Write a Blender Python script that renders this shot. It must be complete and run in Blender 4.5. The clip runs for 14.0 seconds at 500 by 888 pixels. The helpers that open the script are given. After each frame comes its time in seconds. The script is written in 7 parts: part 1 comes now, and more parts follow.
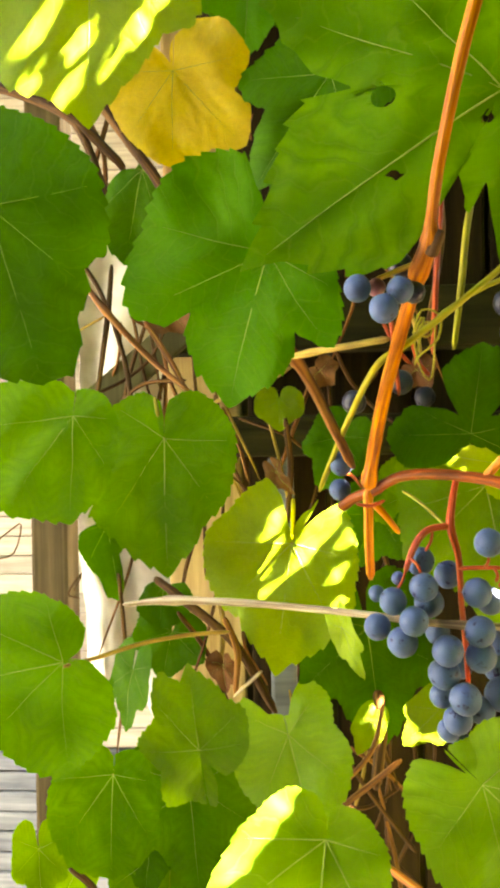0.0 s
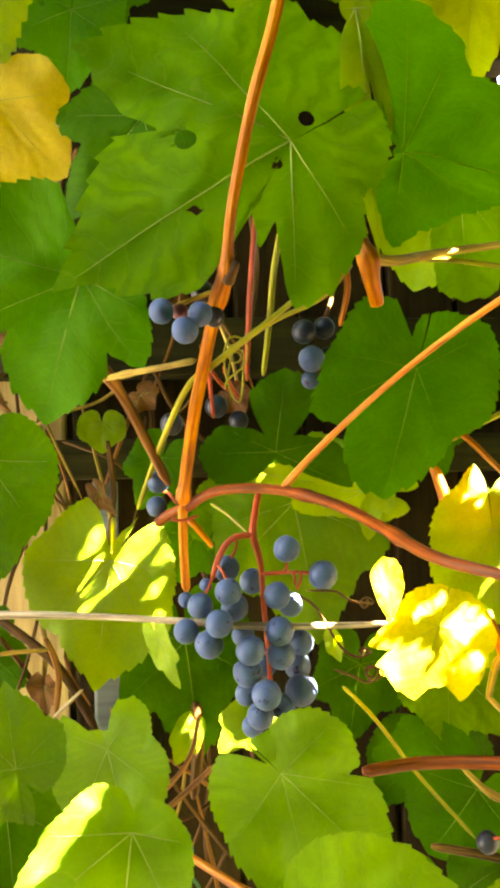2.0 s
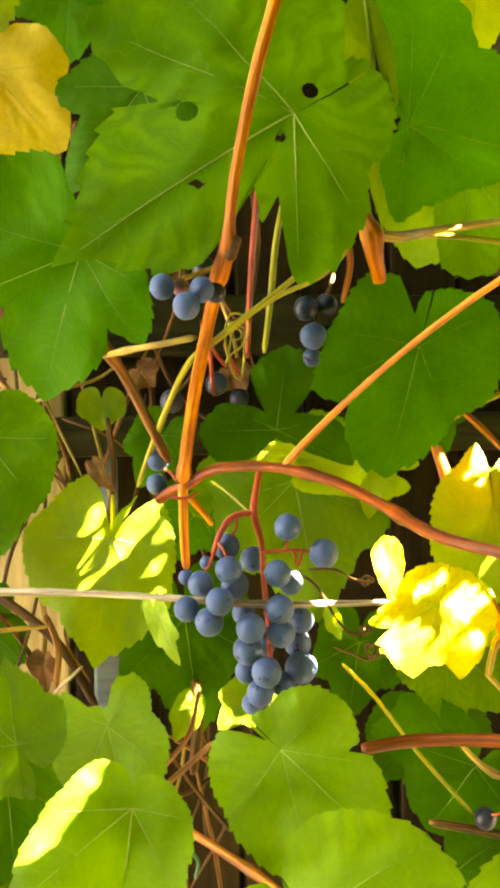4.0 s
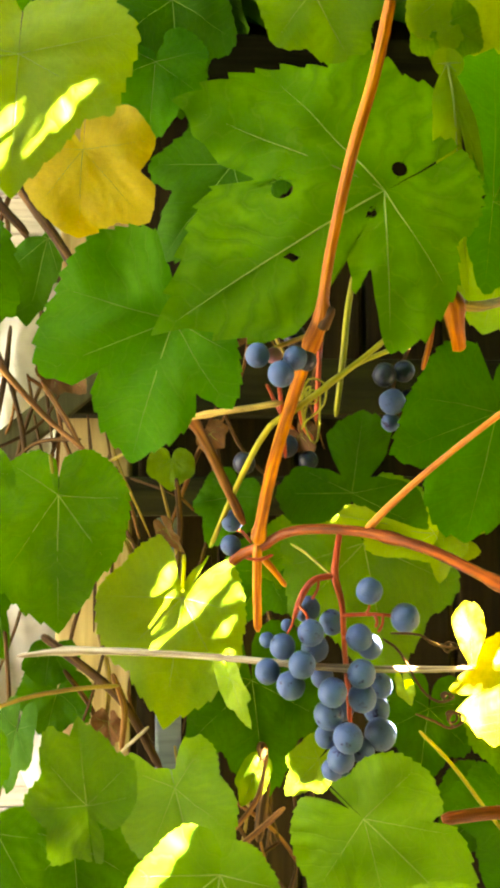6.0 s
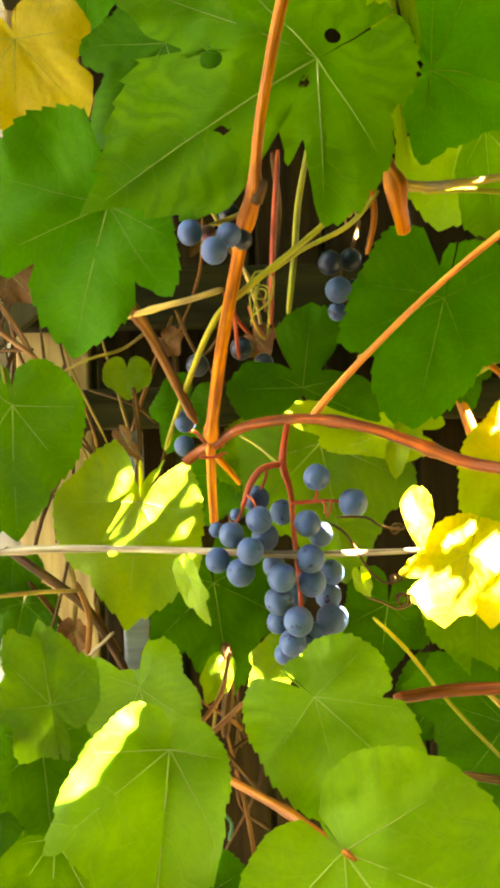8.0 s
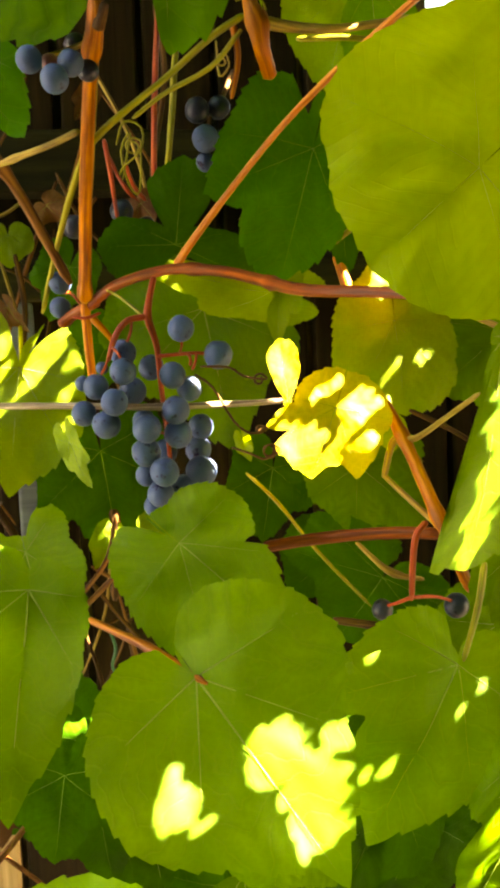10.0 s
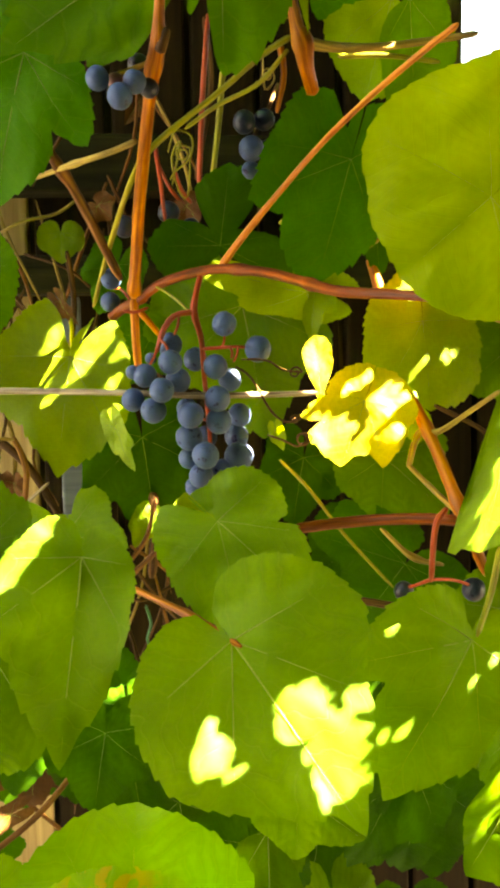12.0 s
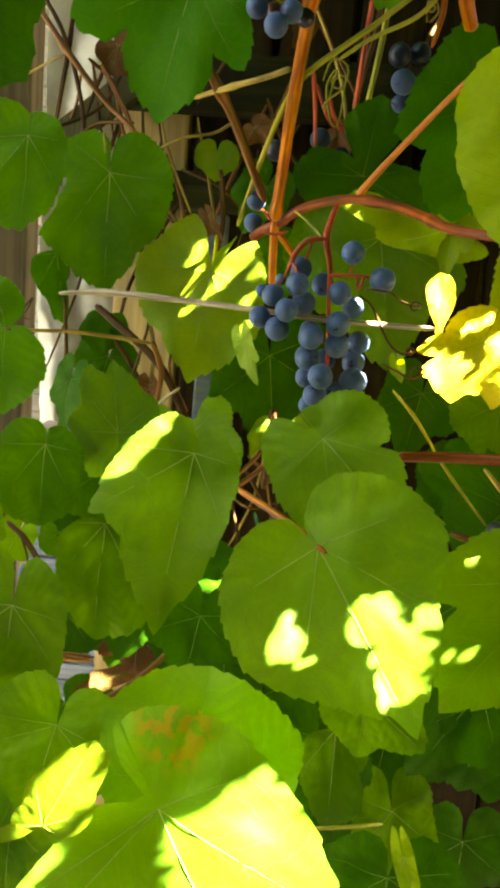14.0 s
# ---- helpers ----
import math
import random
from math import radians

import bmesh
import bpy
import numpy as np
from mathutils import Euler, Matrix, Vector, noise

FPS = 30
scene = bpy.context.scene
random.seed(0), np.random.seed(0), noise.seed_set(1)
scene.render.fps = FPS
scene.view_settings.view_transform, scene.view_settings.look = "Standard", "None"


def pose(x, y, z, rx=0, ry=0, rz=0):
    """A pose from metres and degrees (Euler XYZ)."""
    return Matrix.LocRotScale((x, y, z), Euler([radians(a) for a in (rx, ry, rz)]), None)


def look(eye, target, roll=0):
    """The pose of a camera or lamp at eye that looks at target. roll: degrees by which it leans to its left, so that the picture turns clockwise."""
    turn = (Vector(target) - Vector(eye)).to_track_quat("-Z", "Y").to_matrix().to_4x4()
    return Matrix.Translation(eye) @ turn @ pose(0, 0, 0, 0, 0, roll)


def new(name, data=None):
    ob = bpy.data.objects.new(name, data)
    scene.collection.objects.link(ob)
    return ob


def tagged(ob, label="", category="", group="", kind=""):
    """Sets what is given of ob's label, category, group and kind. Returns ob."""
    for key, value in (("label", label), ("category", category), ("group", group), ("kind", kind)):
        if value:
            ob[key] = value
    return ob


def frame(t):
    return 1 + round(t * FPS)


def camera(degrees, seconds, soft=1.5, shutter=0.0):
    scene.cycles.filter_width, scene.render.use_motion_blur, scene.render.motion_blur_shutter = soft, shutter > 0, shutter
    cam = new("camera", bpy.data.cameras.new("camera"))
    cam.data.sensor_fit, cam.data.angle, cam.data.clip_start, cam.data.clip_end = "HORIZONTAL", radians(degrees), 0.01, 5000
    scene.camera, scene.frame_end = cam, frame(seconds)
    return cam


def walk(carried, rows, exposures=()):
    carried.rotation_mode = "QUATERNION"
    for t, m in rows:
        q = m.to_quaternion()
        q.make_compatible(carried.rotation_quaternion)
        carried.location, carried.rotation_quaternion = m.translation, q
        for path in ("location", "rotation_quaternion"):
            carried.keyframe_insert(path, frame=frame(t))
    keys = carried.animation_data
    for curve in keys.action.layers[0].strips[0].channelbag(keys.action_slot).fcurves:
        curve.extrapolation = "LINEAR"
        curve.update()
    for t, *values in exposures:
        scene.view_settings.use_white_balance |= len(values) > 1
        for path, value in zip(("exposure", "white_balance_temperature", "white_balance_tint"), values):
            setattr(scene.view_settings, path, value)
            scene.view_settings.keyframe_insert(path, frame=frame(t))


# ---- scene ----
cam = camera(33.0, 14.0, 3.8)
PATH = [
    (0, (0.044, 0.061, 1.496), (-0.109, 2.055, 1.504), -1.1),
    (0.5, (0.052, 0.05, 1.489), (0.096, 2.05, 1.509), -1.1),
    (1, (0.059, 0.038, 1.488), (0.245, 2.028, 1.536), -1.7),
    (1.5, (0.06, 0.032, 1.484), (0.292, 2.017, 1.557), -1.1),
    (2, (0.059, 0.034, 1.484), (0.282, 2.02, 1.571), -1.3),
    (2.5, (0.061, 0.034, 1.483), (0.283, 2.02, 1.576), -1.2),
    (4.8, (0.051, 0.038, 1.486), (0.281, 2.025, 1.499), -1.0),
    (5, (0.045, 0.033, 1.492), (0.296, 2.017, 1.512), -0.6),
    (5.5, (0.033, 0.035, 1.496), (0.237, 2.022, 1.586), -0.3),
    (6, (0.031, 0.031, 1.487), (0.178, 2.018, 1.659), -0.3),
    (6.5, (0.034, 0.038, 1.472), (0.149, 2.033, 1.555), -0.8),
    (7, (0.048, 0.034, 1.47), (0.169, 2.029, 1.515), -1.6),
    (7.2, (0.049, 0.033, 1.468), (0.189, 2.027, 1.51), -1.6),
    (9.3, (0.072, 0.037, 1.441), (0.281, 2.025, 1.394), -2.2),
    (9.5, (0.077, 0.037, 1.437), (0.302, 2.022, 1.338), -1.9),
    (10, (0.09, 0.027, 1.428), (0.402, 1.994, 1.236), -2.5),
    (10.5, (0.094, 0.024, 1.428), (0.448, 1.978, 1.192), -1.9),
    (11, (0.09, 0.032, 1.426), (0.457, 1.984, 1.195), -1.3),
    (11.5, (0.085, 0.009, 1.428), (0.422, 1.965, 1.182), -1.0),
    (12, (0.079, -0.01, 1.426), (0.329, 1.965, 1.23), -1.1),
    (12.5, (0.073, -0.007, 1.427), (0.071, 1.974, 1.152), 0.5),
    (13, (0.086, -0.033, 1.416), (-0.112, 1.922, 1.04), 1.0),
    (13.5, (0.093, -0.03, 1.4), (-0.066, 1.915, 0.96), 1.9),
    (14, (0.095, -0.045, 1.423), (0.019, 1.919, 1.056), 4.8),
]
walk(cam, [(t, look(eye, target, roll)) for t, eye, target, roll in PATH], [(0.0, 7.15, 10000, 9), (2.5, 7.15, 10000, 9), (5.0, 7.25, 10200, 10), (5.6, 7.15, 9400, 5), (7.0, 7.15, 9300, 4), (9.5, 6.85, 9900, 4), (10.0, 6.3, 11000, 9), (10.5, 6.25, 11300, 11), (11.0, 6.25, 10900, 8), (11.5, 6.25, 10300, 5), (12.0, 6.45, 10200, 6), (12.5, 6.4, 9500, 1), (13.0, 6.42, 9300, 5), (14.0, 6.1, 8500, -1)])



# ---- light ----
SUN_FROM = Vector((0.62, -0.35, 0.70)).normalized()
sun_data = bpy.data.lights.new("sun", "SUN")
sun_data.energy, sun_data.angle, sun_data.color = 5.0, radians(0.35), (1.0, 0.94, 0.84)
sun = new("sun", sun_data)
sun.matrix_basis = look(SUN_FROM * 6 + Vector((0.1, 0.45, 1.4)), (0.1, 0.45, 1.4))
world = bpy.data.worlds.new("sky")
scene.world = world
world.use_nodes = True
sky = world.node_tree.nodes.new("ShaderNodeTexSky")
sky.sky_type, sky.sun_disc = "NISHITA", False
sky.sun_elevation = math.asin(SUN_FROM.z)
sky.sun_rotation = math.atan2(SUN_FROM.x, SUN_FROM.y)
world.node_tree.links.new(sky.outputs["Color"], world.node_tree.nodes["Background"].inputs["Color"])
world.node_tree.nodes["Background"].inputs["Strength"].default_value = 0.03


# ---- materials ----
def nodes_of(name):
    m = bpy.data.materials.new(name)
    m.use_nodes = True
    nt = m.node_tree
    return m, nt, nt.nodes["Principled BSDF"], nt.nodes["Material Output"]


def node(nt, kind, **values):
    n = nt.nodes.new(kind)
    for key, value in values.items():
        n.inputs[key.replace("_", " ")].default_value = value
    return n


def ramp(nt, source, stops):
    r = nt.nodes.new("ShaderNodeValToRGB")
    while len(r.color_ramp.elements) < len(stops):
        r.color_ramp.elements.new(0.5)
    for e, (at, colour) in zip(r.color_ramp.elements, stops):
        e.position, e.color = at, (*colour, 1)
    nt.links.new(source, r.inputs["Fac"])
    return r.outputs["Color"]


def mixed(nt, blend, fac, a, b):
    n = nt.nodes.new("ShaderNodeMix")
    n.data_type, n.blend_type = "RGBA", blend
    for socket, value in ((n.inputs["Factor"], fac), (n.inputs["A"], a), (n.inputs["B"], b)):
        if isinstance(value, bpy.types.NodeSocket):
            nt.links.new(value, socket)
        elif isinstance(value, (int, float)):
            socket.default_value = value
        else:
            socket.default_value = (*value, 1)
    return n.outputs["Result"]


def arith(nt, op, a, b=0.0):
    n = nt.nodes.new("ShaderNodeMath")
    n.operation = op
    for socket, value in ((n.inputs[0], a), (n.inputs[1], b)):
        if isinstance(value, bpy.types.NodeSocket):
            nt.links.new(value, socket)
        else:
            socket.default_value = value
    return n.outputs[0]


def bumped(nt, shaders, height, strength, distance):
    b = node(nt, "ShaderNodeBump", Strength=strength, Distance=distance)
    nt.links.new(height, b.inputs["Height"])
    for s in shaders:
        nt.links.new(b.outputs["Normal"], s.inputs["Normal"])


def leaf_material(name, low, high, vein, through_colour, gloss, clear=0.5, spots=(), depth=0.5, wax=0.15):
    """Leaf skin: blotches, side veins along the stored vein map, specks, and light that passes through the blade."""
    m, nt, skin, out = nodes_of(name)
    coords = nt.nodes.new("ShaderNodeTexCoord")
    info = nt.nodes.new("ShaderNodeObjectInfo")
    shifted = nt.nodes.new("ShaderNodeVectorMath")
    nt.links.new(coords.outputs["Object"], shifted.inputs[0])
    nt.links.new(info.outputs["Random"], shifted.inputs[1])
    blotch = node(nt, "ShaderNodeTexNoise", Scale=38.0, Detail=3.0)
    fine = node(nt, "ShaderNodeTexNoise", Scale=420.0, Detail=4.0)
    cells = node(nt, "ShaderNodeTexVoronoi", Scale=240.0)
    cells.feature = "DISTANCE_TO_EDGE"
    for n in (blotch, fine, cells):
        nt.links.new(shifted.outputs[0], n.inputs["Vector"])
    uv = nt.nodes.new("ShaderNodeUVMap")
    uv.uv_map = "veins"
    split = nt.nodes.new("ShaderNodeSeparateXYZ")
    nt.links.new(uv.outputs["UV"], split.inputs[0])
    wobble = arith(nt, "MULTIPLY", blotch.outputs["Fac"], 0.34)
    along = arith(nt, "MULTIPLY", arith(nt, "ADD", split.outputs["X"], wobble), 9.0)
    saw = arith(nt, "PINGPONG", along, 0.5)
    side = nt.nodes.new("ShaderNodeMapRange")
    side.interpolation_type = "SMOOTHSTEP"
    side.inputs["From Min"].default_value, side.inputs["From Max"].default_value = 0.0, 0.09
    side.inputs["To Min"].default_value, side.inputs["To Max"].default_value = 1.0, 0.0
    nt.links.new(saw, side.inputs["Value"])
    tone = ramp(nt, blotch.outputs["Fac"], ((0.30, low), (0.70, high)))
    tone = mixed(nt, "MULTIPLY", 0.35, tone, ramp(nt, fine.outputs["Fac"], ((0.25, (0.6, 0.6, 0.6)), (0.75, (1.25, 1.25, 1.25)))))
    tone = mixed(nt, "MULTIPLY", 0.55, tone, ramp(nt, cells.outputs["Distance"], ((0.0, (1.3, 1.25, 1.2)), (0.22, (0.92, 0.92, 0.92)))))
    own = ramp(nt, info.outputs["Random"], ((0.0, (0.82, 0.86, 0.8)), (1.0, (1.2, 1.1, 1.0))))
    tone = mixed(nt, "MULTIPLY", 1.0, tone, own)
    beside = nt.nodes.new("ShaderNodeMapRange")
    beside.interpolation_type = "SMOOTHSTEP"
    beside.inputs["From Min"].default_value, beside.inputs["From Max"].default_value = 0.02, 0.42
    beside.inputs["To Min"].default_value, beside.inputs["To Max"].default_value = 1.0, 0.0
    nt.links.new(saw, beside.inputs["Value"])
    stem_side = nt.nodes.new("ShaderNodeMapRange")
    stem_side.interpolation_type = "SMOOTHSTEP"
    stem_side.inputs["From Min"].default_value, stem_side.inputs["From Max"].default_value = 0.0, 0.16
    stem_side.inputs["To Min"].default_value, stem_side.inputs["To Max"].default_value = 1.0, 0.0
    nt.links.new(arith(nt, "ABSOLUTE", split.outputs["Y"]), stem_side.inputs["Value"])
    rich = arith(nt, "MAXIMUM", arith(nt, "MULTIPLY", beside.outputs["Result"], 0.75), stem_side.outputs["Result"])
    rich = arith(nt, "MULTIPLY", rich, arith(nt, "ADD", blotch.outputs["Fac"], 0.25))
    tone = mixed(nt, "MIX", arith(nt, "MULTIPLY", rich, 0.9 * depth), tone, tuple(c * f for c, f in zip(low, (0.55, 0.72, 0.6))))
    veined = mixed(nt, "MIX", arith(nt, "MULTIPLY", side.outputs["Result"], 0.24), tone, vein)
    if spots:
        rust = node(nt, "ShaderNodeTexNoise", Scale=170.0, Detail=5.0)
        flat = nt.nodes.new("ShaderNodeVectorMath")
        flat.operation = "MULTIPLY"
        flat.inputs[1].default_value = (1, 0, 1)
        nt.links.new(coords.outputs["Object"], flat.inputs[0])
        where = nt.nodes.new("ShaderNodeVectorMath")
        where.operation = "DISTANCE"
        where.inputs[1].default_value = (spots[0], 0, spots[1])
        nt.links.new(flat.outputs[0], where.inputs[0])
        nt.links.new(shifted.outputs[0], rust.inputs["Vector"])
        patch = ramp(nt, rust.outputs["Fac"], ((0.47, (0, 0, 0)), (0.51, (1, 1, 1))))
        near = ramp(nt, where.outputs["Value"], ((spots[2] * 0.75, (1, 1, 1)), (spots[2], (0, 0, 0))))
        patch = mixed(nt, "MULTIPLY", 1.0, patch, near)
        veined = mixed(nt, "MIX", patch, veined, (0.34, 0.07, 0.010))
    nt.links.new(veined, skin.inputs["Base Color"])
    skin.inputs["Roughness"].default_value = gloss + 0.1
    skin.inputs["Specular IOR Level"].default_value = wax
    glow = nt.nodes.new("ShaderNodeBsdfTranslucent")
    passed = mixed(nt, "MULTIPLY", 0.55, through_colour, ramp(nt, blotch.outputs["Fac"], ((0.2, (0.7, 0.75, 0.7)), (0.8, (1.15, 1.1, 1.0)))))
    passed = mixed(nt, "MIX", arith(nt, "MULTIPLY", rich, 0.75 * depth), passed, tuple(c * f for c, f in zip(through_colour, (0.34, 0.5, 0.4))))
    passed = mixed(nt, "MIX", arith(nt, "MULTIPLY", side.outputs["Result"], 0.25 * depth), passed, tuple(c * 0.62 for c in through_colour))
    nt.links.new(passed, glow.inputs["Color"])
    both = nt.nodes.new("ShaderNodeMixShader")
    both.inputs["Fac"].default_value = clear
    nt.links.new(skin.outputs[0], both.inputs[1])
    nt.links.new(glow.outputs[0], both.inputs[2])
    nt.links.new(both.outputs[0], out.inputs["Surface"])
    relief = arith(nt, "SUBTRACT", arith(nt, "MULTIPLY", cells.outputs["Distance"], 0.5), side.outputs["Result"])
    bumped(nt, (skin, glow), relief, 0.16, 0.0005)
    return m


def bark_material(name, dark, light, stretch, rough, grain=260.0):
    m, nt, skin, out = nodes_of(name)
    uv = nt.nodes.new("ShaderNodeUVMap")
    uv.uv_map = "length"
    scaled = nt.nodes.new("ShaderNodeMapping")
    scaled.inputs["Scale"].default_value = (1.0, stretch, 1.0)
    nt.links.new(uv.outputs["UV"], scaled.inputs["Vector"])
    info = nt.nodes.new("ShaderNodeObjectInfo")
    nt.links.new(info.outputs["Random"], scaled.inputs["Location"])
    lines = node(nt, "ShaderNodeTexNoise", Scale=grain, Detail=5.0, Roughness=0.65)
    nt.links.new(scaled.outputs[0], lines.inputs["Vector"])
    coords = nt.nodes.new("ShaderNodeTexCoord")
    broad = node(nt, "ShaderNodeTexNoise", Scale=34.0, Detail=2.0)
    nt.links.new(coords.outputs["Object"], broad.inputs["Vector"])
    tone = ramp(nt, lines.outputs["Fac"], ((0.36, tuple(c * 0.55 for c in dark)), (0.46, dark), (0.66, light)))
    tone = mixed(nt, "MULTIPLY", 0.8, tone, ramp(nt, broad.outputs["Fac"], ((0.3, (0.6, 0.55, 0.5)), (0.7, (1.2, 1.2, 1.2)))))
    nt.links.new(tone, skin.inputs["Base Color"])
    skin.inputs["Roughness"].default_value = rough
    skin.inputs["Specular IOR Level"].default_value = 0.2
    bumped(nt, (skin,), lines.outputs["Fac"], 0.7, 0.0010)
    return m


def board_material(name, dark, light, rough=0.8, axis=2):
    """Weathered wood with its grain along one axis of the object."""
    m, nt, skin, out = nodes_of(name)
    coords = nt.nodes.new("ShaderNodeTexCoord")
    info = nt.nodes.new("ShaderNodeObjectInfo")
    place = nt.nodes.new("ShaderNodeMapping")
    scale = [26.0, 26.0, 26.0]
    scale[axis] = 1.3
    place.inputs["Scale"].default_value = scale
    nt.links.new(coords.outputs["Object"], place.inputs["Vector"])
    wide = arith(nt, "MULTIPLY", info.outputs["Random"], 40.0)
    nt.links.new(wide, place.inputs["Location"])
    grain = node(nt, "ShaderNodeTexNoise", Scale=3.2, Detail=8.0, Roughness=0.62, Distortion=0.4)
    nt.links.new(place.outputs[0], grain.inputs["Vector"])
    stain = node(nt, "ShaderNodeTexNoise", Scale=9.0, Detail=3.0)
    nt.links.new(coords.outputs["Object"], stain.inputs["Vector"])
    tone = ramp(nt, grain.outputs["Fac"], ((0.3, dark), (0.7, light)))
    tone = mixed(nt, "MULTIPLY", 0.7, tone, ramp(nt, stain.outputs["Fac"], ((0.3, (0.6, 0.6, 0.62)), (0.7, (1.15, 1.12, 1.05)))))
    own = ramp(nt, info.outputs["Random"], ((0.0, (0.75, 0.75, 0.75)), (1.0, (1.15, 1.12, 1.08))))
    tone = mixed(nt, "MULTIPLY", 1.0, tone, own)
    nt.links.new(tone, skin.inputs["Base Color"])
    skin.inputs["Roughness"].default_value = rough
    skin.inputs["Specular IOR Level"].default_value = 0.12
    bumped(nt, (skin,), grain.outputs["Fac"], 0.5, 0.002)
    return m


def grape_material(name, skin_low, skin_high, bloom, cover):
    """Dark berry skin under a pale waxy bloom that is rubbed away in places."""
    m, nt, skin, out = nodes_of(name)
    coords = nt.nodes.new("ShaderNodeTexCoord")
    info = nt.nodes.new("ShaderNodeObjectInfo")
    moved = nt.nodes.new("ShaderNodeVectorMath")
    nt.links.new(coords.outputs["Object"], moved.inputs[0])
    nt.links.new(info.outputs["Random"], moved.inputs[1])
    rubbed = node(nt, "ShaderNodeTexNoise", Scale=190.0, Detail=4.0, Roughness=0.6)
    dust = node(nt, "ShaderNodeTexNoise", Scale=1500.0, Detail=3.0)
    for n in (rubbed, dust):
        nt.links.new(moved.outputs[0], n.inputs["Vector"])
    deep = ramp(nt, info.outputs["Random"], ((0.0, skin_low), (1.0, skin_high)))
    wax = ramp(nt, rubbed.outputs["Fac"], ((0.33, (0.05, 0.05, 0.05)), (0.42, (cover, cover, cover))))
    wax = mixed(nt, "MULTIPLY", 0.5, wax, ramp(nt, dust.outputs["Fac"], ((0.3, (0.7, 0.7, 0.7)), (0.7, (1.2, 1.2, 1.2)))))
    nt.links.new(mixed(nt, "MIX", wax, deep, bloom), skin.inputs["Base Color"])
    nt.links.new(mixed(nt, "MIX", wax, (0.22, 0.22, 0.22), (0.62, 0.62, 0.62)), skin.inputs["Roughness"])
    skin.inputs["Sheen Weight"].default_value = 0.25
    skin.inputs["Sheen Tint"].default_value = (*bloom, 1)
    skin.inputs["Specular IOR Level"].default_value = 0.2
    return m


def plain_material(name, low, high, rough, scale, relief=0.0):
    m, nt, skin, out = nodes_of(name)
    coords = nt.nodes.new("ShaderNodeTexCoord")
    grain = node(nt, "ShaderNodeTexNoise", Scale=scale, Detail=6.0)
    broad = node(nt, "ShaderNodeTexNoise", Scale=scale * 0.12, Detail=2.0)
    for n in (grain, broad):
        nt.links.new(coords.outputs["Object"], n.inputs["Vector"])
    tone = ramp(nt, grain.outputs["Fac"], ((0.3, low), (0.7, high)))
    tone = mixed(nt, "MULTIPLY", 0.6, tone, ramp(nt, broad.outputs["Fac"], ((0.3, (0.75, 0.75, 0.75)), (0.7, (1.1, 1.1, 1.1)))))
    nt.links.new(tone, skin.inputs["Base Color"])
    skin.inputs["Roughness"].default_value = rough
    if relief:
        bumped(nt, (skin,), grain.outputs["Fac"], 0.6, relief)
    return m


RUST_AT = (0.0030, 0.0300, 0.0175)
# Leaf greens differ in hue and partly hold each leaf's light or shade.
GREEN = leaf_material("leaf_green", (0.042, 0.112, 0.0052), (0.086, 0.175, 0.0076), (0.2, 0.28, 0.03), (0.25, 0.48, 0.0039), 0.5, 0.45, depth=0.55, wax=0.06)
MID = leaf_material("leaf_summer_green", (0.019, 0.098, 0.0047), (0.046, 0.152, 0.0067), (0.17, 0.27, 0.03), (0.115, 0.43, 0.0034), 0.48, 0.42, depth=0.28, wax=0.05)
# Lighter leaf green; sun through the blades is partly put into its colour.
LIGHT = leaf_material("leaf_light_green_lit", (0.056, 0.138, 0.0080), (0.104, 0.210, 0.0118), (0.25, 0.32, 0.03), (0.24, 0.45, 0.0050), 0.5, 0.46, depth=0.45, wax=0.24)
FRESH = leaf_material("leaf_fresh_green", (0.030, 0.105, 0.0050), (0.066, 0.166, 0.0072), (0.19, 0.28, 0.03), (0.18, 0.46, 0.0038), 0.5, 0.44, depth=0.5, wax=0.06)
MOTTLED = leaf_material("leaf_mottled_green", (0.030, 0.100, 0.0050), (0.072, 0.172, 0.0074), (0.19, 0.28, 0.03), (0.20, 0.48, 0.0038), 0.5, 0.45, depth=0.9, wax=0.06)
LEMON = leaf_material("leaf_lemon_yellow", (0.40, 0.36, 0.012), (0.56, 0.51, 0.018), (0.58, 0.5, 0.05), (0.82, 0.68, 0.009), 0.55, 0.45, depth=0.2, wax=0.5)
# Darker leaf green; the shade of rear leaves is put into its colour.
DEEP = leaf_material("leaf_deep_green_shaded", (0.014, 0.066, 0.0035), (0.036, 0.105, 0.0050), (0.11, 0.2, 0.03), (0.09, 0.3, 0.0024), 0.48, 0.36, depth=0.4, wax=0.05)
# Pale leaf green that also carries the glow of sunlit leaves in its colour.
PALE_LIT = leaf_material("leaf_pale_green_lit", (0.108, 0.198, 0.0110), (0.17, 0.268, 0.0144), (0.28, 0.34, 0.04), (0.44, 0.59, 0.0061), 0.5, 0.5, depth=0.18, wax=0.25)
YELLOW = leaf_material("leaf_yellow", (0.36, 0.25, 0.0078), (0.50, 0.36, 0.0117), (0.54, 0.42, 0.04), (0.76, 0.51, 0.0046), 0.55, 0.45, depth=0.2, wax=0.4)
DRY = leaf_material("leaf_dry_brown", (0.07, 0.030, 0.013), (0.16, 0.072, 0.020), (0.20, 0.11, 0.04), (0.20, 0.08, 0.012), 0.7, 0.25, depth=0.5, wax=0.15)
RUSTY = leaf_material("leaf_rust_spotted", (0.048, 0.130, 0.0079), (0.090, 0.195, 0.0110), (0.25, 0.32, 0.03), (0.26, 0.52, 0.0055), 0.5, 0.45, RUST_AT, depth=0.45, wax=0.25)
VEIN = bark_material("vein_pale", (0.25, 0.34, 0.05), (0.38, 0.47, 0.09), 0.15, 0.5)
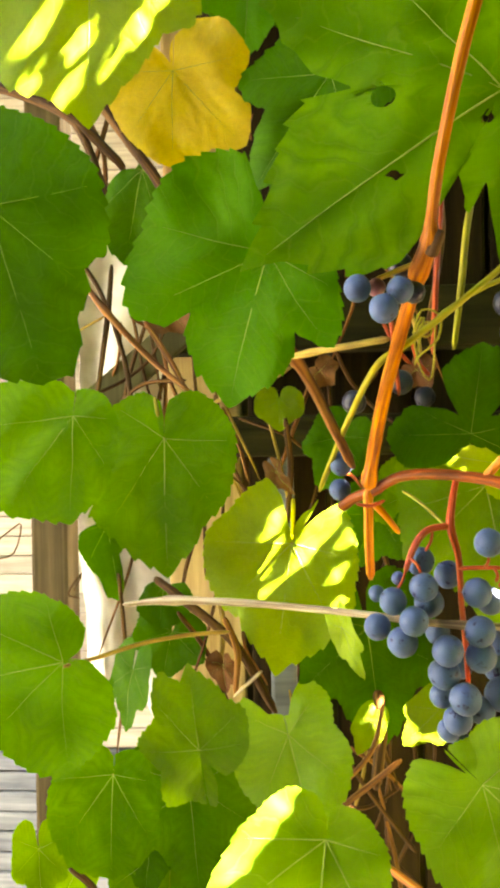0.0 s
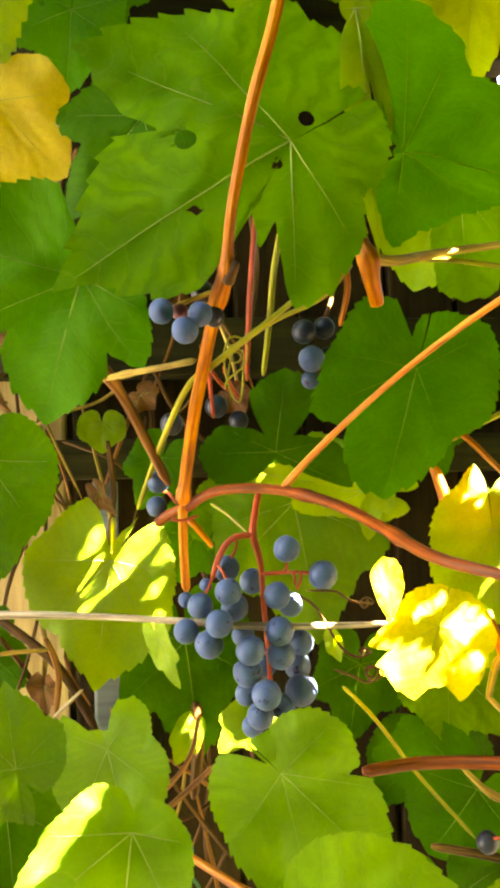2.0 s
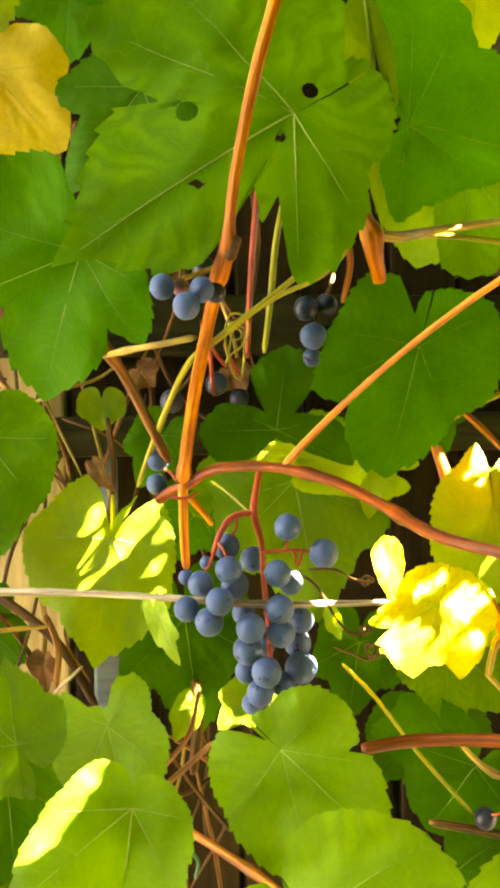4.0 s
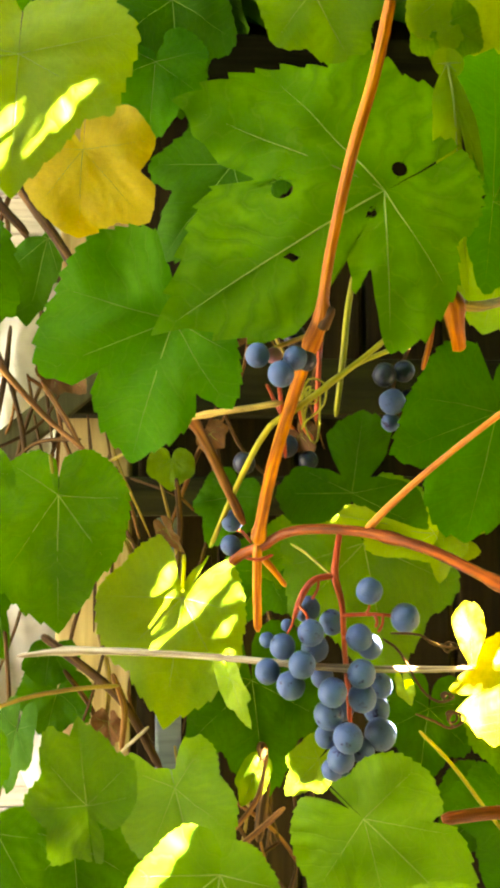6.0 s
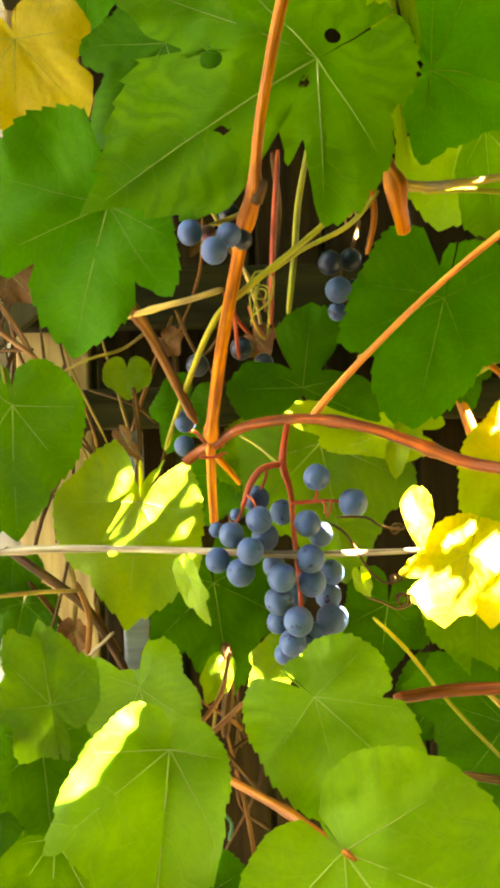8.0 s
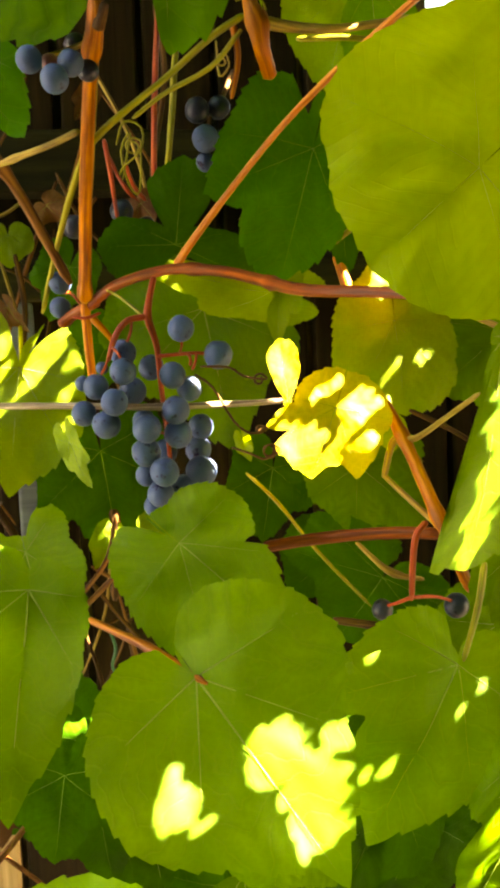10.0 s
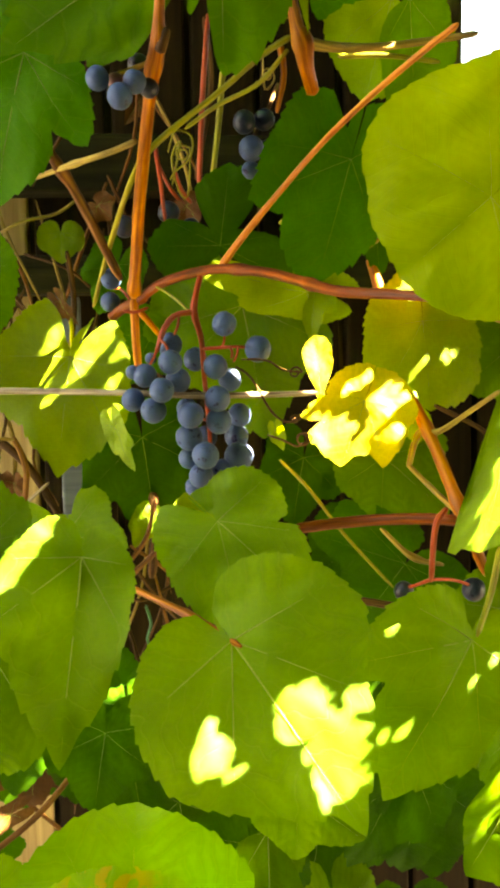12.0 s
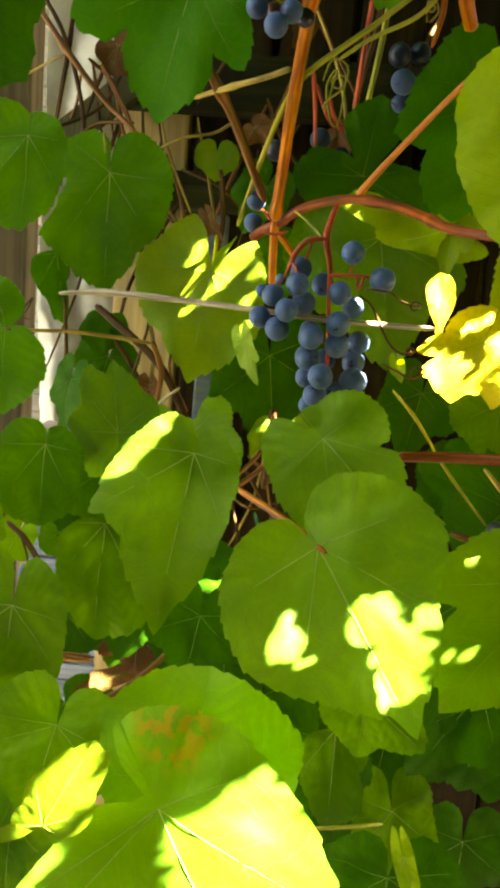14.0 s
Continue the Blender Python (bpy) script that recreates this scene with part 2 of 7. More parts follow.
DIM_VEIN = bark_material("vein_green", (0.17, 0.30, 0.03), (0.28, 0.42, 0.05), 0.15, 0.5)
CANE = bark_material("cane_orange_bark", (0.30, 0.078, 0.003), (0.60, 0.215, 0.006), 0.06, 0.48)
SHOOT = bark_material("shoot_red_brown", (0.105, 0.018, 0.0012), (0.235, 0.050, 0.003), 0.06, 0.5)
ORANGE = bark_material("stalk_orange", (0.36, 0.105, 0.008), (0.58, 0.23, 0.022), 0.08, 0.45)
RED = bark_material("stalk_red", (0.30, 0.038, 0.012), (0.50, 0.10, 0.024), 0.08, 0.45)
TWIG = bark_material("twig_brown", (0.13, 0.046, 0.008), (0.31, 0.135, 0.030), 0.06, 0.7)
OLD = bark_material("bark_old_brown", (0.05, 0.021, 0.005), (0.17, 0.080, 0.020), 0.06, 0.8)
STRAW = bark_material("stalk_straw", (0.26, 0.165, 0.03), (0.46, 0.31, 0.07), 0.08, 0.55)
LIME = bark_material("stalk_lime", (0.22, 0.20, 0.012), (0.38, 0.32, 0.025), 0.08, 0.5)
GREY = bark_material("dead_wood_grey", (0.24, 0.165, 0.105), (0.62, 0.50, 0.37), 0.05, 0.8)
GRAPE = grape_material("grape_blue_bloom", (0.008, 0.009, 0.03), (0.018, 0.012, 0.04), (0.046, 0.078, 0.165), 0.85)
# Grape copy with thin bloom and the shade put into its darker colour.
DARK_GRAPE = grape_material("grape_dark_shaded", (0.006, 0.008, 0.016), (0.02, 0.012, 0.02), (0.02, 0.035, 0.06), 0.35)
UNRIPE = grape_material("grape_reddish", (0.12, 0.02, 0.03), (0.2, 0.04, 0.04), (0.25, 0.14, 0.17), 0.4)
# Fence shade is put into PLANK and RAIL; TAN is the lit copy.
PLANK = board_material("fence_wood_shade_dark", (0.008, 0.0046, 0.0008), (0.031, 0.018, 0.0038))
TAN = board_material("fence_wood_tan_lit", (0.28, 0.18, 0.075), (0.58, 0.42, 0.20))
RAIL = board_material("rail_wood_grey_green_shaded", (0.009, 0.0085, 0.0017), (0.032, 0.029, 0.0065), 0.8, 0)
BRACE = board_material("brace_wood_olive", (0.050, 0.044, 0.016), (0.13, 0.115, 0.05), 0.8, 2)
POST = board_material("post_wood_brown", (0.055, 0.040, 0.018), (0.14, 0.105, 0.052))
SIDING = board_material("siding_white_paint", (0.25, 0.225, 0.19), (0.42, 0.39, 0.34), 0.6, 0)
BLUE = board_material("boards_weathered_blue_grey", (0.10, 0.12, 0.15), (0.24, 0.27, 0.31), 0.75, 0)
SHEET = plain_material("sheet_pale", (0.44, 0.415, 0.355), (0.66, 0.635, 0.56), 0.5, 30.0, 0.002)
SOIL = plain_material("garden_soil", (0.020, 0.014, 0.008), (0.058, 0.042, 0.025), 0.95, 20.0, 0.02)
WIRE = plain_material("green_plastic_wire", (0.01, 0.10, 0.03), (0.02, 0.16, 0.05), 0.35, 200.0)


# ---- builders ----
def mesh_part(name, verts, faces, material, parent=None, smooth=True, label=""):
    me = bpy.data.meshes.new(name)
    me.from_pydata([tuple(v) for v in verts], [], faces)
    me.materials.append(material)
    if smooth:
        me.polygons.foreach_set("use_smooth", [True] * len(me.polygons))
    ob = new(name, me)
    ob.parent = parent
    if label:
        tagged(ob, label)
    return ob


def thing(name, place, label, category, group="", kind=""):
    ob = new(name)
    ob.location = place
    ob.empty_display_size = 0.02
    return tagged(ob, label, category, group, kind)


def local(parent, p):
    """A world place in the space of its parts: things only move, they do not turn."""
    q = Vector(p)
    while parent:
        q -= parent.location
        parent = parent.parent
    return q


def smooth_line(points, steps=8):
    """Catmull-Rom line through (x, y, z, radius) points."""
    p = np.array([points[0], *points, points[-1]], float)
    p[0], p[-1] = 2 * p[1] - p[2], 2 * p[-2] - p[-3]
    p[0, 3], p[-1, 3] = p[1, 3], p[-2, 3]
    line = []
    for i in range(1, len(p) - 2):
        for s in np.linspace(0, 1, steps, endpoint=False):
            a, b, c, d = p[i - 1:i + 3]
            line.append(0.5 * (2 * b + (c - a) * s + (2 * a - 5 * b + 4 * c - d) * s * s + (3 * b - a - 3 * c + d) * s ** 3))
    line.append(p[-2])
    return np.array(line)


def tube(name, points, material, parent, sides=10, steps=8, rough=0.0, label="", seed=0, nodes=()):
    """A tapered round stem; rough makes it ridged, nodes are shares of its length where it swells."""
    rng = random.Random(seed + len(points))
    line = smooth_line([(*local(parent, q[:3]), q[3]) for q in points], steps)
    n = len(line)
    run = np.r_[0, np.cumsum(np.linalg.norm(np.diff(line[:, :3], axis=0), axis=1))]
    swell = np.ones(n)
    for at in nodes:
        swell += 0.35 * np.exp(-((run / run[-1] - at) * run[-1] / 0.006) ** 2)
    line[0, 3] *= 0.6
    line[-1, 3] *= 0.5
    side = Vector((0.3, 0.2, 0.9))
    verts, faces, uvs = [], [], []
    ridges = [1 + rough * rng.uniform(-1, 1) for _ in range(sides)]
    for i in range(n):
        way = Vector(line[min(i + 1, n - 1), :3] - line[max(i - 1, 0), :3]).normalized()
        side = (side - way * side.dot(way)).normalized()
        other = way.cross(side)
        for k in range(sides):
            a = 2 * math.pi * k / sides
            r = line[i, 3] * swell[i] * ridges[k] * (1 + rough * 0.5 * rng.uniform(-1, 1))
            verts.append(Vector(line[i, :3]) + (side * math.cos(a) + other * math.sin(a)) * r)
    for i in range(n - 1):
        for k in range(sides):
            a, b = i * sides + k, i * sides + (k + 1) % sides
            faces.append((a, b, b + sides, a + sides))
            ua, ub = k / sides * 0.03, (k + 1) / sides * 0.03
            uvs += [(ua, run[i]), (ub, run[i]), (ub, run[i + 1]), (ua, run[i + 1])]
    faces += [tuple(range(sides))[::-1], tuple(range((n - 1) * sides, n * sides))]
    uvs += [(0, 0)] * (2 * sides)
    ob = mesh_part(name, verts, faces, material, parent, True, label)
    layer = ob.data.uv_layers.new(name="length")
    layer.data.foreach_set("uv", [c for uv in uvs for c in uv])
    return ob


def outline(lobed, back, sinus, angle, blunt=0.0):
    """Radius of a vine leaf at an angle (degrees) from its tip, as a share of its length."""
    keys = ((0, 1.0 - 0.10 * blunt), (9, 0.94 - 0.05 * blunt), (22, 0.83 - 0.14 * lobed + 0.04 * blunt), (36, 0.78 - 0.40 * lobed + 0.06 * blunt), (54, 0.82 - 0.06 * lobed), (62, 0.82), (78, 0.74 - 0.12 * lobed),
            (92, 0.70 - 0.18 * lobed), (112, 0.68 * back ** 0.3), (134, 0.62 * back ** 0.7), (154, 0.56 * back), (170, 0.44 * back), (180, 0.30 * back))
    a = angle * 180 / (180 - sinus)
    xs, ys = [k for k, _ in keys], [v for _, v in keys]
    i = min(max(np.searchsorted(xs, a) - 1, 0), len(xs) - 2)
    s = min((a - xs[i]) / (xs[i + 1] - xs[i]), 1.0)
    w = s * s * (3 - 2 * s)
    return ys[i] + (ys[i + 1] - ys[i]) * (0.5 * s + 0.5 * w)


def lobe_reach(lobes, a):
    """Reach of a blade at an angle from its tip, between the given points and bays."""
    ring = [(lobes[-1][0] - 360, lobes[-1][1]), *lobes, (lobes[0][0] + 360, lobes[0][1])]
    for (a0, r0), (a1, r1) in zip(ring, ring[1:]):
        if a0 <= a <= a1:
            s = (a - a0) / max(a1 - a0, 1)
            return r0 + (r1 - r0) * (0.6 * s + 0.4 * s * s * (3 - 2 * s))
    return 1.0


def vine_leaf(parent, base, tip, width, turn=0.0, material=None, lobed=0.25, back=1.0, sinus=8, fold=0.12, droop=0.12, wave=0.05, teeth=44, bite=0.018,
              holes=(), stalk=None, label="", seed=0, blunt=0.0, lobes=()):
    """One grape leaf: a toothed, lobed blade that grows from its stalk's end at base to tip, with five raised veins and a stalk. lobes: (degrees from the tip, reach) of its points and bays."""
    material = material or GREEN
    rng = random.Random(seed * 7 + 3)
    base, tip = Vector(base), Vector(tip)
    along = tip - base
    size = along.length
    along.normalize()
    front = Vector((0.0, -1.0, 0.25))
    front = (front - along * front.dot(along)).normalized()
    front = Matrix.Rotation(radians(turn), 3, along) @ front
    across = along.cross(front)
    spread = 1.0 if lobes else width / size / 1.34
    ph = [rng.uniform(0, 6.28) for _ in range(4)]

    def reach(a):
        if not lobes:
            return outline(lobed, back, sinus, abs(a), blunt)
        return lobe_reach(lobes, a)

    def surface(x, y):
        rr = math.hypot(x, y)
        th = math.atan2(x, y)
        z = fold * abs(x) * (1 - 0.35 * abs(x)) - droop * (max(y, 0) ** 2 + 0.6 * x * x) - 0.10 * max(-y, 0) ** 2
        z += wave * rr * rr * (math.sin(3 * th + ph[0]) + 0.6 * math.sin(5 * th + ph[1]))
        z += 0.016 * math.sin(9 * x + ph[2]) * math.sin(8 * y + ph[3]) + 0.040 * noise.noise((x * 3.2 + seed, y * 3.2, seed * 0.37)) + 0.012 * noise.noise((x * 11 + seed, y * 11, 2.0))
        return base + (across * x + along * y + front * z) * size

    count, rings = 6 * teeth, 28 if holes else 13
    veins = [0] + [max(range(lo, hi), key=lambda a: reach(side * a)) * side for lo, hi in ((34, 72), (84, 132)) for side in (1, -1)]
    verts, faces, uvs = [surface(0, 0)], [], []
    flat = [(0.0, 0.0)]
    jag = [rng.uniform(0.55, 1.45) for _ in range(teeth)]
    limit = 179 if lobes else 180 - sinus
    for r in range(1, rings + 1):
        f = (r / rings) ** 0.85
        for k in range(count + 1):
            a = (2 * k / count - 1) * limit
            tooth = (k / 6.0) % 1.0
            tooth = tooth if a < 0 else 1 - tooth
            edge = reach(a) * (1 + bite * jag[(k // 6) % teeth] * (tooth - 0.5) * 2 * f ** 10)
            x, y = math.sin(radians(a)) * edge * f * spread, math.cos(radians(a)) * edge * f
            for hx, hy, hr in holes:
                off = math.hypot(x - hx, y - hy)
                if r < rings and 0.45 * hr < off < 1.4 * hr:
                    x, y = hx + (x - hx) * hr / off, hy + (y - hy) * hr / off
            flat.append((x, y))
            verts.append(surface(x, y))

    def vein_map(x, y, near):
        v = radians(near)
        s, d = x / spread * math.sin(v) + y * math.cos(v), x / spread * math.cos(v) - y * math.sin(v)
        return (s - abs(d) * 0.85 + d * d * 0.55, d)

    row = count + 1
    for r in range(rings):
        for k in range(count):
            if r == 0:
                f = (0, 1 + k + 1, 1 + k)
            else:
                a = 1 + (r - 1) * row + k
                f = (a, a + 1, a + 1 + row, a + row)
            mx, my = (sum(flat[i][c] for i in f) / len(f) for c in (0, 1))
            if any(math.hypot(mx - hx, my - hy) < hr * 0.985 for hx, hy, hr in holes):
                continue
            at = math.degrees(math.atan2(mx / spread, my))
            near = min(veins, key=lambda v: abs(v - at))
            faces.append(f)
            uvs += [vein_map(*flat[i], near) for i in f]
    origin = local(parent, base)
    blade = mesh_part("leaf", [v - base for v in verts], faces, material, parent, True, label)
    blade.location = origin
    layer = blade.data.uv_layers.new(name="veins")
    layer.data.foreach_set("uv", [c for uv in uvs for c in uv])
    for v in veins:
        far = reach(v) * (0.93 if v == 0 else 0.86)
        line = []
        for s in (0.0, 0.2, 0.45, 0.7, 1.0):
            x, y = math.sin(radians(v)) * far * s * spread, math.cos(radians(v)) * far * s
            if any(math.hypot(x - hx, y - hy) < hr * 1.2 for hx, hy, hr in holes):
                break
            line.append((*(surface(x, y) + front * 0.0003), (0.0044 if v == 0 else 0.0032) * size * (1.0 - 0.86 * s)))
        if len(line) > 1:
            tube("vein", line, DIM_VEIN if material in (DEEP, MID) else VEIN, blade, 6, 3)
    if stalk:
        start = Vector(stalk)
        bend = (start + base) / 2 + Vector((0, 0.004, -0.008))
        tube("petiole", [(*start, 0.0016), (*bend, 0.0014), (*base, 0.0012)], LIME, blade, 8, 6)
    return blade


def ball(name, place, radius, material, parent, squash=1.0, seed=0):
    """One berry with a small stalk scar, a little longer than wide."""
    rng = random.Random(seed)
    u, v = 22, 14
    c = local(parent, place)
    lean = Euler((rng.uniform(-0.5, 0.5), rng.uniform(-0.5, 0.5), rng.uniform(0, 6))).to_matrix()
    verts, faces = [], []
    for j in range(v + 1):
        a = math.pi * j / v
        dip = 1 - 0.10 * math.exp(-(j / 1.3) ** 2) - 0.05 * math.exp(-((v - j) / 0.9) ** 2)
        for i in range(u):
            b = 2 * math.pi * i / u
            verts.append(lean @ Vector((math.sin(a) * math.cos(b) * radius, math.sin(a) * math.sin(b) * radius, math.cos(a) * radius * squash * dip)))
    for j in range(v):
        for i in range(u):
            a, b = j * u + i, j * u + (i + 1) % u
            faces.append((a, a + u, b + u, b))
    ob = mesh_part(name, verts, faces, material, parent)
    ob.location = c
    return ob


def tendril(parent, points, material, coil=(), label=""):
    """A thin thread, ending in coils: (centre, radius, turns)."""
    line = list(points)
    if coil:
        centre, radius, turns = coil
        for i in range(int(turns * 8) + 1):
            a = i / 8 * 2 * math.pi
            r = radius * (1 - 0.4 * i / (turns * 8))
            line.append((centre[0] + r * math.cos(a), centre[1] + 0.0006 * i, centre[2] + r * math.sin(a), 0.0006))
    return tube("tendril", line, material, parent, 6, 3, 0.0, label)


def box_part(name, lo, hi, material, parent, bevel=0.002, label=""):
    """A board between two corners, with eased edges."""
    lo, hi = local(parent, lo), local(parent, hi)
    bm = bmesh.new()
    bmesh.ops.create_cube(bm, size=1.0, matrix=Matrix.Translation((lo + hi) / 2) @ Matrix.Diagonal((*(hi - lo), 1)))
    bmesh.ops.bevel(bm, geom=bm.edges[:], offset=bevel, segments=2, affect="EDGES", profile=0.6)
    me = bpy.data.meshes.new(name)
    bm.to_mesh(me)
    bm.free()
    me.materials.append(material)
    ob = new(name, me)
    ob.parent = parent
    if label:
        tagged(ob, label)
    return ob


SUNLIT = []


def sunlit(x, y, z, radius):
    """A place that the sun reaches through an opening cut in the unseen canopy."""
    SUNLIT.append((Vector((x, y, z)), radius))


# ---- the vine, shoot by shoot ----

main_shoot = thing("grapevine_shoot", (0.0754, 0.5750, 1.4646), "orange-brown main cane with large green toothed leaves", "grapevine", "grapevine shoots on the fence")
tube("cane", [(0.1197, 0.3750, 1.7146, 0.0026), (0.1125, 0.3800, 1.6803, 0.0027), (0.1027, 0.3850, 1.6454, 0.0026), (0.0944, 0.3930, 1.6061, 0.0024), (0.0922, 0.4020, 1.5862, 0.0026), (0.0918, 0.4070, 1.5773, 0.0040), (0.0880, 0.4320, 1.5631, 0.0032), (0.0819, 0.5000, 1.5279, 0.0035), (0.0783, 0.5450, 1.4980, 0.0037), (0.0755, 0.5720, 1.4701, 0.0039)], CANE, main_shoot, sides=12, rough=0.06, nodes=(0.47, 0.98), seed=1)
tube("cane", [(0.0755, 0.5720, 1.4701, 0.0031), (0.0760, 0.5850, 1.4404, 0.0029), (0.0777, 0.6000, 1.4111, 0.0027)], CANE, main_shoot, rough=0.05, seed=2)
tube("spur", [(0.0962, 0.4020, 1.5811, 0.0018), (0.0947, 0.4030, 1.5783, 0.0026), (0.0923, 0.4080, 1.5724, 0.0030)], OLD, main_shoot, rough=0.1, seed=3)
vine_leaf(main_shoot, (0.1234, 0.4120, 1.6398), (0.0170, 0.4100, 1.5730), 0.1634, 0, MOTTLED, label="large shaded green leaf with insect holes and toothed edge", fold=0.04, droop=0.05, wave=0.03, holes=((0.214, 0.319, 0.041), (0.048, -0.105, 0.031), (-0.05, 0.092, 0.019), (-0.038, 0.447, 0.021)), bite=0.024, teeth=48, lobes=((-180, 0.36), (-150, 0.37), (-118, 0.37), (-107, 0.34), (-83, 0.51), (-67, 0.62), (-57, 0.65), (-46, 0.33), (-41, 0.44), (-30, 0.32), (-28, 0.56), (-26, 0.66), (-19, 0.76), (-3, 0.89), (0, 1), (12, 0.83), (27, 0.72), (37, 0.66), (40, 0.48), (46, 0.64), (55, 0.79), (60, 0.89), (71, 0.8), (83, 0.72), (105, 0.59), (122, 0.63), (136, 0.53), (152, 0.52), (162, 0.32)), seed=4)
vine_leaf(main_shoot, (0.0236, 0.4550, 1.5869), (-0.0036, 0.4900, 1.5136), 0.1113, 0, MID, label="broad shaded green leaf with a pointed tip", fold=0.06, bite=0.024, teeth=48, lobes=((-180, 0.07), (-154, 0.07), (-127, 0.07), (-113, 0.28), (-94, 0.41), (-52, 0.64), (-37, 0.47), (-29, 0.64), (-15, 0.79), (0, 1), (11, 0.93), (27, 0.78), (36, 0.61), (37, 0.79), (48, 0.95), (64, 0.87), (82, 0.75), (111, 0.7), (140, 0.58), (149, 0.53), (154, 0.35), (166, 0.17)), seed=5)
vine_leaf(main_shoot, (0.0556, 0.4800, 1.6803), (0.0143, 0.4900, 1.6287), 0.0730, 0, DEEP, lobed=0.5, seed=6)
vine_leaf(main_shoot, (-0.0363, 0.5600, 1.7220), (-0.0433, 0.5850, 1.6718), 0.0734, 0, YELLOW, label="yellowed leaf turning in autumn", fold=0.05, bite=0.008, lobes=((-175, 0.36), (-154, 0.58), (-134, 0.76), (-106, 0.84), (-79, 0.69), (-73, 0.91), (-49, 1.08), (-30, 0.88), (0, 1), (26, 0.9), (61, 0.82), (88, 0.53), (132, 0.34), (154, 0.08)), seed=7)
vine_leaf(main_shoot, (-0.0489, 0.4200, 1.7059), (-0.0526, 0.4200, 1.6392), 0.0869, 0, PALE_LIT, label="pale green leaf lit by the sun", lobes=((-137, 0.74), (-104, 0.87), (-76, 0.78), (-62, 0.8), (-49, 0.66), (-36, 0.7), (-19, 0.78), (-10, 0.88), (0, 1), (9, 0.94), (18, 0.89), (27, 0.93), (38, 0.95), (51, 1.05), (68, 1.14), (91, 1.15), (118, 0.97), (157, 0.64), (178, 0.33)), seed=8)
vine_leaf(main_shoot, (-0.0011, 0.6600, 1.8708), (-0.0140, 0.6600, 1.7962), 0.0971, 0, DEEP, seed=9)
vine_leaf(main_shoot, (0.1829, 0.5000, 1.7782), (0.1872, 0.5000, 1.7440), 0.0435, 0, GREEN, seed=10)
vine_leaf(main_shoot, (0.0080, 0.6000, 1.8047), (0.0033, 0.6000, 1.7485), 0.075, 0, MID, lobed=0.3, seed=306)

left_shoot = thing("grapevine_shoot", (-0.1081, 0.6800, 1.5999), "reddish-brown twigs with broad shaded green leaves", "grapevine", "grapevine shoots on the fence")
tube("twig", [(-0.1536, 0.7000, 1.6623, 0.0020), (-0.1371, 0.6900, 1.6351, 0.0022), (-0.1060, 0.6800, 1.5955, 0.0026), (-0.0738, 0.6800, 1.5606, 0.0022), (-0.0466, 0.6700, 1.5382, 0.0020)], TWIG, left_shoot, rough=0.08, nodes=(0.45,), seed=11)
tube("twig", [(-0.1069, 0.6900, 1.6362, 0.0016), (-0.1095, 0.6850, 1.5964, 0.0022), (-0.1203, 0.6900, 1.5346, 0.0017)], OLD, left_shoot, rough=0.08, seed=12)
tube("twig", [(-0.0822, 0.6900, 1.5921, 0.0020), (-0.0609, 0.6800, 1.5603, 0.0022), (-0.0496, 0.6750, 1.5386, 0.0020)], TWIG, left_shoot, rough=0.08, seed=13)
tube("twig", [(-0.1119, 0.7000, 1.5241, 0.0014), (-0.0849, 0.6900, 1.5447, 0.0015), (-0.0504, 0.6800, 1.5466, 0.0016)], OLD, left_shoot, rough=0.1, seed=14)
tube("twig", [(-0.1544, 0.7000, 1.5779, 0.0009), (-0.1331, 0.6900, 1.5870, 0.0010), (-0.1117, 0.6850, 1.5965, 0.0011)], STRAW, left_shoot, seed=15)
tube("cane", [(-0.1007, 0.6000, 1.7360, 0.0034), (-0.0800, 0.6000, 1.7068, 0.0036), (-0.0558, 0.6000, 1.6720, 0.0034), (-0.0374, 0.6000, 1.6435, 0.0030)], OLD, left_shoot, rough=0.12, seed=16)
tube("cane", [(-0.1353, 0.6600, 1.7516, 0.0030), (-0.1164, 0.6600, 1.7173, 0.0030), (-0.1000, 0.6600, 1.6708, 0.0026)], OLD, left_shoot, rough=0.12, seed=17)
tube("cane", [(-0.2086, 0.6800, 1.7772, 0.0040), (-0.1647, 0.6700, 1.7596, 0.0040), (-0.1269, 0.6600, 1.7366, 0.0040), (-0.0891, 0.6600, 1.6993, 0.0030)], OLD, left_shoot, rough=0.15, seed=18)
tube("cane", [(-0.0840, 0.7200, 1.3940, 0.0030), (-0.0596, 0.7100, 1.3780, 0.0034), (-0.0189, 0.7000, 1.3455, 0.0034), (0.0107, 0.7000, 1.2946, 0.0030)], OLD, left_shoot, rough=0.12, seed=19)
tube("twig", [(-0.0261, 0.6900, 1.3689, 0.0022), (-0.0169, 0.6900, 1.3436, 0.0026), (-0.0190, 0.6900, 1.3118, 0.0020)], TWIG, left_shoot, rough=0.1, seed=20)
tube("twig", [(-0.0191, 0.6800, 1.3126, 0.0013), (0.0021, 0.6800, 1.3316, 0.0015)], GREY, left_shoot, seed=21)
tube("twig", [(-0.1478, 0.7104, 1.6602, 0.0018), (-0.1192, 0.7054, 1.6178, 0.0018), (-0.0997, 0.6974, 1.5631, 0.0018), (-0.0918, 0.6900, 1.5103, 0.0018)], OLD, left_shoot, rough=0.12, seed=22)
tube("twig", [(-0.0954, 0.6997, 1.5984, 0.0016), (-0.0778, 0.7220, 1.5833, 0.0016), (-0.0620, 0.7076, 1.5368, 0.0016), (-0.0243, 0.7220, 1.4833, 0.0016)], TWIG, left_shoot, rough=0.12, seed=23)
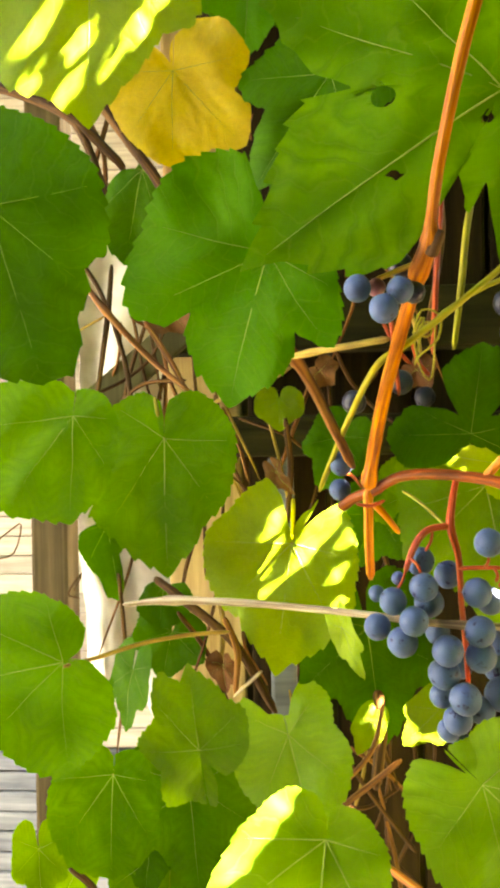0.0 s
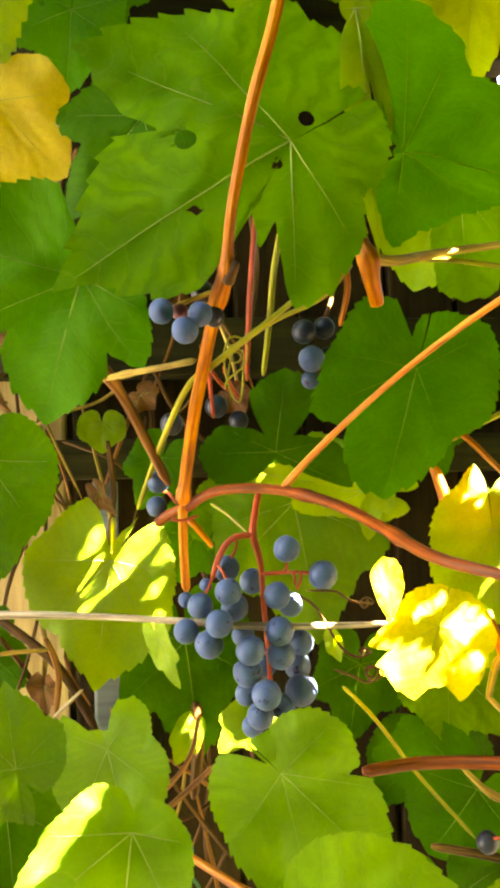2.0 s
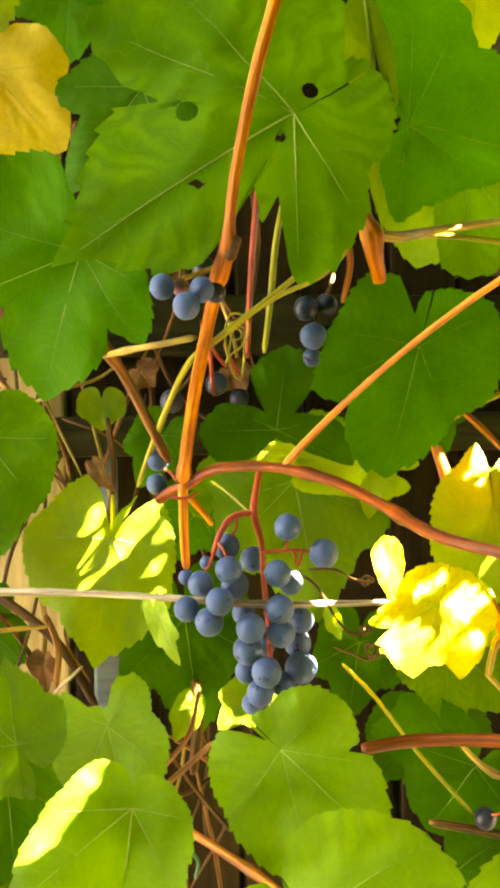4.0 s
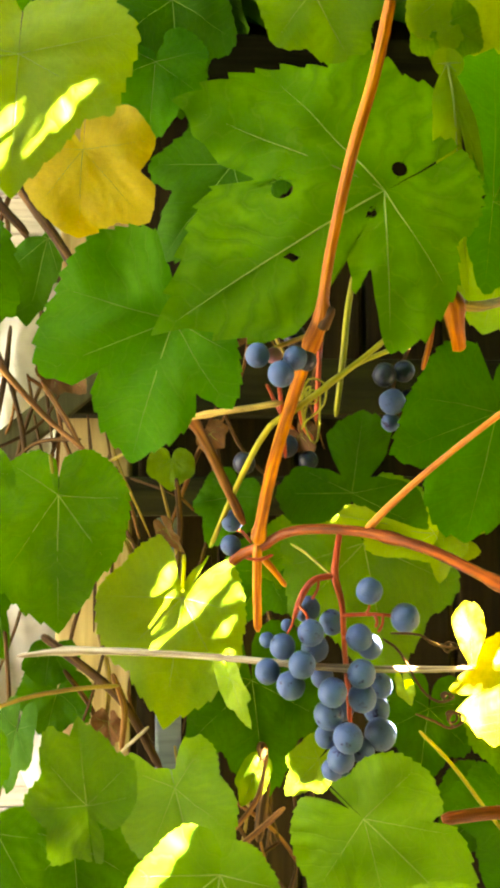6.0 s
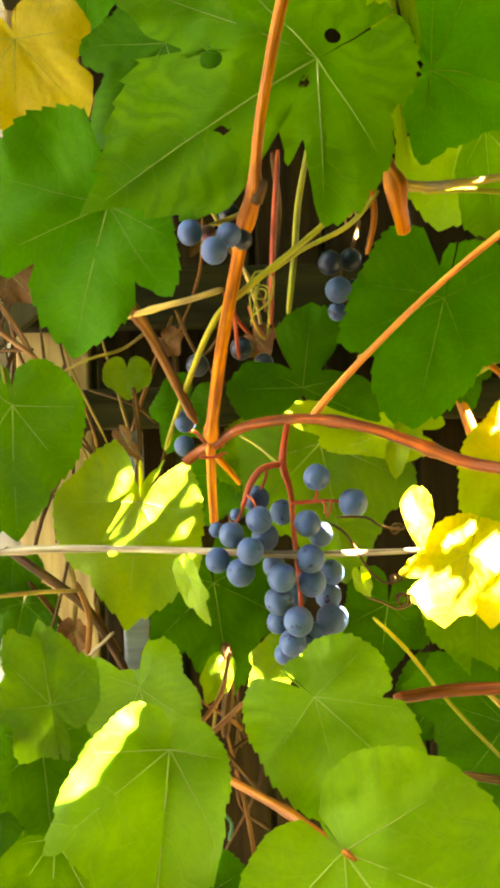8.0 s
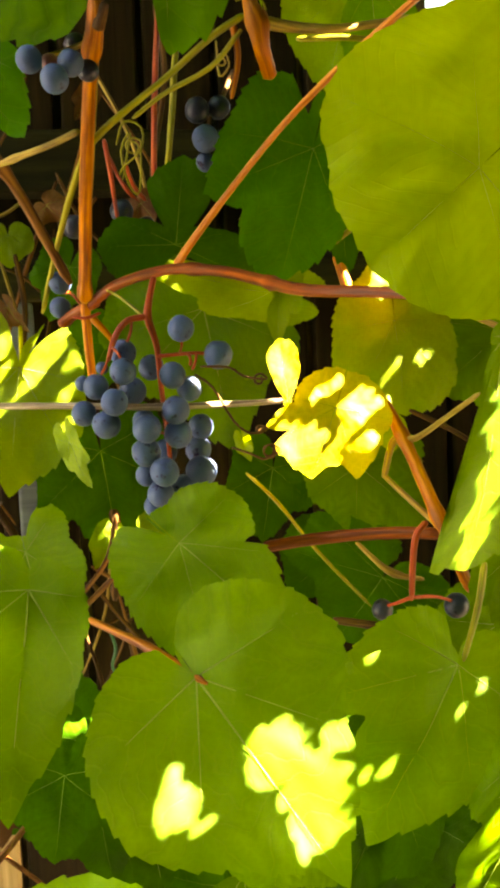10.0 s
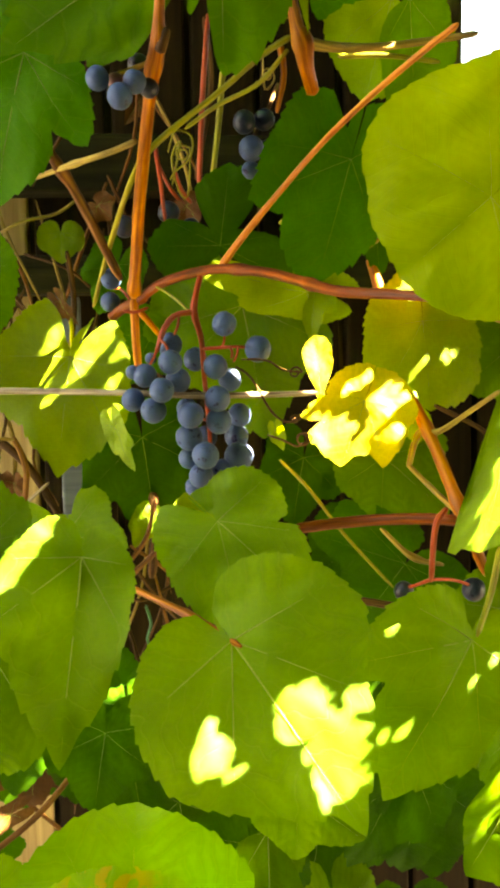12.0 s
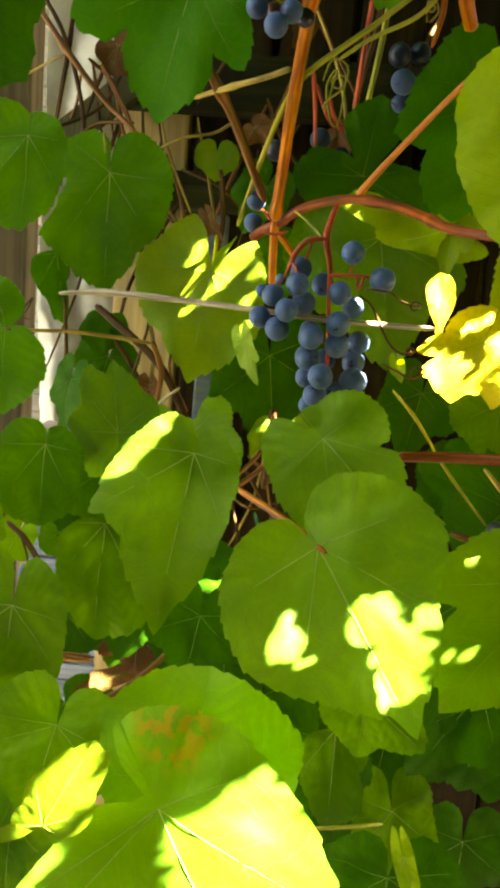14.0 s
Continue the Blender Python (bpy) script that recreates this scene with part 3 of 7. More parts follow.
tube("twig", [(-0.0665, 0.7118, 1.5995, 0.0014), (-0.0850, 0.7117, 1.5643, 0.0014), (-0.1164, 0.6921, 1.5412, 0.0014), (-0.1586, 0.7115, 1.5389, 0.0014)], OLD, left_shoot, rough=0.12, seed=24)
tube("twig", [(-0.0541, 0.7282, 1.5426, 0.0017), (-0.0404, 0.7102, 1.5101, 0.0017), (-0.0206, 0.7279, 1.4787, 0.0017), (-0.0097, 0.7081, 1.4615, 0.0017)], OLD, left_shoot, rough=0.12, seed=25)
tube("twig", [(-0.0253, 0.6986, 1.5269, 0.0014), (-0.0152, 0.7219, 1.4966, 0.0014), (-0.0065, 0.6992, 1.4705, 0.0014)], TWIG, left_shoot, rough=0.12, seed=26)
tube("twig", [(-0.0160, 0.7326, 1.5194, 0.0013), (0.0209, 0.7190, 1.5050, 0.0013), (0.0377, 0.7418, 1.4915, 0.0013)], OLD, left_shoot, rough=0.12, seed=27)
tube("twig", [(0.0221, 0.6994, 1.5175, 0.0024), (0.0249, 0.7209, 1.4784, 0.0024), (0.0217, 0.7033, 1.4356, 0.0024)], OLD, left_shoot, rough=0.12, seed=28)
tube("twig", [(0.0330, 0.7075, 1.5611, 0.0013), (0.0131, 0.7108, 1.5488, 0.0013), (-0.0111, 0.6885, 1.5388, 0.0013), (-0.0391, 0.7029, 1.5273, 0.0013)], STRAW, left_shoot, rough=0.12, seed=29)
tube("twig", [(0.0570, 0.6908, 1.5757, 0.0014), (0.0738, 0.7101, 1.5431, 0.0014), (0.0989, 0.7073, 1.5166, 0.0014), (0.1309, 0.6950, 1.4988, 0.0014)], OLD, left_shoot, rough=0.12, seed=30)
tube("twig", [(0.0971, 0.7303, 1.5977, 0.0015), (0.1082, 0.7088, 1.5681, 0.0015), (0.1273, 0.7314, 1.5526, 0.0015)], RED, left_shoot, rough=0.12, seed=31)
tube("twig", [(0.1370, 0.6882, 1.6980, 0.0022), (0.1431, 0.7087, 1.6530, 0.0022), (0.1284, 0.6994, 1.5750, 0.0022)], OLD, left_shoot, rough=0.12, seed=32)
tube("twig", [(0.0525, 0.7080, 1.5607, 0.0015), (0.0564, 0.7317, 1.5272, 0.0015), (0.0470, 0.7177, 1.4826, 0.0015)], OLD, left_shoot, rough=0.12, seed=33)
tube("twig", [(-0.1329, 0.6804, 1.7643, 0.0018), (-0.1084, 0.6696, 1.7203, 0.0018), (-0.1103, 0.6920, 1.6979, 0.0018)], OLD, left_shoot, rough=0.12, seed=34)
tube("twig", [(-0.1591, 0.6927, 1.7843, 0.0022), (-0.1220, 0.6877, 1.7406, 0.0022), (-0.0855, 0.6805, 1.6932, 0.0022)], OLD, left_shoot, rough=0.12, seed=35)
tube("twig", [(-0.0983, 0.7013, 1.7934, 0.0020), (-0.1066, 0.6883, 1.7488, 0.0020), (-0.1261, 0.7006, 1.7013, 0.0020)], OLD, left_shoot, rough=0.12, seed=36)
tube("twig", [(-0.0676, 0.7283, 1.3657, 0.0020), (-0.0466, 0.7389, 1.3318, 0.0020), (-0.0302, 0.7511, 1.2827, 0.0020)], OLD, left_shoot, rough=0.12, seed=37)
tube("twig", [(-0.0421, 0.7446, 1.3952, 0.0022), (-0.0338, 0.7489, 1.3528, 0.0022), (-0.0393, 0.7506, 1.2966, 0.0022)], STRAW, left_shoot, rough=0.12, seed=38)
tube("twig", [(0.0794, 0.7120, 1.3326, 0.0020), (0.0853, 0.6932, 1.2889, 0.0020), (0.0998, 0.6884, 1.2427, 0.0020)], OLD, left_shoot, rough=0.12, seed=39)
tube("twig", [(0.0657, 0.6780, 1.2772, 0.0015), (0.0956, 0.6875, 1.2517, 0.0015), (0.1179, 0.7018, 1.2197, 0.0015)], TWIG, left_shoot, rough=0.12, seed=40)
tube("twig", [(0.0910, 0.6880, 1.2262, 0.0018), (0.0957, 0.7115, 1.1819, 0.0018), (0.1164, 0.6894, 1.1701, 0.0018)], OLD, left_shoot, rough=0.12, seed=41)
tube("twig", [(0.0638, 0.6827, 1.2642, 0.0018), (0.0869, 0.6880, 1.2292, 0.0018), (0.1101, 0.6682, 1.2061, 0.0018)], OLD, left_shoot, rough=0.12, seed=42)
tube("twig", [(0.0425, 0.7116, 1.2399, 0.0015), (0.0715, 0.6917, 1.2266, 0.0015), (0.1058, 0.7101, 1.2364, 0.0015)], OLD, left_shoot, rough=0.12, seed=43)
tube("twig", [(-0.0261, 0.6627, 1.0745, 0.0018), (0.0126, 0.6668, 1.0330, 0.0018), (0.0318, 0.6496, 1.0226, 0.0018)], TWIG, left_shoot, rough=0.12, seed=44)
tube("twig", [(0.1861, 0.6171, 1.0356, 0.0030), (0.2093, 0.6268, 1.0063, 0.0030), (0.2284, 0.6126, 0.9969, 0.0030)], OLD, left_shoot, rough=0.12, seed=45)
tube("twig", [(0.2156, 0.6343, 1.0401, 0.0020), (0.2157, 0.6458, 1.0062, 0.0020), (0.1995, 0.6436, 0.9721, 0.0020)], OLD, left_shoot, rough=0.12, seed=46)
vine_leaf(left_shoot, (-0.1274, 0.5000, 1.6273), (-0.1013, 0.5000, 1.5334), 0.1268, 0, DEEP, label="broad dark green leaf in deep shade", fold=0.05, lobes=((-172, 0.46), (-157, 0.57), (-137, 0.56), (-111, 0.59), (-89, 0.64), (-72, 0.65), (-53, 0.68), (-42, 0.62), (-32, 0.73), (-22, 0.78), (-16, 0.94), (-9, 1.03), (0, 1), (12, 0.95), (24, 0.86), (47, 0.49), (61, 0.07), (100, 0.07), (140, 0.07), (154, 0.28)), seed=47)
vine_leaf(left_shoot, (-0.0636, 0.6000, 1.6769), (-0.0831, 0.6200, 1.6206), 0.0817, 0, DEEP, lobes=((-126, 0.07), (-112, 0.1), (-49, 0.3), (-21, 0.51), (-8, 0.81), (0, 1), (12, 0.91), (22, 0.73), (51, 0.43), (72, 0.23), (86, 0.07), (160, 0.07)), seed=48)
vine_leaf(left_shoot, (-0.0636, 0.6600, 1.5033), (-0.0599, 0.6300, 1.4123), 0.1247, 0, FRESH, stalk=(-0.0710, 0.6650, 1.5341), label="heart-shaped green leaf on a red stalk", fold=0.05, bite=0.019, teeth=48, lobes=((-180, 0.14), (-172, 0.32), (-145, 0.45), (-114, 0.49), (-84, 0.55), (-62, 0.59), (-43, 0.67), (-25, 0.73), (-11, 0.88), (0, 1), (13, 0.91), (29, 0.82), (45, 0.79), (54, 0.52), (76, 0.37), (127, 0.49), (156, 0.44), (174, 0.31)), seed=49)
vine_leaf(left_shoot, (-0.1122, 0.6000, 1.5185), (-0.1127, 0.5850, 1.4509), 0.0900, 0, FRESH, stalk=(-0.1056, 0.6600, 1.5324), label="rounded green leaf with pale scars", fold=0.05, bite=0.019, teeth=48, lobes=((-161, 0.29), (-111, 0.37), (-65, 0.47), (-36, 0.64), (-15, 0.87), (0, 1), (18, 1.01), (35, 1.11), (51, 1.06), (76, 1), (99, 0.96), (115, 0.81), (128, 0.58), (153, 0.4), (174, 0.25)), seed=50)
vine_leaf(left_shoot, (-0.0452, 0.6300, 1.2680), (-0.0394, 0.6200, 1.1948), 0.0852, 0, FRESH, lobed=0.2, fold=0.06, seed=310)
vine_leaf(left_shoot, (-0.0614, 0.6400, 1.2227), (-0.0610, 0.6300, 1.1505), 0.0815, 0, FRESH, lobed=0.25, fold=0.08, seed=311)
vine_leaf(left_shoot, (-0.1190, 0.7100, 1.4377), (-0.1123, 0.7200, 1.3741), 0.0841, 0, DEEP, lobes=((-163, 0.07), (-149, 0.08), (-135, 0.07), (-98, 0.07), (-62, 0.07), (-48, 0.23), (-13, 0.4), (-6, 0.75), (0, 1), (9, 0.93), (18, 0.67), (46, 0.5), (77, 0.36), (102, 0.14), (116, 0.07), (156, 0.07)), seed=51)
vine_leaf(left_shoot, (-0.0790, 0.7300, 1.3856), (-0.0833, 0.7300, 1.3526), 0.0432, 0, DEEP, lobes=((-167, 0.07), (-122, 0.07), (-108, 0.55), (-75, 0.79), (-31, 0.96), (0, 1), (42, 0.87), (71, 0.5), (134, 0.15), (148, 0.07)), seed=52)
vine_leaf(left_shoot, (-0.0918, 0.5000, 1.3838), (-0.1524, 0.5000, 1.3716), 0.0804, 0, FRESH, label="green leaf on a long pinkish stalk", fold=0.08, bite=0.019, teeth=48, lobes=((-162, 0.3), (-142, 0.51), (-123, 0.71), (-99, 0.83), (-76, 0.95), (-61, 0.94), (-45, 0.9), (-23, 1), (0, 1), (32, 0.96), (55, 0.84), (75, 0.67), (92, 0.53), (132, 0.36), (151, 0.22), (165, 0.05)), seed=53)
tube("petiole", [(-0.0902, 0.4980, 1.3822, 0.0012), (-0.0774, 0.5200, 1.3817, 0.0013), (-0.0609, 0.5600, 1.3801, 0.0014), (-0.0403, 0.6000, 1.3759, 0.0015), (-0.0164, 0.6300, 1.3714, 0.0015)], STRAW, left_shoot, sides=8, seed=54)
vine_leaf(left_shoot, (-0.0878, 0.5900, 1.2896), (-0.0902, 0.5800, 1.2257), 0.0841, 0, FRESH, stalk=(-0.0963, 0.6100, 1.2992), label="hanging oval green leaf", fold=0.1, lobes=((-138, 0.32), (-91, 0.39), (-53, 0.59), (-33, 0.79), (-17, 0.92), (0, 1), (20, 1), (43, 0.85), (64, 0.7), (92, 0.57), (120, 0.48), (155, 0.31), (177, 0.18)), seed=55)
vine_leaf(left_shoot, (-0.0338, 0.6000, 1.3019), (-0.0393, 0.5900, 1.3580), 0.0744, 0, LIGHT, label="small deeply toothed light green leaf", fold=0.15, bite=0.019, teeth=48, lobes=((-165, 0.67), (-147, 0.78), (-113, 0.5), (-75, 0.71), (-47, 0.63), (-20, 1.02), (-8, 0.84), (0, 1), (18, 0.83), (34, 0.69), (51, 0.72), (79, 0.59), (118, 0.46), (142, 0.43), (155, 0.19), (162, 0.49), (174, 0.76)), seed=56)
vine_leaf(left_shoot, (-0.0746, 0.7400, 1.3473), (-0.0844, 0.7400, 1.3080), 0.0609, 0, DEEP, seed=57)
vine_leaf(left_shoot, (-0.0983, 0.7000, 1.3271), (-0.1099, 0.7000, 1.2790), 0.0401, 30, DEEP, seed=58)
vine_leaf(left_shoot, (0.0227, 0.6300, 1.3013), (0.0389, 0.5800, 1.2545), 0.0914, 0, LIGHT, lobes=((-168, 0.21), (-155, 0.66), (-132, 0.58), (-88, 0.45), (-47, 0.69), (-24, 0.81), (0, 1), (15, 0.84), (44, 0.69), (68, 0.62), (107, 0.45), (147, 0.65), (153, 0.31)), seed=59)
vine_leaf(left_shoot, (-0.0706, 0.6400, 1.2562), (-0.0783, 0.6300, 1.1905), 0.0662, 0, DEEP, seed=60)
vine_leaf(left_shoot, (-0.1422, 0.7000, 1.1801), (-0.1607, 0.7000, 1.1408), 0.0375, 0, GREEN, seed=61)
vine_leaf(left_shoot, (0.0178, 0.7000, 1.5322), (0.0176, 0.7000, 1.5077), 0.0361, 0, PALE_LIT, label="tiny pale green heart-shaped leaf", lobed=0, back=0.9, sinus=14, bite=0.010, teeth=16, seed=62)

middle_shoot = thing("grapevine_shoot", (0.0323, 0.6400, 1.4605), "green leaves dappled with sun behind the grapes", "grapevine", "grapevine shoots on the fence")
vine_leaf(middle_shoot, (0.0273, 0.6250, 1.4312), (0.0145, 0.6200, 1.3437), 0.1152, 0, PALE_LIT, stalk=(0.0284, 0.6400, 1.4605), label="light green leaf dappled with sunlight", fold=0.06, bite=0.019, teeth=48, lobes=((-158, 0.3), (-156, 0.42), (-151, 0.12), (-137, 0.48), (-112, 0.48), (-91, 0.5), (-64, 0.57), (-48, 0.7), (-32, 0.77), (-17, 0.86), (-7, 0.92), (0, 1), (7, 0.88), (17, 0.79), (29, 0.69), (39, 0.73), (58, 0.71), (87, 0.66), (113, 0.53), (139, 0.53), (152, 0.53), (161, 0.36), (163, 0.16), (172, 0.05)), seed=63)
vine_leaf(middle_shoot, (0.0588, 0.6000, 1.3806), (0.0698, 0.5900, 1.3498), 0.0196, 40, PALE_LIT, label="narrow curled pale leaf", seed=64)
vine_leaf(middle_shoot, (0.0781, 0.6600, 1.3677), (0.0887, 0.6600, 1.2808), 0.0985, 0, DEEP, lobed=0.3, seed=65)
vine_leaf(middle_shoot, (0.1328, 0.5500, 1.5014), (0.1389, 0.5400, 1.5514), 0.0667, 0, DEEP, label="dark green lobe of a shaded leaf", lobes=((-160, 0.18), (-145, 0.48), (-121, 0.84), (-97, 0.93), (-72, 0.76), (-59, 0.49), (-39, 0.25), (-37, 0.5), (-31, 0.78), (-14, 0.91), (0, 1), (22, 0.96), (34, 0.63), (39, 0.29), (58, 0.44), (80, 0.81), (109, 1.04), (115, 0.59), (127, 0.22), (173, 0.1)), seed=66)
vine_leaf(middle_shoot, (0.1992, 0.6000, 1.4755), (0.1136, 0.5700, 1.4884), 0.0433, -40, PALE_LIT, seed=69)
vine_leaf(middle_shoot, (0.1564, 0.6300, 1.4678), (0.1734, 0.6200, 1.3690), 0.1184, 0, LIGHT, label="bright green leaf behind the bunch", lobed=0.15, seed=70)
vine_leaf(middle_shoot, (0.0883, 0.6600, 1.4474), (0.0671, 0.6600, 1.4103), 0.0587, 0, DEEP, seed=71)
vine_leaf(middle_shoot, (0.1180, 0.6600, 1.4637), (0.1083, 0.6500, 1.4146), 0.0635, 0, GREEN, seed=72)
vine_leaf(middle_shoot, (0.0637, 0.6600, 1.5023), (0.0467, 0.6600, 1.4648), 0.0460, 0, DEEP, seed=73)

arching_shoot = thing("grapevine_shoot", (0.1151, 0.5000, 1.4771), "arched red-brown shoot that carries the grape bunch", "grapevine", "grapevine shoots on the fence")
tube("cane", [(0.0747, 0.5780, 1.4656, 0.0031), (0.0946, 0.5520, 1.4778, 0.0032), (0.1210, 0.4870, 1.4792, 0.0029), (0.1429, 0.4350, 1.4724, 0.0028), (0.1537, 0.3860, 1.4631, 0.0026), (0.1612, 0.3380, 1.4542, 0.0024), (0.1783, 0.3020, 1.4496, 0.0020), (0.1921, 0.2800, 1.4461, 0.0018)], SHOOT, arching_shoot, sides=12, rough=0.03, nodes=(0.42, 0.7), seed=74)
tube("spur", [(0.0588, 0.5900, 1.4570, 0.0036), (0.0681, 0.5850, 1.4637, 0.0038), (0.0844, 0.5700, 1.4707, 0.0036)], SHOOT, arching_shoot, rough=0.08, seed=75)
tube("spur", [(0.0790, 0.5750, 1.4609, 0.0026), (0.0869, 0.5750, 1.4517, 0.0022), (0.0942, 0.5800, 1.4422, 0.0018)], CANE, arching_shoot, rough=0.08, seed=76)
tube("petiole", [(0.1259, 0.4760, 1.4795, 0.0024), (0.1336, 0.4650, 1.4902, 0.0020), (0.1501, 0.4400, 1.5097, 0.0017), (0.1696, 0.4040, 1.5306, 0.0015), (0.1884, 0.3800, 1.5467, 0.0015), (0.2041, 0.3600, 1.5580, 0.0015), (0.2136, 0.3400, 1.5632, 0.0014)], ORANGE, arching_shoot, sides=10, seed=77)
vine_leaf(arching_shoot, (0.1609, 0.1820, 1.4629), (0.1399, 0.1820, 1.4455), 0.0354, 0, PALE_LIT, label="close bright green leaf with a finely toothed edge", fold=0.05, bite=0.011, teeth=40, wave=0.02, lobes=((-149, 1.04), (-115, 0.97), (-85, 1.02), (-62, 1.07), (-36, 1.04), (-20, 1.03), (0, 1), (17, 0.99), (31, 1.03), (46, 1.04), (61, 1.16), (71, 1.2), (85, 1.23), (106, 1.23), (125, 1.25), (140, 1.36), (156, 1.46), (180, 1.23)), seed=78)
tube("tie", [(0.068, 0.568, 1.461, 0.0011), (0.076, 0.566, 1.460, 0.0011), (0.085, 0.567, 1.463, 0.0011)], RED, arching_shoot, 6, 6)

right_shoot = thing("grapevine_shoot", (0.1910, 0.5500, 1.6260), "knotted orange cane with yellow stalks and green leaves", "grapevine", "grapevine shoots on the fence")
tube("cane", [(0.1687, 0.4750, 1.6265, 0.0030), (0.1697, 0.4670, 1.6087, 0.0036), (0.1724, 0.4650, 1.5990, 0.0046), (0.1755, 0.4700, 1.5882, 0.0042), (0.1832, 0.4900, 1.5804, 0.0038)], CANE, right_shoot, rough=0.1, nodes=(0.45,), seed=79)
tube("petiole", [(0.1716, 0.4650, 1.6005, 0.0032), (0.1894, 0.4750, 1.6013, 0.0030), (0.2291, 0.5200, 1.6180, 0.0026), (0.2713, 0.5200, 1.6240, 0.0022), (0.2916, 0.5100, 1.6244, 0.0020)], STRAW, right_shoot, seed=80)
tube("petiole", [(0.2101, 0.5400, 1.6191, 0.0018), (0.2393, 0.5300, 1.6167, 0.0017), (0.2709, 0.5200, 1.6102, 0.0016)], LIME, right_shoot, seed=81)
tube("petiole", [(0.1658, 0.4650, 1.6025, 0.0018), (0.1483, 0.4650, 1.5912, 0.0017), (0.1249, 0.4650, 1.5715, 0.0016), (0.0900, 0.4700, 1.5449, 0.0018), (0.0772, 0.5200, 1.5374, 0.0019), (0.0617, 0.5650, 1.5057, 0.0019), (0.0465, 0.6100, 1.4668, 0.0017)], LIME, right_shoot, seed=82)
tube("petiole", [(0.1659, 0.4750, 1.5992, 0.0014), (0.1499, 0.4800, 1.5822, 0.0014), (0.1266, 0.4900, 1.5722, 0.0013), (0.1086, 0.5000, 1.5617, 0.0012)], LIME, right_shoot, seed=83)
tube("petiole", [(0.1586, 0.6200, 1.6958, 0.0019), (0.1446, 0.6100, 1.6390, 0.0022), (0.1396, 0.6100, 1.5977, 0.0022), (0.1339, 0.6100, 1.5562, 0.0019)], LIME, right_shoot, seed=84)
tube("petiole", [(0.0801, 0.4700, 1.5469, 0.0018), (0.0640, 0.5000, 1.5477, 0.0018), (0.0412, 0.5300, 1.5476, 0.0018), (0.0125, 0.5600, 1.5449, 0.0015)], STRAW, right_shoot, nodes=(0.62,), seed=85)
tube("cane", [(0.0211, 0.5300, 1.5656, 0.0030), (0.0304, 0.5400, 1.5513, 0.0034), (0.0429, 0.5550, 1.5317, 0.0034), (0.0673, 0.5780, 1.4824, 0.0032)], TWIG, right_shoot, rough=0.1, nodes=(0.25,), seed=86)
tube("petiole", [(0.0916, 0.4500, 1.5734, 0.0009), (0.0877, 0.4750, 1.5476, 0.0010), (0.0843, 0.5100, 1.5259, 0.0010), (0.0777, 0.5600, 1.4910, 0.0010), (0.0734, 0.5700, 1.4745, 0.0010)], STRAW, right_shoot, sides=6, seed=87)
tube("twig", [(0.1378, 0.6600, 1.6894, 0.0020), (0.1318, 0.6600, 1.6243, 0.0022), (0.1278, 0.6600, 1.5588, 0.0020)], RED, right_shoot, seed=88)
tube("twig", [(0.1616, 0.4750, 1.6021, 0.0020), (0.1643, 0.4800, 1.5866, 0.0018), (0.1607, 0.4850, 1.5676, 0.0014)], CANE, right_shoot, seed=89)
tube("cane", [(0.1719, 0.4750, 1.6021, 0.0034), (0.1766, 0.4780, 1.5888, 0.0036), (0.1833, 0.4900, 1.5826, 0.0032)], CANE, right_shoot, rough=0.1, seed=90)
tube("twig", [(0.0934, 0.6000, 1.5766, 0.0016), (0.0965, 0.6100, 1.5566, 0.0016), (0.0996, 0.6200, 1.5280, 0.0014)], RED, right_shoot, seed=91)
tube("twig", [(0.1060, 0.6000, 1.5617, 0.0014), (0.1115, 0.6100, 1.5489, 0.0015), (0.1193, 0.6200, 1.5412, 0.0014)], RED, right_shoot, seed=92)
tube("petiole", [(0.1836, 0.6200, 1.5268, 0.0016), (0.2177, 0.6000, 1.5533, 0.0018)], LIME, right_shoot, seed=93)
vine_leaf(right_shoot, (0.1807, 0.4250, 1.6408), (0.2492, 0.4200, 1.6319), 0.0900, 0, MID, label="large green leaf with a pale folded edge", lobes=((-174, 0.07), (-134, 0.07), (-120, 0.35), (-112, 0.84), (-108, 1.22), (-91, 1.4), (-74, 1.18), (-58, 0.88), (-41, 1.01), (-21, 1.05), (0, 1), (19, 0.8), (52, 0.6), (78, 0.65), (94, 0.77), (106, 0.54), (132, 0.21), (146, 0.07)), seed=94)
vine_leaf(right_shoot, (0.1567, 0.4160, 1.7063), (0.1683, 0.4160, 1.5911), 0.1505, 0, PALE_LIT, label="turned-up pale leaf edge", lobes=((-172, 0.07), (-25, 0.07), (-11, 0.54), (-10, 0.35), (-6, 0.68), (-5, 0.17), (-1, 0.81), (0, 1), (2, 0.89), (4, 0.74), (8, 0.56), (15, 0.37), (26, 0.22), (40, 0.07)), seed=95)
vine_leaf(right_shoot, (0.2085, 0.5000, 1.5461), (0.1860, 0.4950, 1.4732), 0.0993, 0, MID, label="broad green leaf with pale veins", fold=0.1, bite=0.019, teeth=48, lobes=((-158, 0.55), (-137, 0.65), (-102, 0.62), (-69, 0.66), (-43, 0.59), (-25, 0.74), (-10, 0.9), (0, 1), (12, 1), (24, 0.88), (35, 0.7), (52, 0.87), (69, 0.74), (99, 0.64), (126, 0.66), (149, 0.55), (156, 0.23), (173, 0.42)), seed=96)
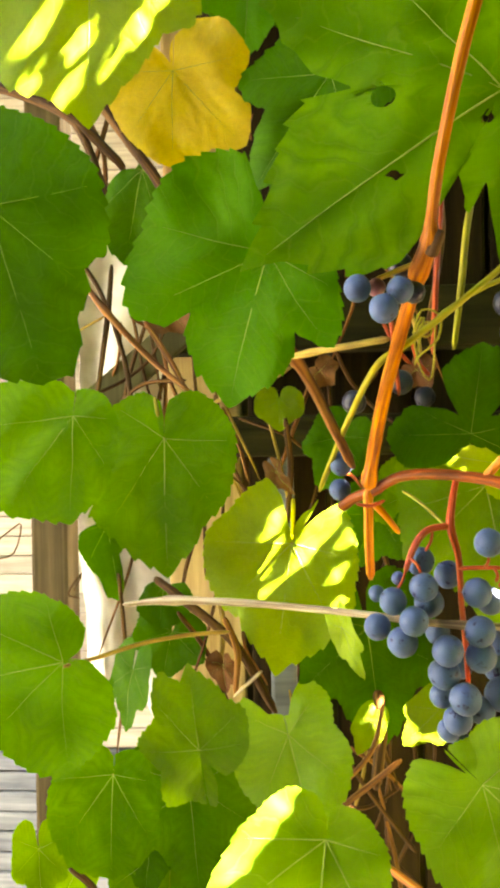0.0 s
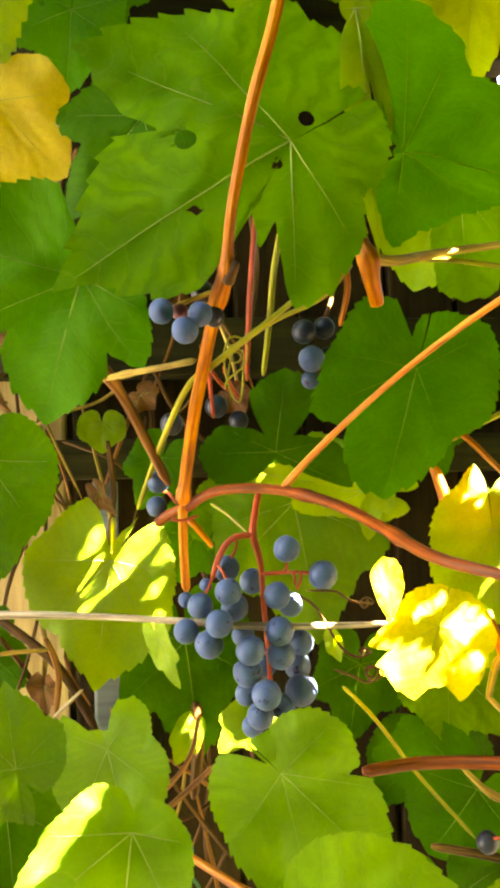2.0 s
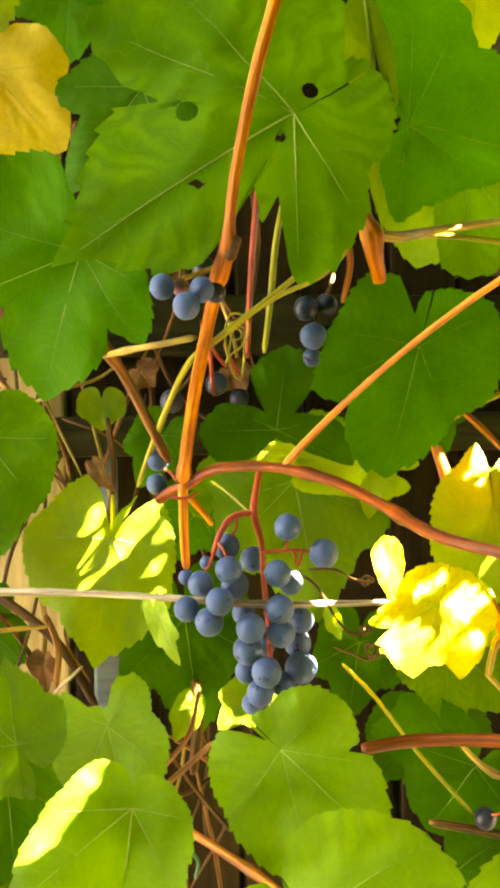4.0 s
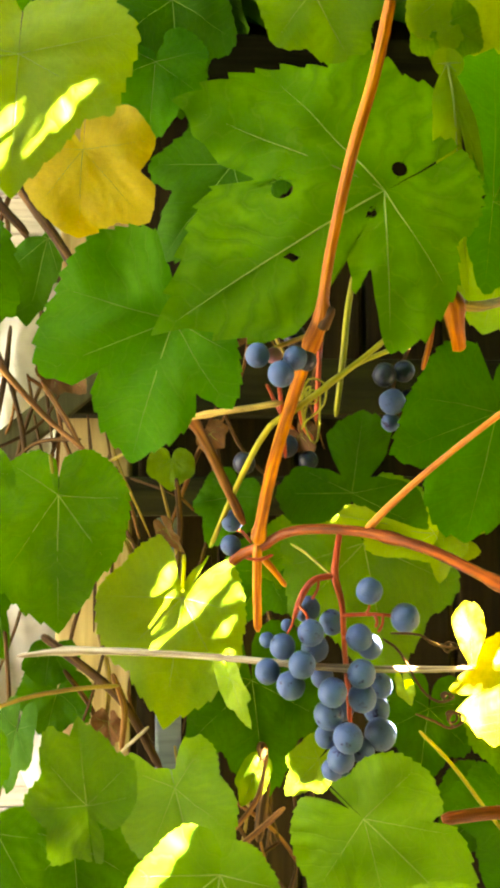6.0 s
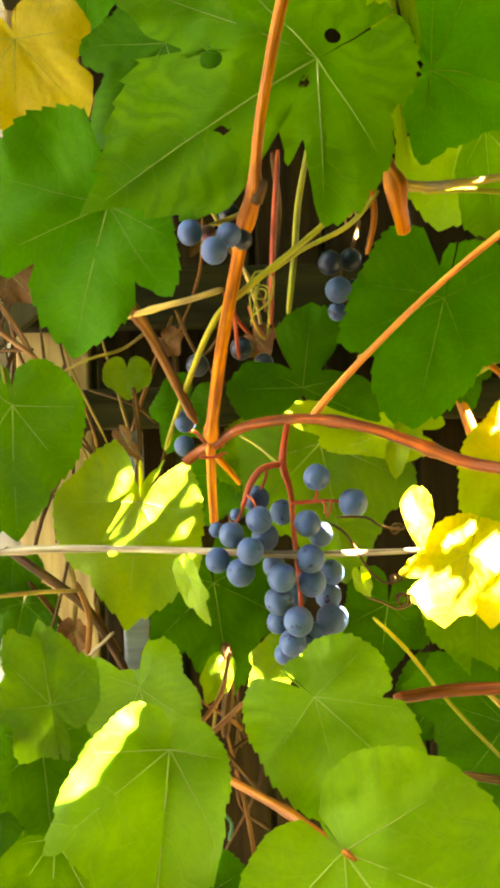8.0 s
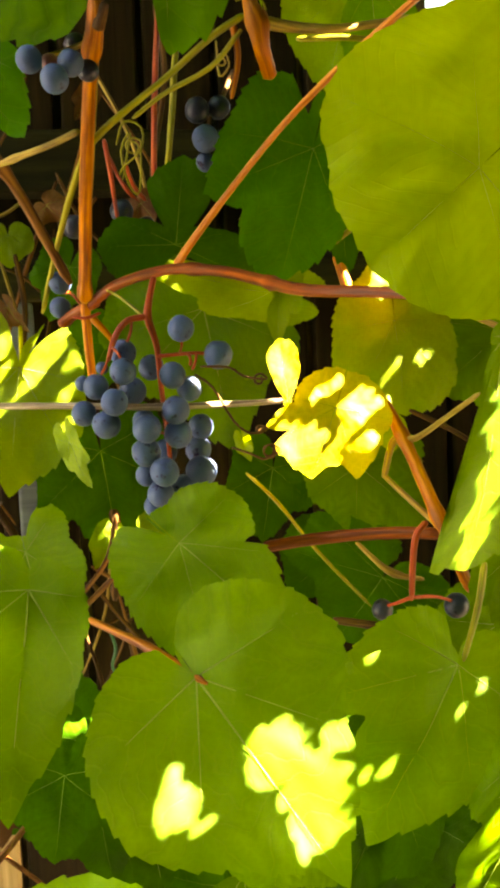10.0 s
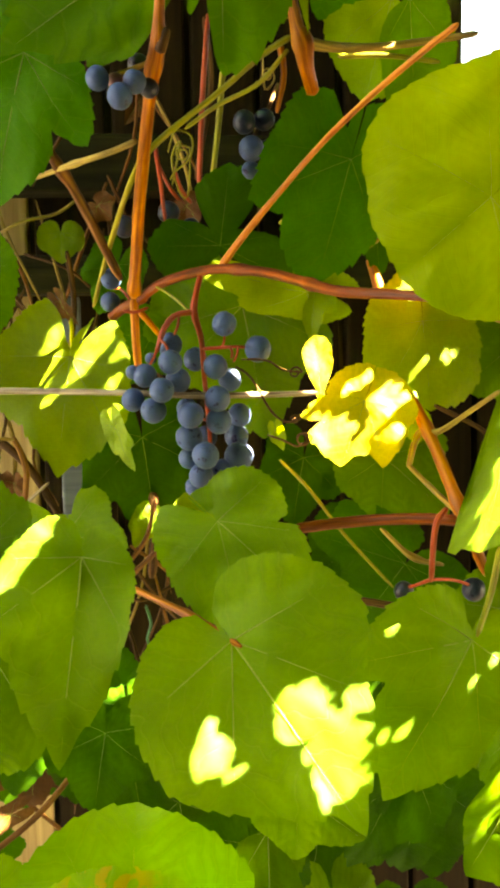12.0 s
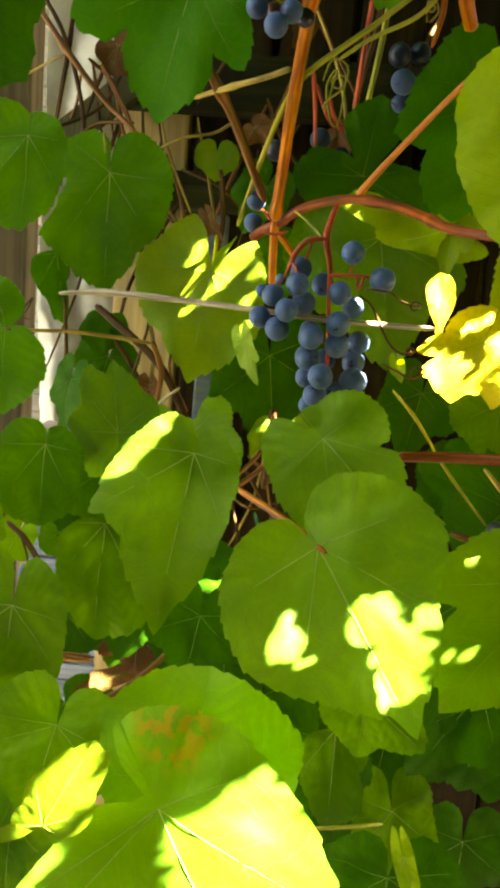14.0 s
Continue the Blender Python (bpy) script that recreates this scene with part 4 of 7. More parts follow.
vine_leaf(right_shoot, (0.2822, 0.6600, 1.7055), (0.2608, 0.6600, 1.6296), 0.1026, 0, PALE_LIT, lobes=((-172, 0.21), (-158, 0.07), (-122, 0.07), (-86, 0.07), (-72, 0.17), (-34, 0.32), (-19, 0.62), (-12, 0.94), (0, 1), (18, 0.87), (39, 0.79), (64, 0.69), (68, 0.46), (78, 0.19), (139, 0.23)), seed=97)
vine_leaf(right_shoot, (0.2868, 0.6300, 1.6936), (0.2934, 0.6300, 1.6160), 0.1012, 0, GREEN, lobes=((-133, 0.25), (-95, 0.33), (-60, 0.45), (-28, 0.78), (-15, 1.02), (0, 1), (16, 0.94), (29, 0.67), (59, 0.27), (73, 0.07), (98, 0.07), (124, 0.07), (138, 0.22), (180, 0.24)), seed=98)
vine_leaf(right_shoot, (0.3236, 0.6800, 1.8968), (0.3162, 0.6800, 1.7955), 0.0950, 0, PALE_LIT, seed=99)
vine_leaf(right_shoot, (0.2424, 0.5700, 1.5288), (0.2466, 0.5700, 1.4826), 0.0353, 0, DEEP, seed=101)
vine_leaf(right_shoot, (0.2687, 0.5450, 1.4510), (0.2730, 0.5400, 1.3912), 0.0781, 0, PALE_LIT, label="light green leaf with a brown speck", bite=0.019, teeth=48, lobes=((-177, 0.38), (-157, 0.59), (-119, 0.59), (-82, 0.61), (-55, 0.77), (-40, 0.98), (-20, 1.05), (0, 1), (17, 0.96), (35, 0.92), (59, 0.84), (83, 0.7), (113, 0.66), (144, 0.58), (174, 0.69)), seed=102)
vine_leaf(right_shoot, (0.3533, 0.5700, 1.4425), (0.3634, 0.5600, 1.3681), 0.1046, 0, GREEN, lobed=0.2, seed=103)
vine_leaf(right_shoot, (0.2067, 0.6000, 1.4811), (0.2015, 0.6000, 1.4419), 0.0329, 20, PALE_LIT, label="small ragged yellow-green leaf", lobed=0.4, bite=0.020, teeth=18, seed=104)
vine_leaf(right_shoot, (0.2152, 0.4970, 1.4003), (0.1997, 0.4900, 1.3618), 0.0548, 0, LEMON, label="yellow sunlit leaf with dry ragged edges", bite=0.020, teeth=22, wave=0.1, lobes=((-175, 0.55), (-149, 0.64), (-112, 0.75), (-96, 0.82), (-77, 0.76), (-55, 0.85), (-36, 1.02), (-25, 0.77), (-9, 0.81), (0, 1), (24, 0.99), (43, 1.01), (44, 0.66), (56, 1.01), (78, 0.59), (111, 0.58), (147, 0.55)), seed=105)
vine_leaf(right_shoot, (0.1857, 0.4900, 1.4052), (0.1822, 0.4850, 1.4401), 0.0461, 0, LEMON, lobes=((-179, 0.07), (-49, 0.07), (-35, 0.11), (-25, 0.5), (-16, 0.87), (0, 1), (12, 0.94), (29, 0.54), (37, 0.17), (51, 0.07)), seed=106)
tube("cane", [(0.2411, 0.5800, 1.4976, 0.0034), (0.2451, 0.5700, 1.4750, 0.0040), (0.2520, 0.5700, 1.4491, 0.0040)], CANE, right_shoot, rough=0.06, seed=107)
tube("petiole", [(0.2253, 0.5400, 1.4963, 0.0016), (0.2437, 0.5300, 1.5096, 0.0018), (0.2685, 0.5200, 1.5223, 0.0018)], LIME, right_shoot, seed=108)
tube("twig", [(0.2335, 0.5200, 1.5141, 0.0014), (0.2471, 0.5200, 1.5038, 0.0020), (0.2634, 0.5100, 1.4833, 0.0016)], CANE, right_shoot, seed=109)

stick = thing("dead_stick", (-0.0373, 0.5450, 1.4095), "bleached grey dead twig caught across the vine", "stick")
tube("twig", [(-0.0675, 0.5380, 1.4073, 0.0014), (-0.0353, 0.5330, 1.4105, 0.0024), (0.0147, 0.5220, 1.4100, 0.0021), (0.0625, 0.5030, 1.4087, 0.0020), (0.1069, 0.4860, 1.4065, 0.0020), (0.1533, 0.4780, 1.4062, 0.0019), (0.1813, 0.4740, 1.4068, 0.0014)], GREY, stick, rough=0.12, nodes=(0.12, 0.75), seed=110)

lower_shoot = thing("grapevine_shoot", (0.1235, 0.3920, 1.2857), "orange stalks with large bright green leaves", "grapevine", "grapevine shoots on the fence")
vine_leaf(lower_shoot, (0.0455, 0.4250, 1.3270), (0.0328, 0.3950, 1.2290), 0.1342, 0, LIGHT, label="long green leaf with one sunlit edge", fold=0.14, droop=0.05, bite=0.019, teeth=48, lobes=((-166, 0.15), (-111, 0.21), (-82, 0.27), (-49, 0.35), (-33, 0.47), (-21, 0.6), (-13, 0.74), (-6, 0.84), (0, 1), (8, 0.85), (21, 0.71), (29, 0.6), (43, 0.59), (48, 0.66), (58, 0.55), (80, 0.4), (106, 0.3), (135, 0.26), (160, 0.19), (175, 0.09)), seed=111)
vine_leaf(lower_shoot, (-0.0194, 0.5000, 1.2575), (-0.0249, 0.5000, 1.1711), 0.1125, 0, GREEN, lobes=((-149, 0.07), (-135, 0.2), (-121, 0.07), (-94, 0.07), (-68, 0.07), (-54, 0.49), (-34, 0.84), (-15, 0.94), (0, 1), (20, 0.78), (46, 0.49), (100, 0.16), (114, 0.07), (162, 0.07)), seed=112)
vine_leaf(lower_shoot, (0.1195, 0.4650, 1.3353), (0.1643, 0.4450, 1.2943), 0.0832, 0, LIGHT, label="rounded bright green leaf", fold=0.08, bite=0.019, teeth=48, lobes=((-151, 0.34), (-126, 0.47), (-98, 0.59), (-73, 0.65), (-49, 0.64), (-41, 0.54), (-39, 0.73), (-23, 0.88), (-13, 0.98), (0, 1), (27, 1.07), (49, 0.91), (71, 0.76), (94, 0.63), (126, 0.59), (154, 0.52), (170, 0.13), (177, 0.35)), seed=113)
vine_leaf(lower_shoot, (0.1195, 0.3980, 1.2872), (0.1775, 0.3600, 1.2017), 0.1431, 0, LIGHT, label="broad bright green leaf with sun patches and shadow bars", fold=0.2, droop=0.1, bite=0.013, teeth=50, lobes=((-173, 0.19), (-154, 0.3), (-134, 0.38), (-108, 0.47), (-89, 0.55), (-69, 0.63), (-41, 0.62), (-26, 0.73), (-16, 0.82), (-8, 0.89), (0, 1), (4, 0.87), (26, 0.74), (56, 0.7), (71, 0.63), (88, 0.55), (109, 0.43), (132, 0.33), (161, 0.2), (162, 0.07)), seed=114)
tube("petiole", [(0.0687, 0.4700, 1.2980, 0.0020), (0.1030, 0.4300, 1.2899, 0.0022), (0.1236, 0.3930, 1.2856, 0.0016)], CANE, lower_shoot, nodes=(0.5,), seed=115)
vine_leaf(lower_shoot, (0.2500, 0.4100, 1.2754), (0.1949, 0.3750, 1.2097), 0.1204, 0, LIGHT, label="bright green leaf on a yellow stalk", fold=0.1, bite=0.019, teeth=48, lobes=((-164, 0.28), (-140, 0.36), (-108, 0.39), (-77, 0.46), (-57, 0.58), (-37, 0.66), (-19, 0.77), (-12, 0.85), (0, 1), (6, 0.93), (13, 0.86), (25, 0.78), (33, 0.6), (39, 0.7), (46, 0.79), (57, 0.7), (71, 0.57), (95, 0.44), (117, 0.36), (136, 0.26), (138, 0.1), (161, 0.05), (175, 0.15)), seed=116)
tube("petiole", [(0.2737, 0.4300, 1.3203, 0.0018), (0.2646, 0.4200, 1.2987, 0.0018), (0.2508, 0.4060, 1.2786, 0.0014)], LIME, lower_shoot, seed=117)
tube("cane", [(0.2483, 0.5100, 1.4027, 0.0032), (0.2572, 0.4900, 1.3711, 0.0036), (0.2647, 0.4600, 1.3309, 0.0036), (0.2795, 0.4600, 1.2956, 0.0030)], CANE, lower_shoot, rough=0.06, nodes=(0.2, 0.62), seed=118)
tube("twig", [(0.2435, 0.5000, 1.3573, 0.0018), (0.2504, 0.5000, 1.3785, 0.0022), (0.2605, 0.4900, 1.3807, 0.0018), (0.2768, 0.4800, 1.3936, 0.0015), (0.2907, 0.4700, 1.4056, 0.0014)], STRAW, lower_shoot, nodes=(0.35,), seed=119)
tube("twig", [(0.2435, 0.5000, 1.3590, 0.0016), (0.2573, 0.4900, 1.3434, 0.0018), (0.2632, 0.4620, 1.3331, 0.0018)], STRAW, lower_shoot, seed=120)
tube("twig", [(0.2504, 0.5000, 1.3834, 0.0014), (0.2639, 0.4900, 1.3660, 0.0014)], STRAW, lower_shoot, seed=121)
tube("stalk", [(0.2542, 0.4600, 1.3382, 0.0018), (0.2472, 0.4600, 1.3271, 0.0019), (0.2480, 0.4700, 1.2916, 0.0017)], RED, lower_shoot, seed=122)
tube("cane", [(0.1701, 0.5000, 1.3217, 0.0034), (0.2030, 0.5000, 1.3244, 0.0036), (0.2375, 0.4800, 1.3289, 0.0036), (0.2647, 0.4600, 1.3303, 0.0034)], SHOOT, lower_shoot, rough=0.08, seed=123)
tube("petiole", [(0.1666, 0.5300, 1.3615, 0.0010), (0.1835, 0.5200, 1.3435, 0.0011), (0.2050, 0.5100, 1.3138, 0.0011), (0.2337, 0.5000, 1.2807, 0.0010)], LIME, lower_shoot, seed=124)
tube("twig", [(0.2369, 0.5400, 1.3111, 0.0014), (0.2560, 0.5300, 1.2924, 0.0020), (0.2781, 0.5300, 1.2858, 0.0014)], STRAW, lower_shoot, rough=0.15, nodes=(0.6,), seed=125)
tube("cane", [(0.2178, 0.5300, 1.2652, 0.0024), (0.2523, 0.5300, 1.2571, 0.0026), (0.2895, 0.5300, 1.2464, 0.0024)], OLD, lower_shoot, rough=0.1, seed=126)
tube("petiole", [(0.2296, 0.4000, 1.4575, 0.0018), (0.2561, 0.4200, 1.4500, 0.0018), (0.2964, 0.4500, 1.4398, 0.0016)], STRAW, lower_shoot, seed=127)
tube("twig", [(0.2605, 0.5000, 1.3962, 0.0016), (0.2846, 0.5000, 1.3841, 0.0016), (0.3038, 0.5000, 1.3719, 0.0014)], OLD, lower_shoot, seed=128)
vine_leaf(lower_shoot, (0.2555, 0.3650, 1.4345), (0.2449, 0.3750, 1.3293), 0.1381, 0, LIGHT, label="drooping leaf with a bright sunlit edge", fold=0.1, lobes=((-71, 0.07), (-57, 0.2), (-39, 0.48), (-26, 0.74), (-16, 0.91), (-5, 1), (0, 1), (5, 1.01), (11, 1.02), (16, 0.2), (44, 0.05), (58, 0.07), (174, 0.07)), seed=129)
vine_leaf(lower_shoot, (0.2991, 0.4400, 1.3241), (0.2937, 0.4400, 1.2664), 0.0537, 0, GREEN, seed=130)
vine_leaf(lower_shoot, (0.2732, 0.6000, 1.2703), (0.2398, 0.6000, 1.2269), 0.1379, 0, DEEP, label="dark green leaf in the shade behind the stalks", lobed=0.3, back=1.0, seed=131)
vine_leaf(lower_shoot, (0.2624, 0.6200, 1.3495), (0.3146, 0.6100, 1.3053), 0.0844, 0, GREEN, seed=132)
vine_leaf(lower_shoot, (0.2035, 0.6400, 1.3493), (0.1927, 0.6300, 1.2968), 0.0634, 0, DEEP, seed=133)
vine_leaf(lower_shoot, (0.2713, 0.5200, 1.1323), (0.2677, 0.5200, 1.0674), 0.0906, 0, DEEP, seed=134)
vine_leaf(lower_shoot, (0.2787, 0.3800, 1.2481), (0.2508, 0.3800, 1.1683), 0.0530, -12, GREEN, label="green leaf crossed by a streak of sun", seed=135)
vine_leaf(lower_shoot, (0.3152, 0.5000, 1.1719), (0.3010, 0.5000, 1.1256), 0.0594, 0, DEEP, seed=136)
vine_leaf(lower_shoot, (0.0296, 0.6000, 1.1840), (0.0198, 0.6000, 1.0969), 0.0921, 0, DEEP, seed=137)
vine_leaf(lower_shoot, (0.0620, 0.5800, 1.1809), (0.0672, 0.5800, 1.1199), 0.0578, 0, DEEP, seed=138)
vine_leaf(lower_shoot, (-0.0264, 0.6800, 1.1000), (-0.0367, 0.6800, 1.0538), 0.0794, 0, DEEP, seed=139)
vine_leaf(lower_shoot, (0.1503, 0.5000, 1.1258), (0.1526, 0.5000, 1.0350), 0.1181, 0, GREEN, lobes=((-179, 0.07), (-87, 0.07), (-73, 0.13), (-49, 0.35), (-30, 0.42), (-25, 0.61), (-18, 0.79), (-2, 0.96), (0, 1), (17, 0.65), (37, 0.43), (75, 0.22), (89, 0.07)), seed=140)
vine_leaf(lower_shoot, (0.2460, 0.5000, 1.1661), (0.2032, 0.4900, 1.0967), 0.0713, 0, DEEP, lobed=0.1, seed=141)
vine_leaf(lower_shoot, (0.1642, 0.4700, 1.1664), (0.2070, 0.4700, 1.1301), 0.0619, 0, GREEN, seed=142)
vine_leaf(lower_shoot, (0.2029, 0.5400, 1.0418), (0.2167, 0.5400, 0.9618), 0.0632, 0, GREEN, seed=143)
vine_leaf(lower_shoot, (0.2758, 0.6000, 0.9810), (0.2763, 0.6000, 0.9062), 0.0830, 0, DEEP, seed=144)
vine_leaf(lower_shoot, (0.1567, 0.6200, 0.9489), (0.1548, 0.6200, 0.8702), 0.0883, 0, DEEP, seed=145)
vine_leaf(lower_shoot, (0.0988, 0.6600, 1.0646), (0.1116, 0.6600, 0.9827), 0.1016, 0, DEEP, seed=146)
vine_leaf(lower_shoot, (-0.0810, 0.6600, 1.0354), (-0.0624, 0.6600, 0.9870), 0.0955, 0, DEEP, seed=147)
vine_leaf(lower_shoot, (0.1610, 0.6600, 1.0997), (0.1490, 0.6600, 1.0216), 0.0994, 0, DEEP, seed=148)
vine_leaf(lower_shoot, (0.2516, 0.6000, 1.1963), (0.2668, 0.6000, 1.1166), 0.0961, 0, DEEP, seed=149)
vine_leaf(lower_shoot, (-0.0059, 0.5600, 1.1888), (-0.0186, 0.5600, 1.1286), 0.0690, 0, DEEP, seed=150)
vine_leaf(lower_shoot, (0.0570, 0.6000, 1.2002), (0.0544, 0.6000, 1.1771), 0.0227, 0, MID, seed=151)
tube("petiole", [(0.1380, 0.4800, 1.0605, 0.0014), (0.1646, 0.4800, 1.0652, 0.0015), (0.1885, 0.4900, 1.0632, 0.0013)], LIME, lower_shoot, seed=152)
tube("twig", [(-0.0356, 0.5600, 1.0899, 0.0022), (-0.0031, 0.5700, 1.1108, 0.0024), (0.0248, 0.5800, 1.1385, 0.0022)], TWIG, lower_shoot, rough=0.1, seed=153)
tube("twig", [(-0.1097, 0.6000, 1.1004, 0.0016), (-0.0765, 0.6000, 1.1122, 0.0018), (-0.0430, 0.6000, 1.1124, 0.0016)], TWIG, lower_shoot, seed=154)
tube("cane", [(-0.1266, 0.6200, 1.2156, 0.0022), (-0.1063, 0.6200, 1.1958, 0.0024), (-0.0743, 0.6200, 1.1395, 0.0020)], OLD, lower_shoot, rough=0.1, seed=155)
tube("twig", [(0.0564, 0.6200, 1.2578, 0.0020), (0.0738, 0.6100, 1.2757, 0.0020), (0.0945, 0.6000, 1.2968, 0.0018)], TWIG, lower_shoot, seed=156)
tube("twig", [(0.0559, 0.6400, 1.2620, 0.0016), (0.0780, 0.6300, 1.2918, 0.0018), (0.0862, 0.6300, 1.3226, 0.0016)], TWIG, lower_shoot, seed=157)
tube("cane", [(0.0849, 0.6600, 1.3230, 0.0040), (0.0867, 0.6600, 1.2943, 0.0042), (0.0821, 0.6600, 1.2537, 0.0036)], OLD, lower_shoot, rough=0.15, seed=158)
vine_leaf(lower_shoot, (-0.0137, 0.6400, 1.1156), (-0.0185, 0.6400, 1.0753), 0.0600, 0, DRY, label="withered brown leaf", lobed=0.5, wave=0.2, seed=159)
vine_leaf(left_shoot, (-0.0667, 0.6800, 1.6048), (-0.0464, 0.6800, 1.5821), 0.0376, 20, DRY, label="curled dry brown leaf", lobed=0.1, wave=0.25, seed=160)
vine_leaf(lower_shoot, (0.2088, 0.6000, 1.0336), (0.1933, 0.6000, 1.0055), 0.0415, 0, DRY, lobed=0.1, wave=0.25, seed=161)
vine_leaf(middle_shoot, (0.1183, 0.6800, 1.5506), (0.1292, 0.6800, 1.5374), 0.0264, 30, DRY, lobed=0.1, wave=0.25, seed=162)
vine_leaf(middle_shoot, (0.0484, 0.6900, 1.5520), (0.0592, 0.6900, 1.5409), 0.0263, 30, DRY, lobed=0.1, wave=0.25, seed=163)
vine_leaf(lower_shoot, (0.0499, 0.5000, 1.1988), (0.0406, 0.5000, 1.1448), 0.0664, 0, DEEP, seed=164)
vine_leaf(lower_shoot, (0.0647, 0.5600, 1.1468), (0.0710, 0.5600, 1.0889), 0.0617, 0, DEEP, seed=165)
vine_leaf(lower_shoot, (0.0205, 0.6000, 1.1817), (0.0210, 0.6000, 1.1242), 0.0641, 0, DEEP, seed=166)
vine_leaf(lower_shoot, (0.1950, 0.5500, 1.1039), (0.1875, 0.5500, 1.0357), 0.1045, 0, DEEP, seed=167)
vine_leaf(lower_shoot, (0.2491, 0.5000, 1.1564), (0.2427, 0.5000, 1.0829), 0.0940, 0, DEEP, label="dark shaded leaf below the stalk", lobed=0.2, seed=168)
vine_leaf(lower_shoot, (0.3216, 0.5200, 1.2556), (0.3294, 0.5200, 1.1872), 0.0877, 0, GREEN, seed=169)
vine_leaf(lower_shoot, (0.2509, 0.6400, 1.2903), (0.2677, 0.6400, 1.2316), 0.0927, 0, DEEP, seed=170)
vine_leaf(main_shoot, (0.0198, 0.6000, 1.8522), (0.0262, 0.6000, 1.7702), 0.0818, 0, DEEP, seed=171)
vine_leaf(main_shoot, (0.0975, 0.4600, 1.7695), (0.1226, 0.4500, 1.7197), 0.0691, 0, LIGHT, seed=172)
vine_leaf(main_shoot, (0.1956, 0.5000, 1.8068), (0.2021, 0.5000, 1.7384), 0.0744, 0, PALE_LIT, lobed=0.3, seed=173)
vine_leaf(left_shoot, (-0.1615, 0.6600, 1.2076), (-0.1597, 0.6600, 1.1606), 0.0391, 0, GREEN, seed=174)
vine_leaf(lower_shoot, (0.1410, 0.5200, 1.1050), (0.1427, 0.5200, 1.0279), 0.0773, 0, DEEP, seed=175)
vine_leaf(lower_shoot, (0.2311, 0.5200, 1.1585), (0.2607, 0.5200, 1.0860), 0.0743, 0, DEEP, seed=176)
vine_leaf(lower_shoot, (0.1988, 0.5000, 1.0133), (0.1977, 0.5000, 0.9349), 0.1039, 0, DEEP, seed=177)
vine_leaf(lower_shoot, (0.1656, 0.5500, 0.9668), (0.1672, 0.5500, 0.8856), 0.0859, 0, DEEP, seed=178)
vine_leaf(lower_shoot, (0.1246, 0.6450, 1.3148), (0.1006, 0.6420, 1.2911), 0.034, 0, PALE_LIT, label="small yellow-green leaf in a spot of sun", lobed=0.2, seed=301)
vine_leaf(lower_shoot, (0.0801, 0.6550, 1.3044), (0.0693, 0.6520, 1.2809), 0.022, 0, PALE_LIT, lobed=0.1, seed=302)
vine_leaf(lower_shoot, (-0.0259, 0.6000, 1.0971), (-0.0578, 0.5900, 1.0860), 0.018, 25, DRY, label="curled withered leaf", lobed=0.4, wave=0.25, seed=303)
vine_leaf(lower_shoot, (0.1759, 0.6000, 1.3753), (0.1801, 0.6000, 1.3592), 0.012, 30, PALE_LIT, lobed=0.1, seed=304)
vine_leaf(right_shoot, (0.2481, 0.5100, 1.3931), (0.2277, 0.5000, 1.3846), 0.040, 0, PALE_LIT, label="pale rolled leaf edge in the sun", lobed=0.1, seed=305)
vine_leaf(lower_shoot, (0.1822, 0.5600, 1.0663), (0.2077, 0.5550, 1.0310), 0.045, 20, DRY, label="withered brown leaf", lobed=0.2, wave=0.2, seed=307)
vine_leaf(lower_shoot, (0.1995, 0.4600, 1.0613), (0.2121, 0.4500, 1.0215), 0.014, 15, PALE_LIT, lobed=0.1, seed=308)
vine_leaf(lower_shoot, (-0.0680, 0.6000, 1.1507), (-0.0825, 0.6000, 1.0954), 0.060, 0, DEEP, lobed=0.2, seed=309)

front_shoot = thing("grapevine_shoot", (0.0622, 0.2400, 1.2267), "thin shoot with close sunlit leaves", "grapevine", "grapevine shoots on the fence")
vine_leaf(front_shoot, (0.0596, 0.2500, 1.2206), (0.1063, 0.2200, 1.1546), 0.1122, 0, RUSTY, label="close leaf half in sun with rust-brown spots", fold=0.08, bite=0.014, teeth=34, lobes=((-160, 0.45), (-127, 0.47), (-99, 0.52), (-83, 0.55), (-71, 0.61), (-49, 0.78), (-36, 0.95), (-26, 1.18), (-13, 1.13), (0, 1), (25, 0.9), (55, 0.96), (76, 1), (87, 0.75), (98, 0.5), (113, 0.38), (133, 0.11), (160, 0.08), (165, 0.27), (175, 0.42)), seed=179)
vine_leaf(front_shoot, (0.0664, 0.3000, 1.1961), (0.0717, 0.3100, 1.2503), 0.0719, 0, LIGHT, label="rounded green leaf behind the spotted one", bite=0.012, lobes=((-160, 0.07), (-146, 0.53), (-74, 0.8), (-52, 0.98), (-32, 1.01), (-16, 1), (0, 1), (16, 1.02), (39, 1.03), (55, 1.04), (75, 0.9), (120, 0.55), (134, 0.07), (167, 0.07)), seed=180)
vine_leaf(front_shoot, (0.0179, 0.2380, 1.2171), (0.0358, 0.2320, 1.2543), 0.0542, 0, PALE_LIT, label="sunlit pale green leaf with a torn hole", lobes=((-163, 0.07), (-149, 0.71), (-123, 0.3), (-69, 0.27), (-27, 0.57), (-10, 0.86), (0, 1), (9, 1), (25, 0.62), (77, 0.24), (125, 0.21), (139, 0.07), (168, 0.07)), seed=181)
vine_leaf(front_shoot, (0.0027, 0.3100, 1.2166), (-0.0066, 0.3000, 1.1719), 0.0619, 0, LIGHT, lobed=0.1, seed=182)
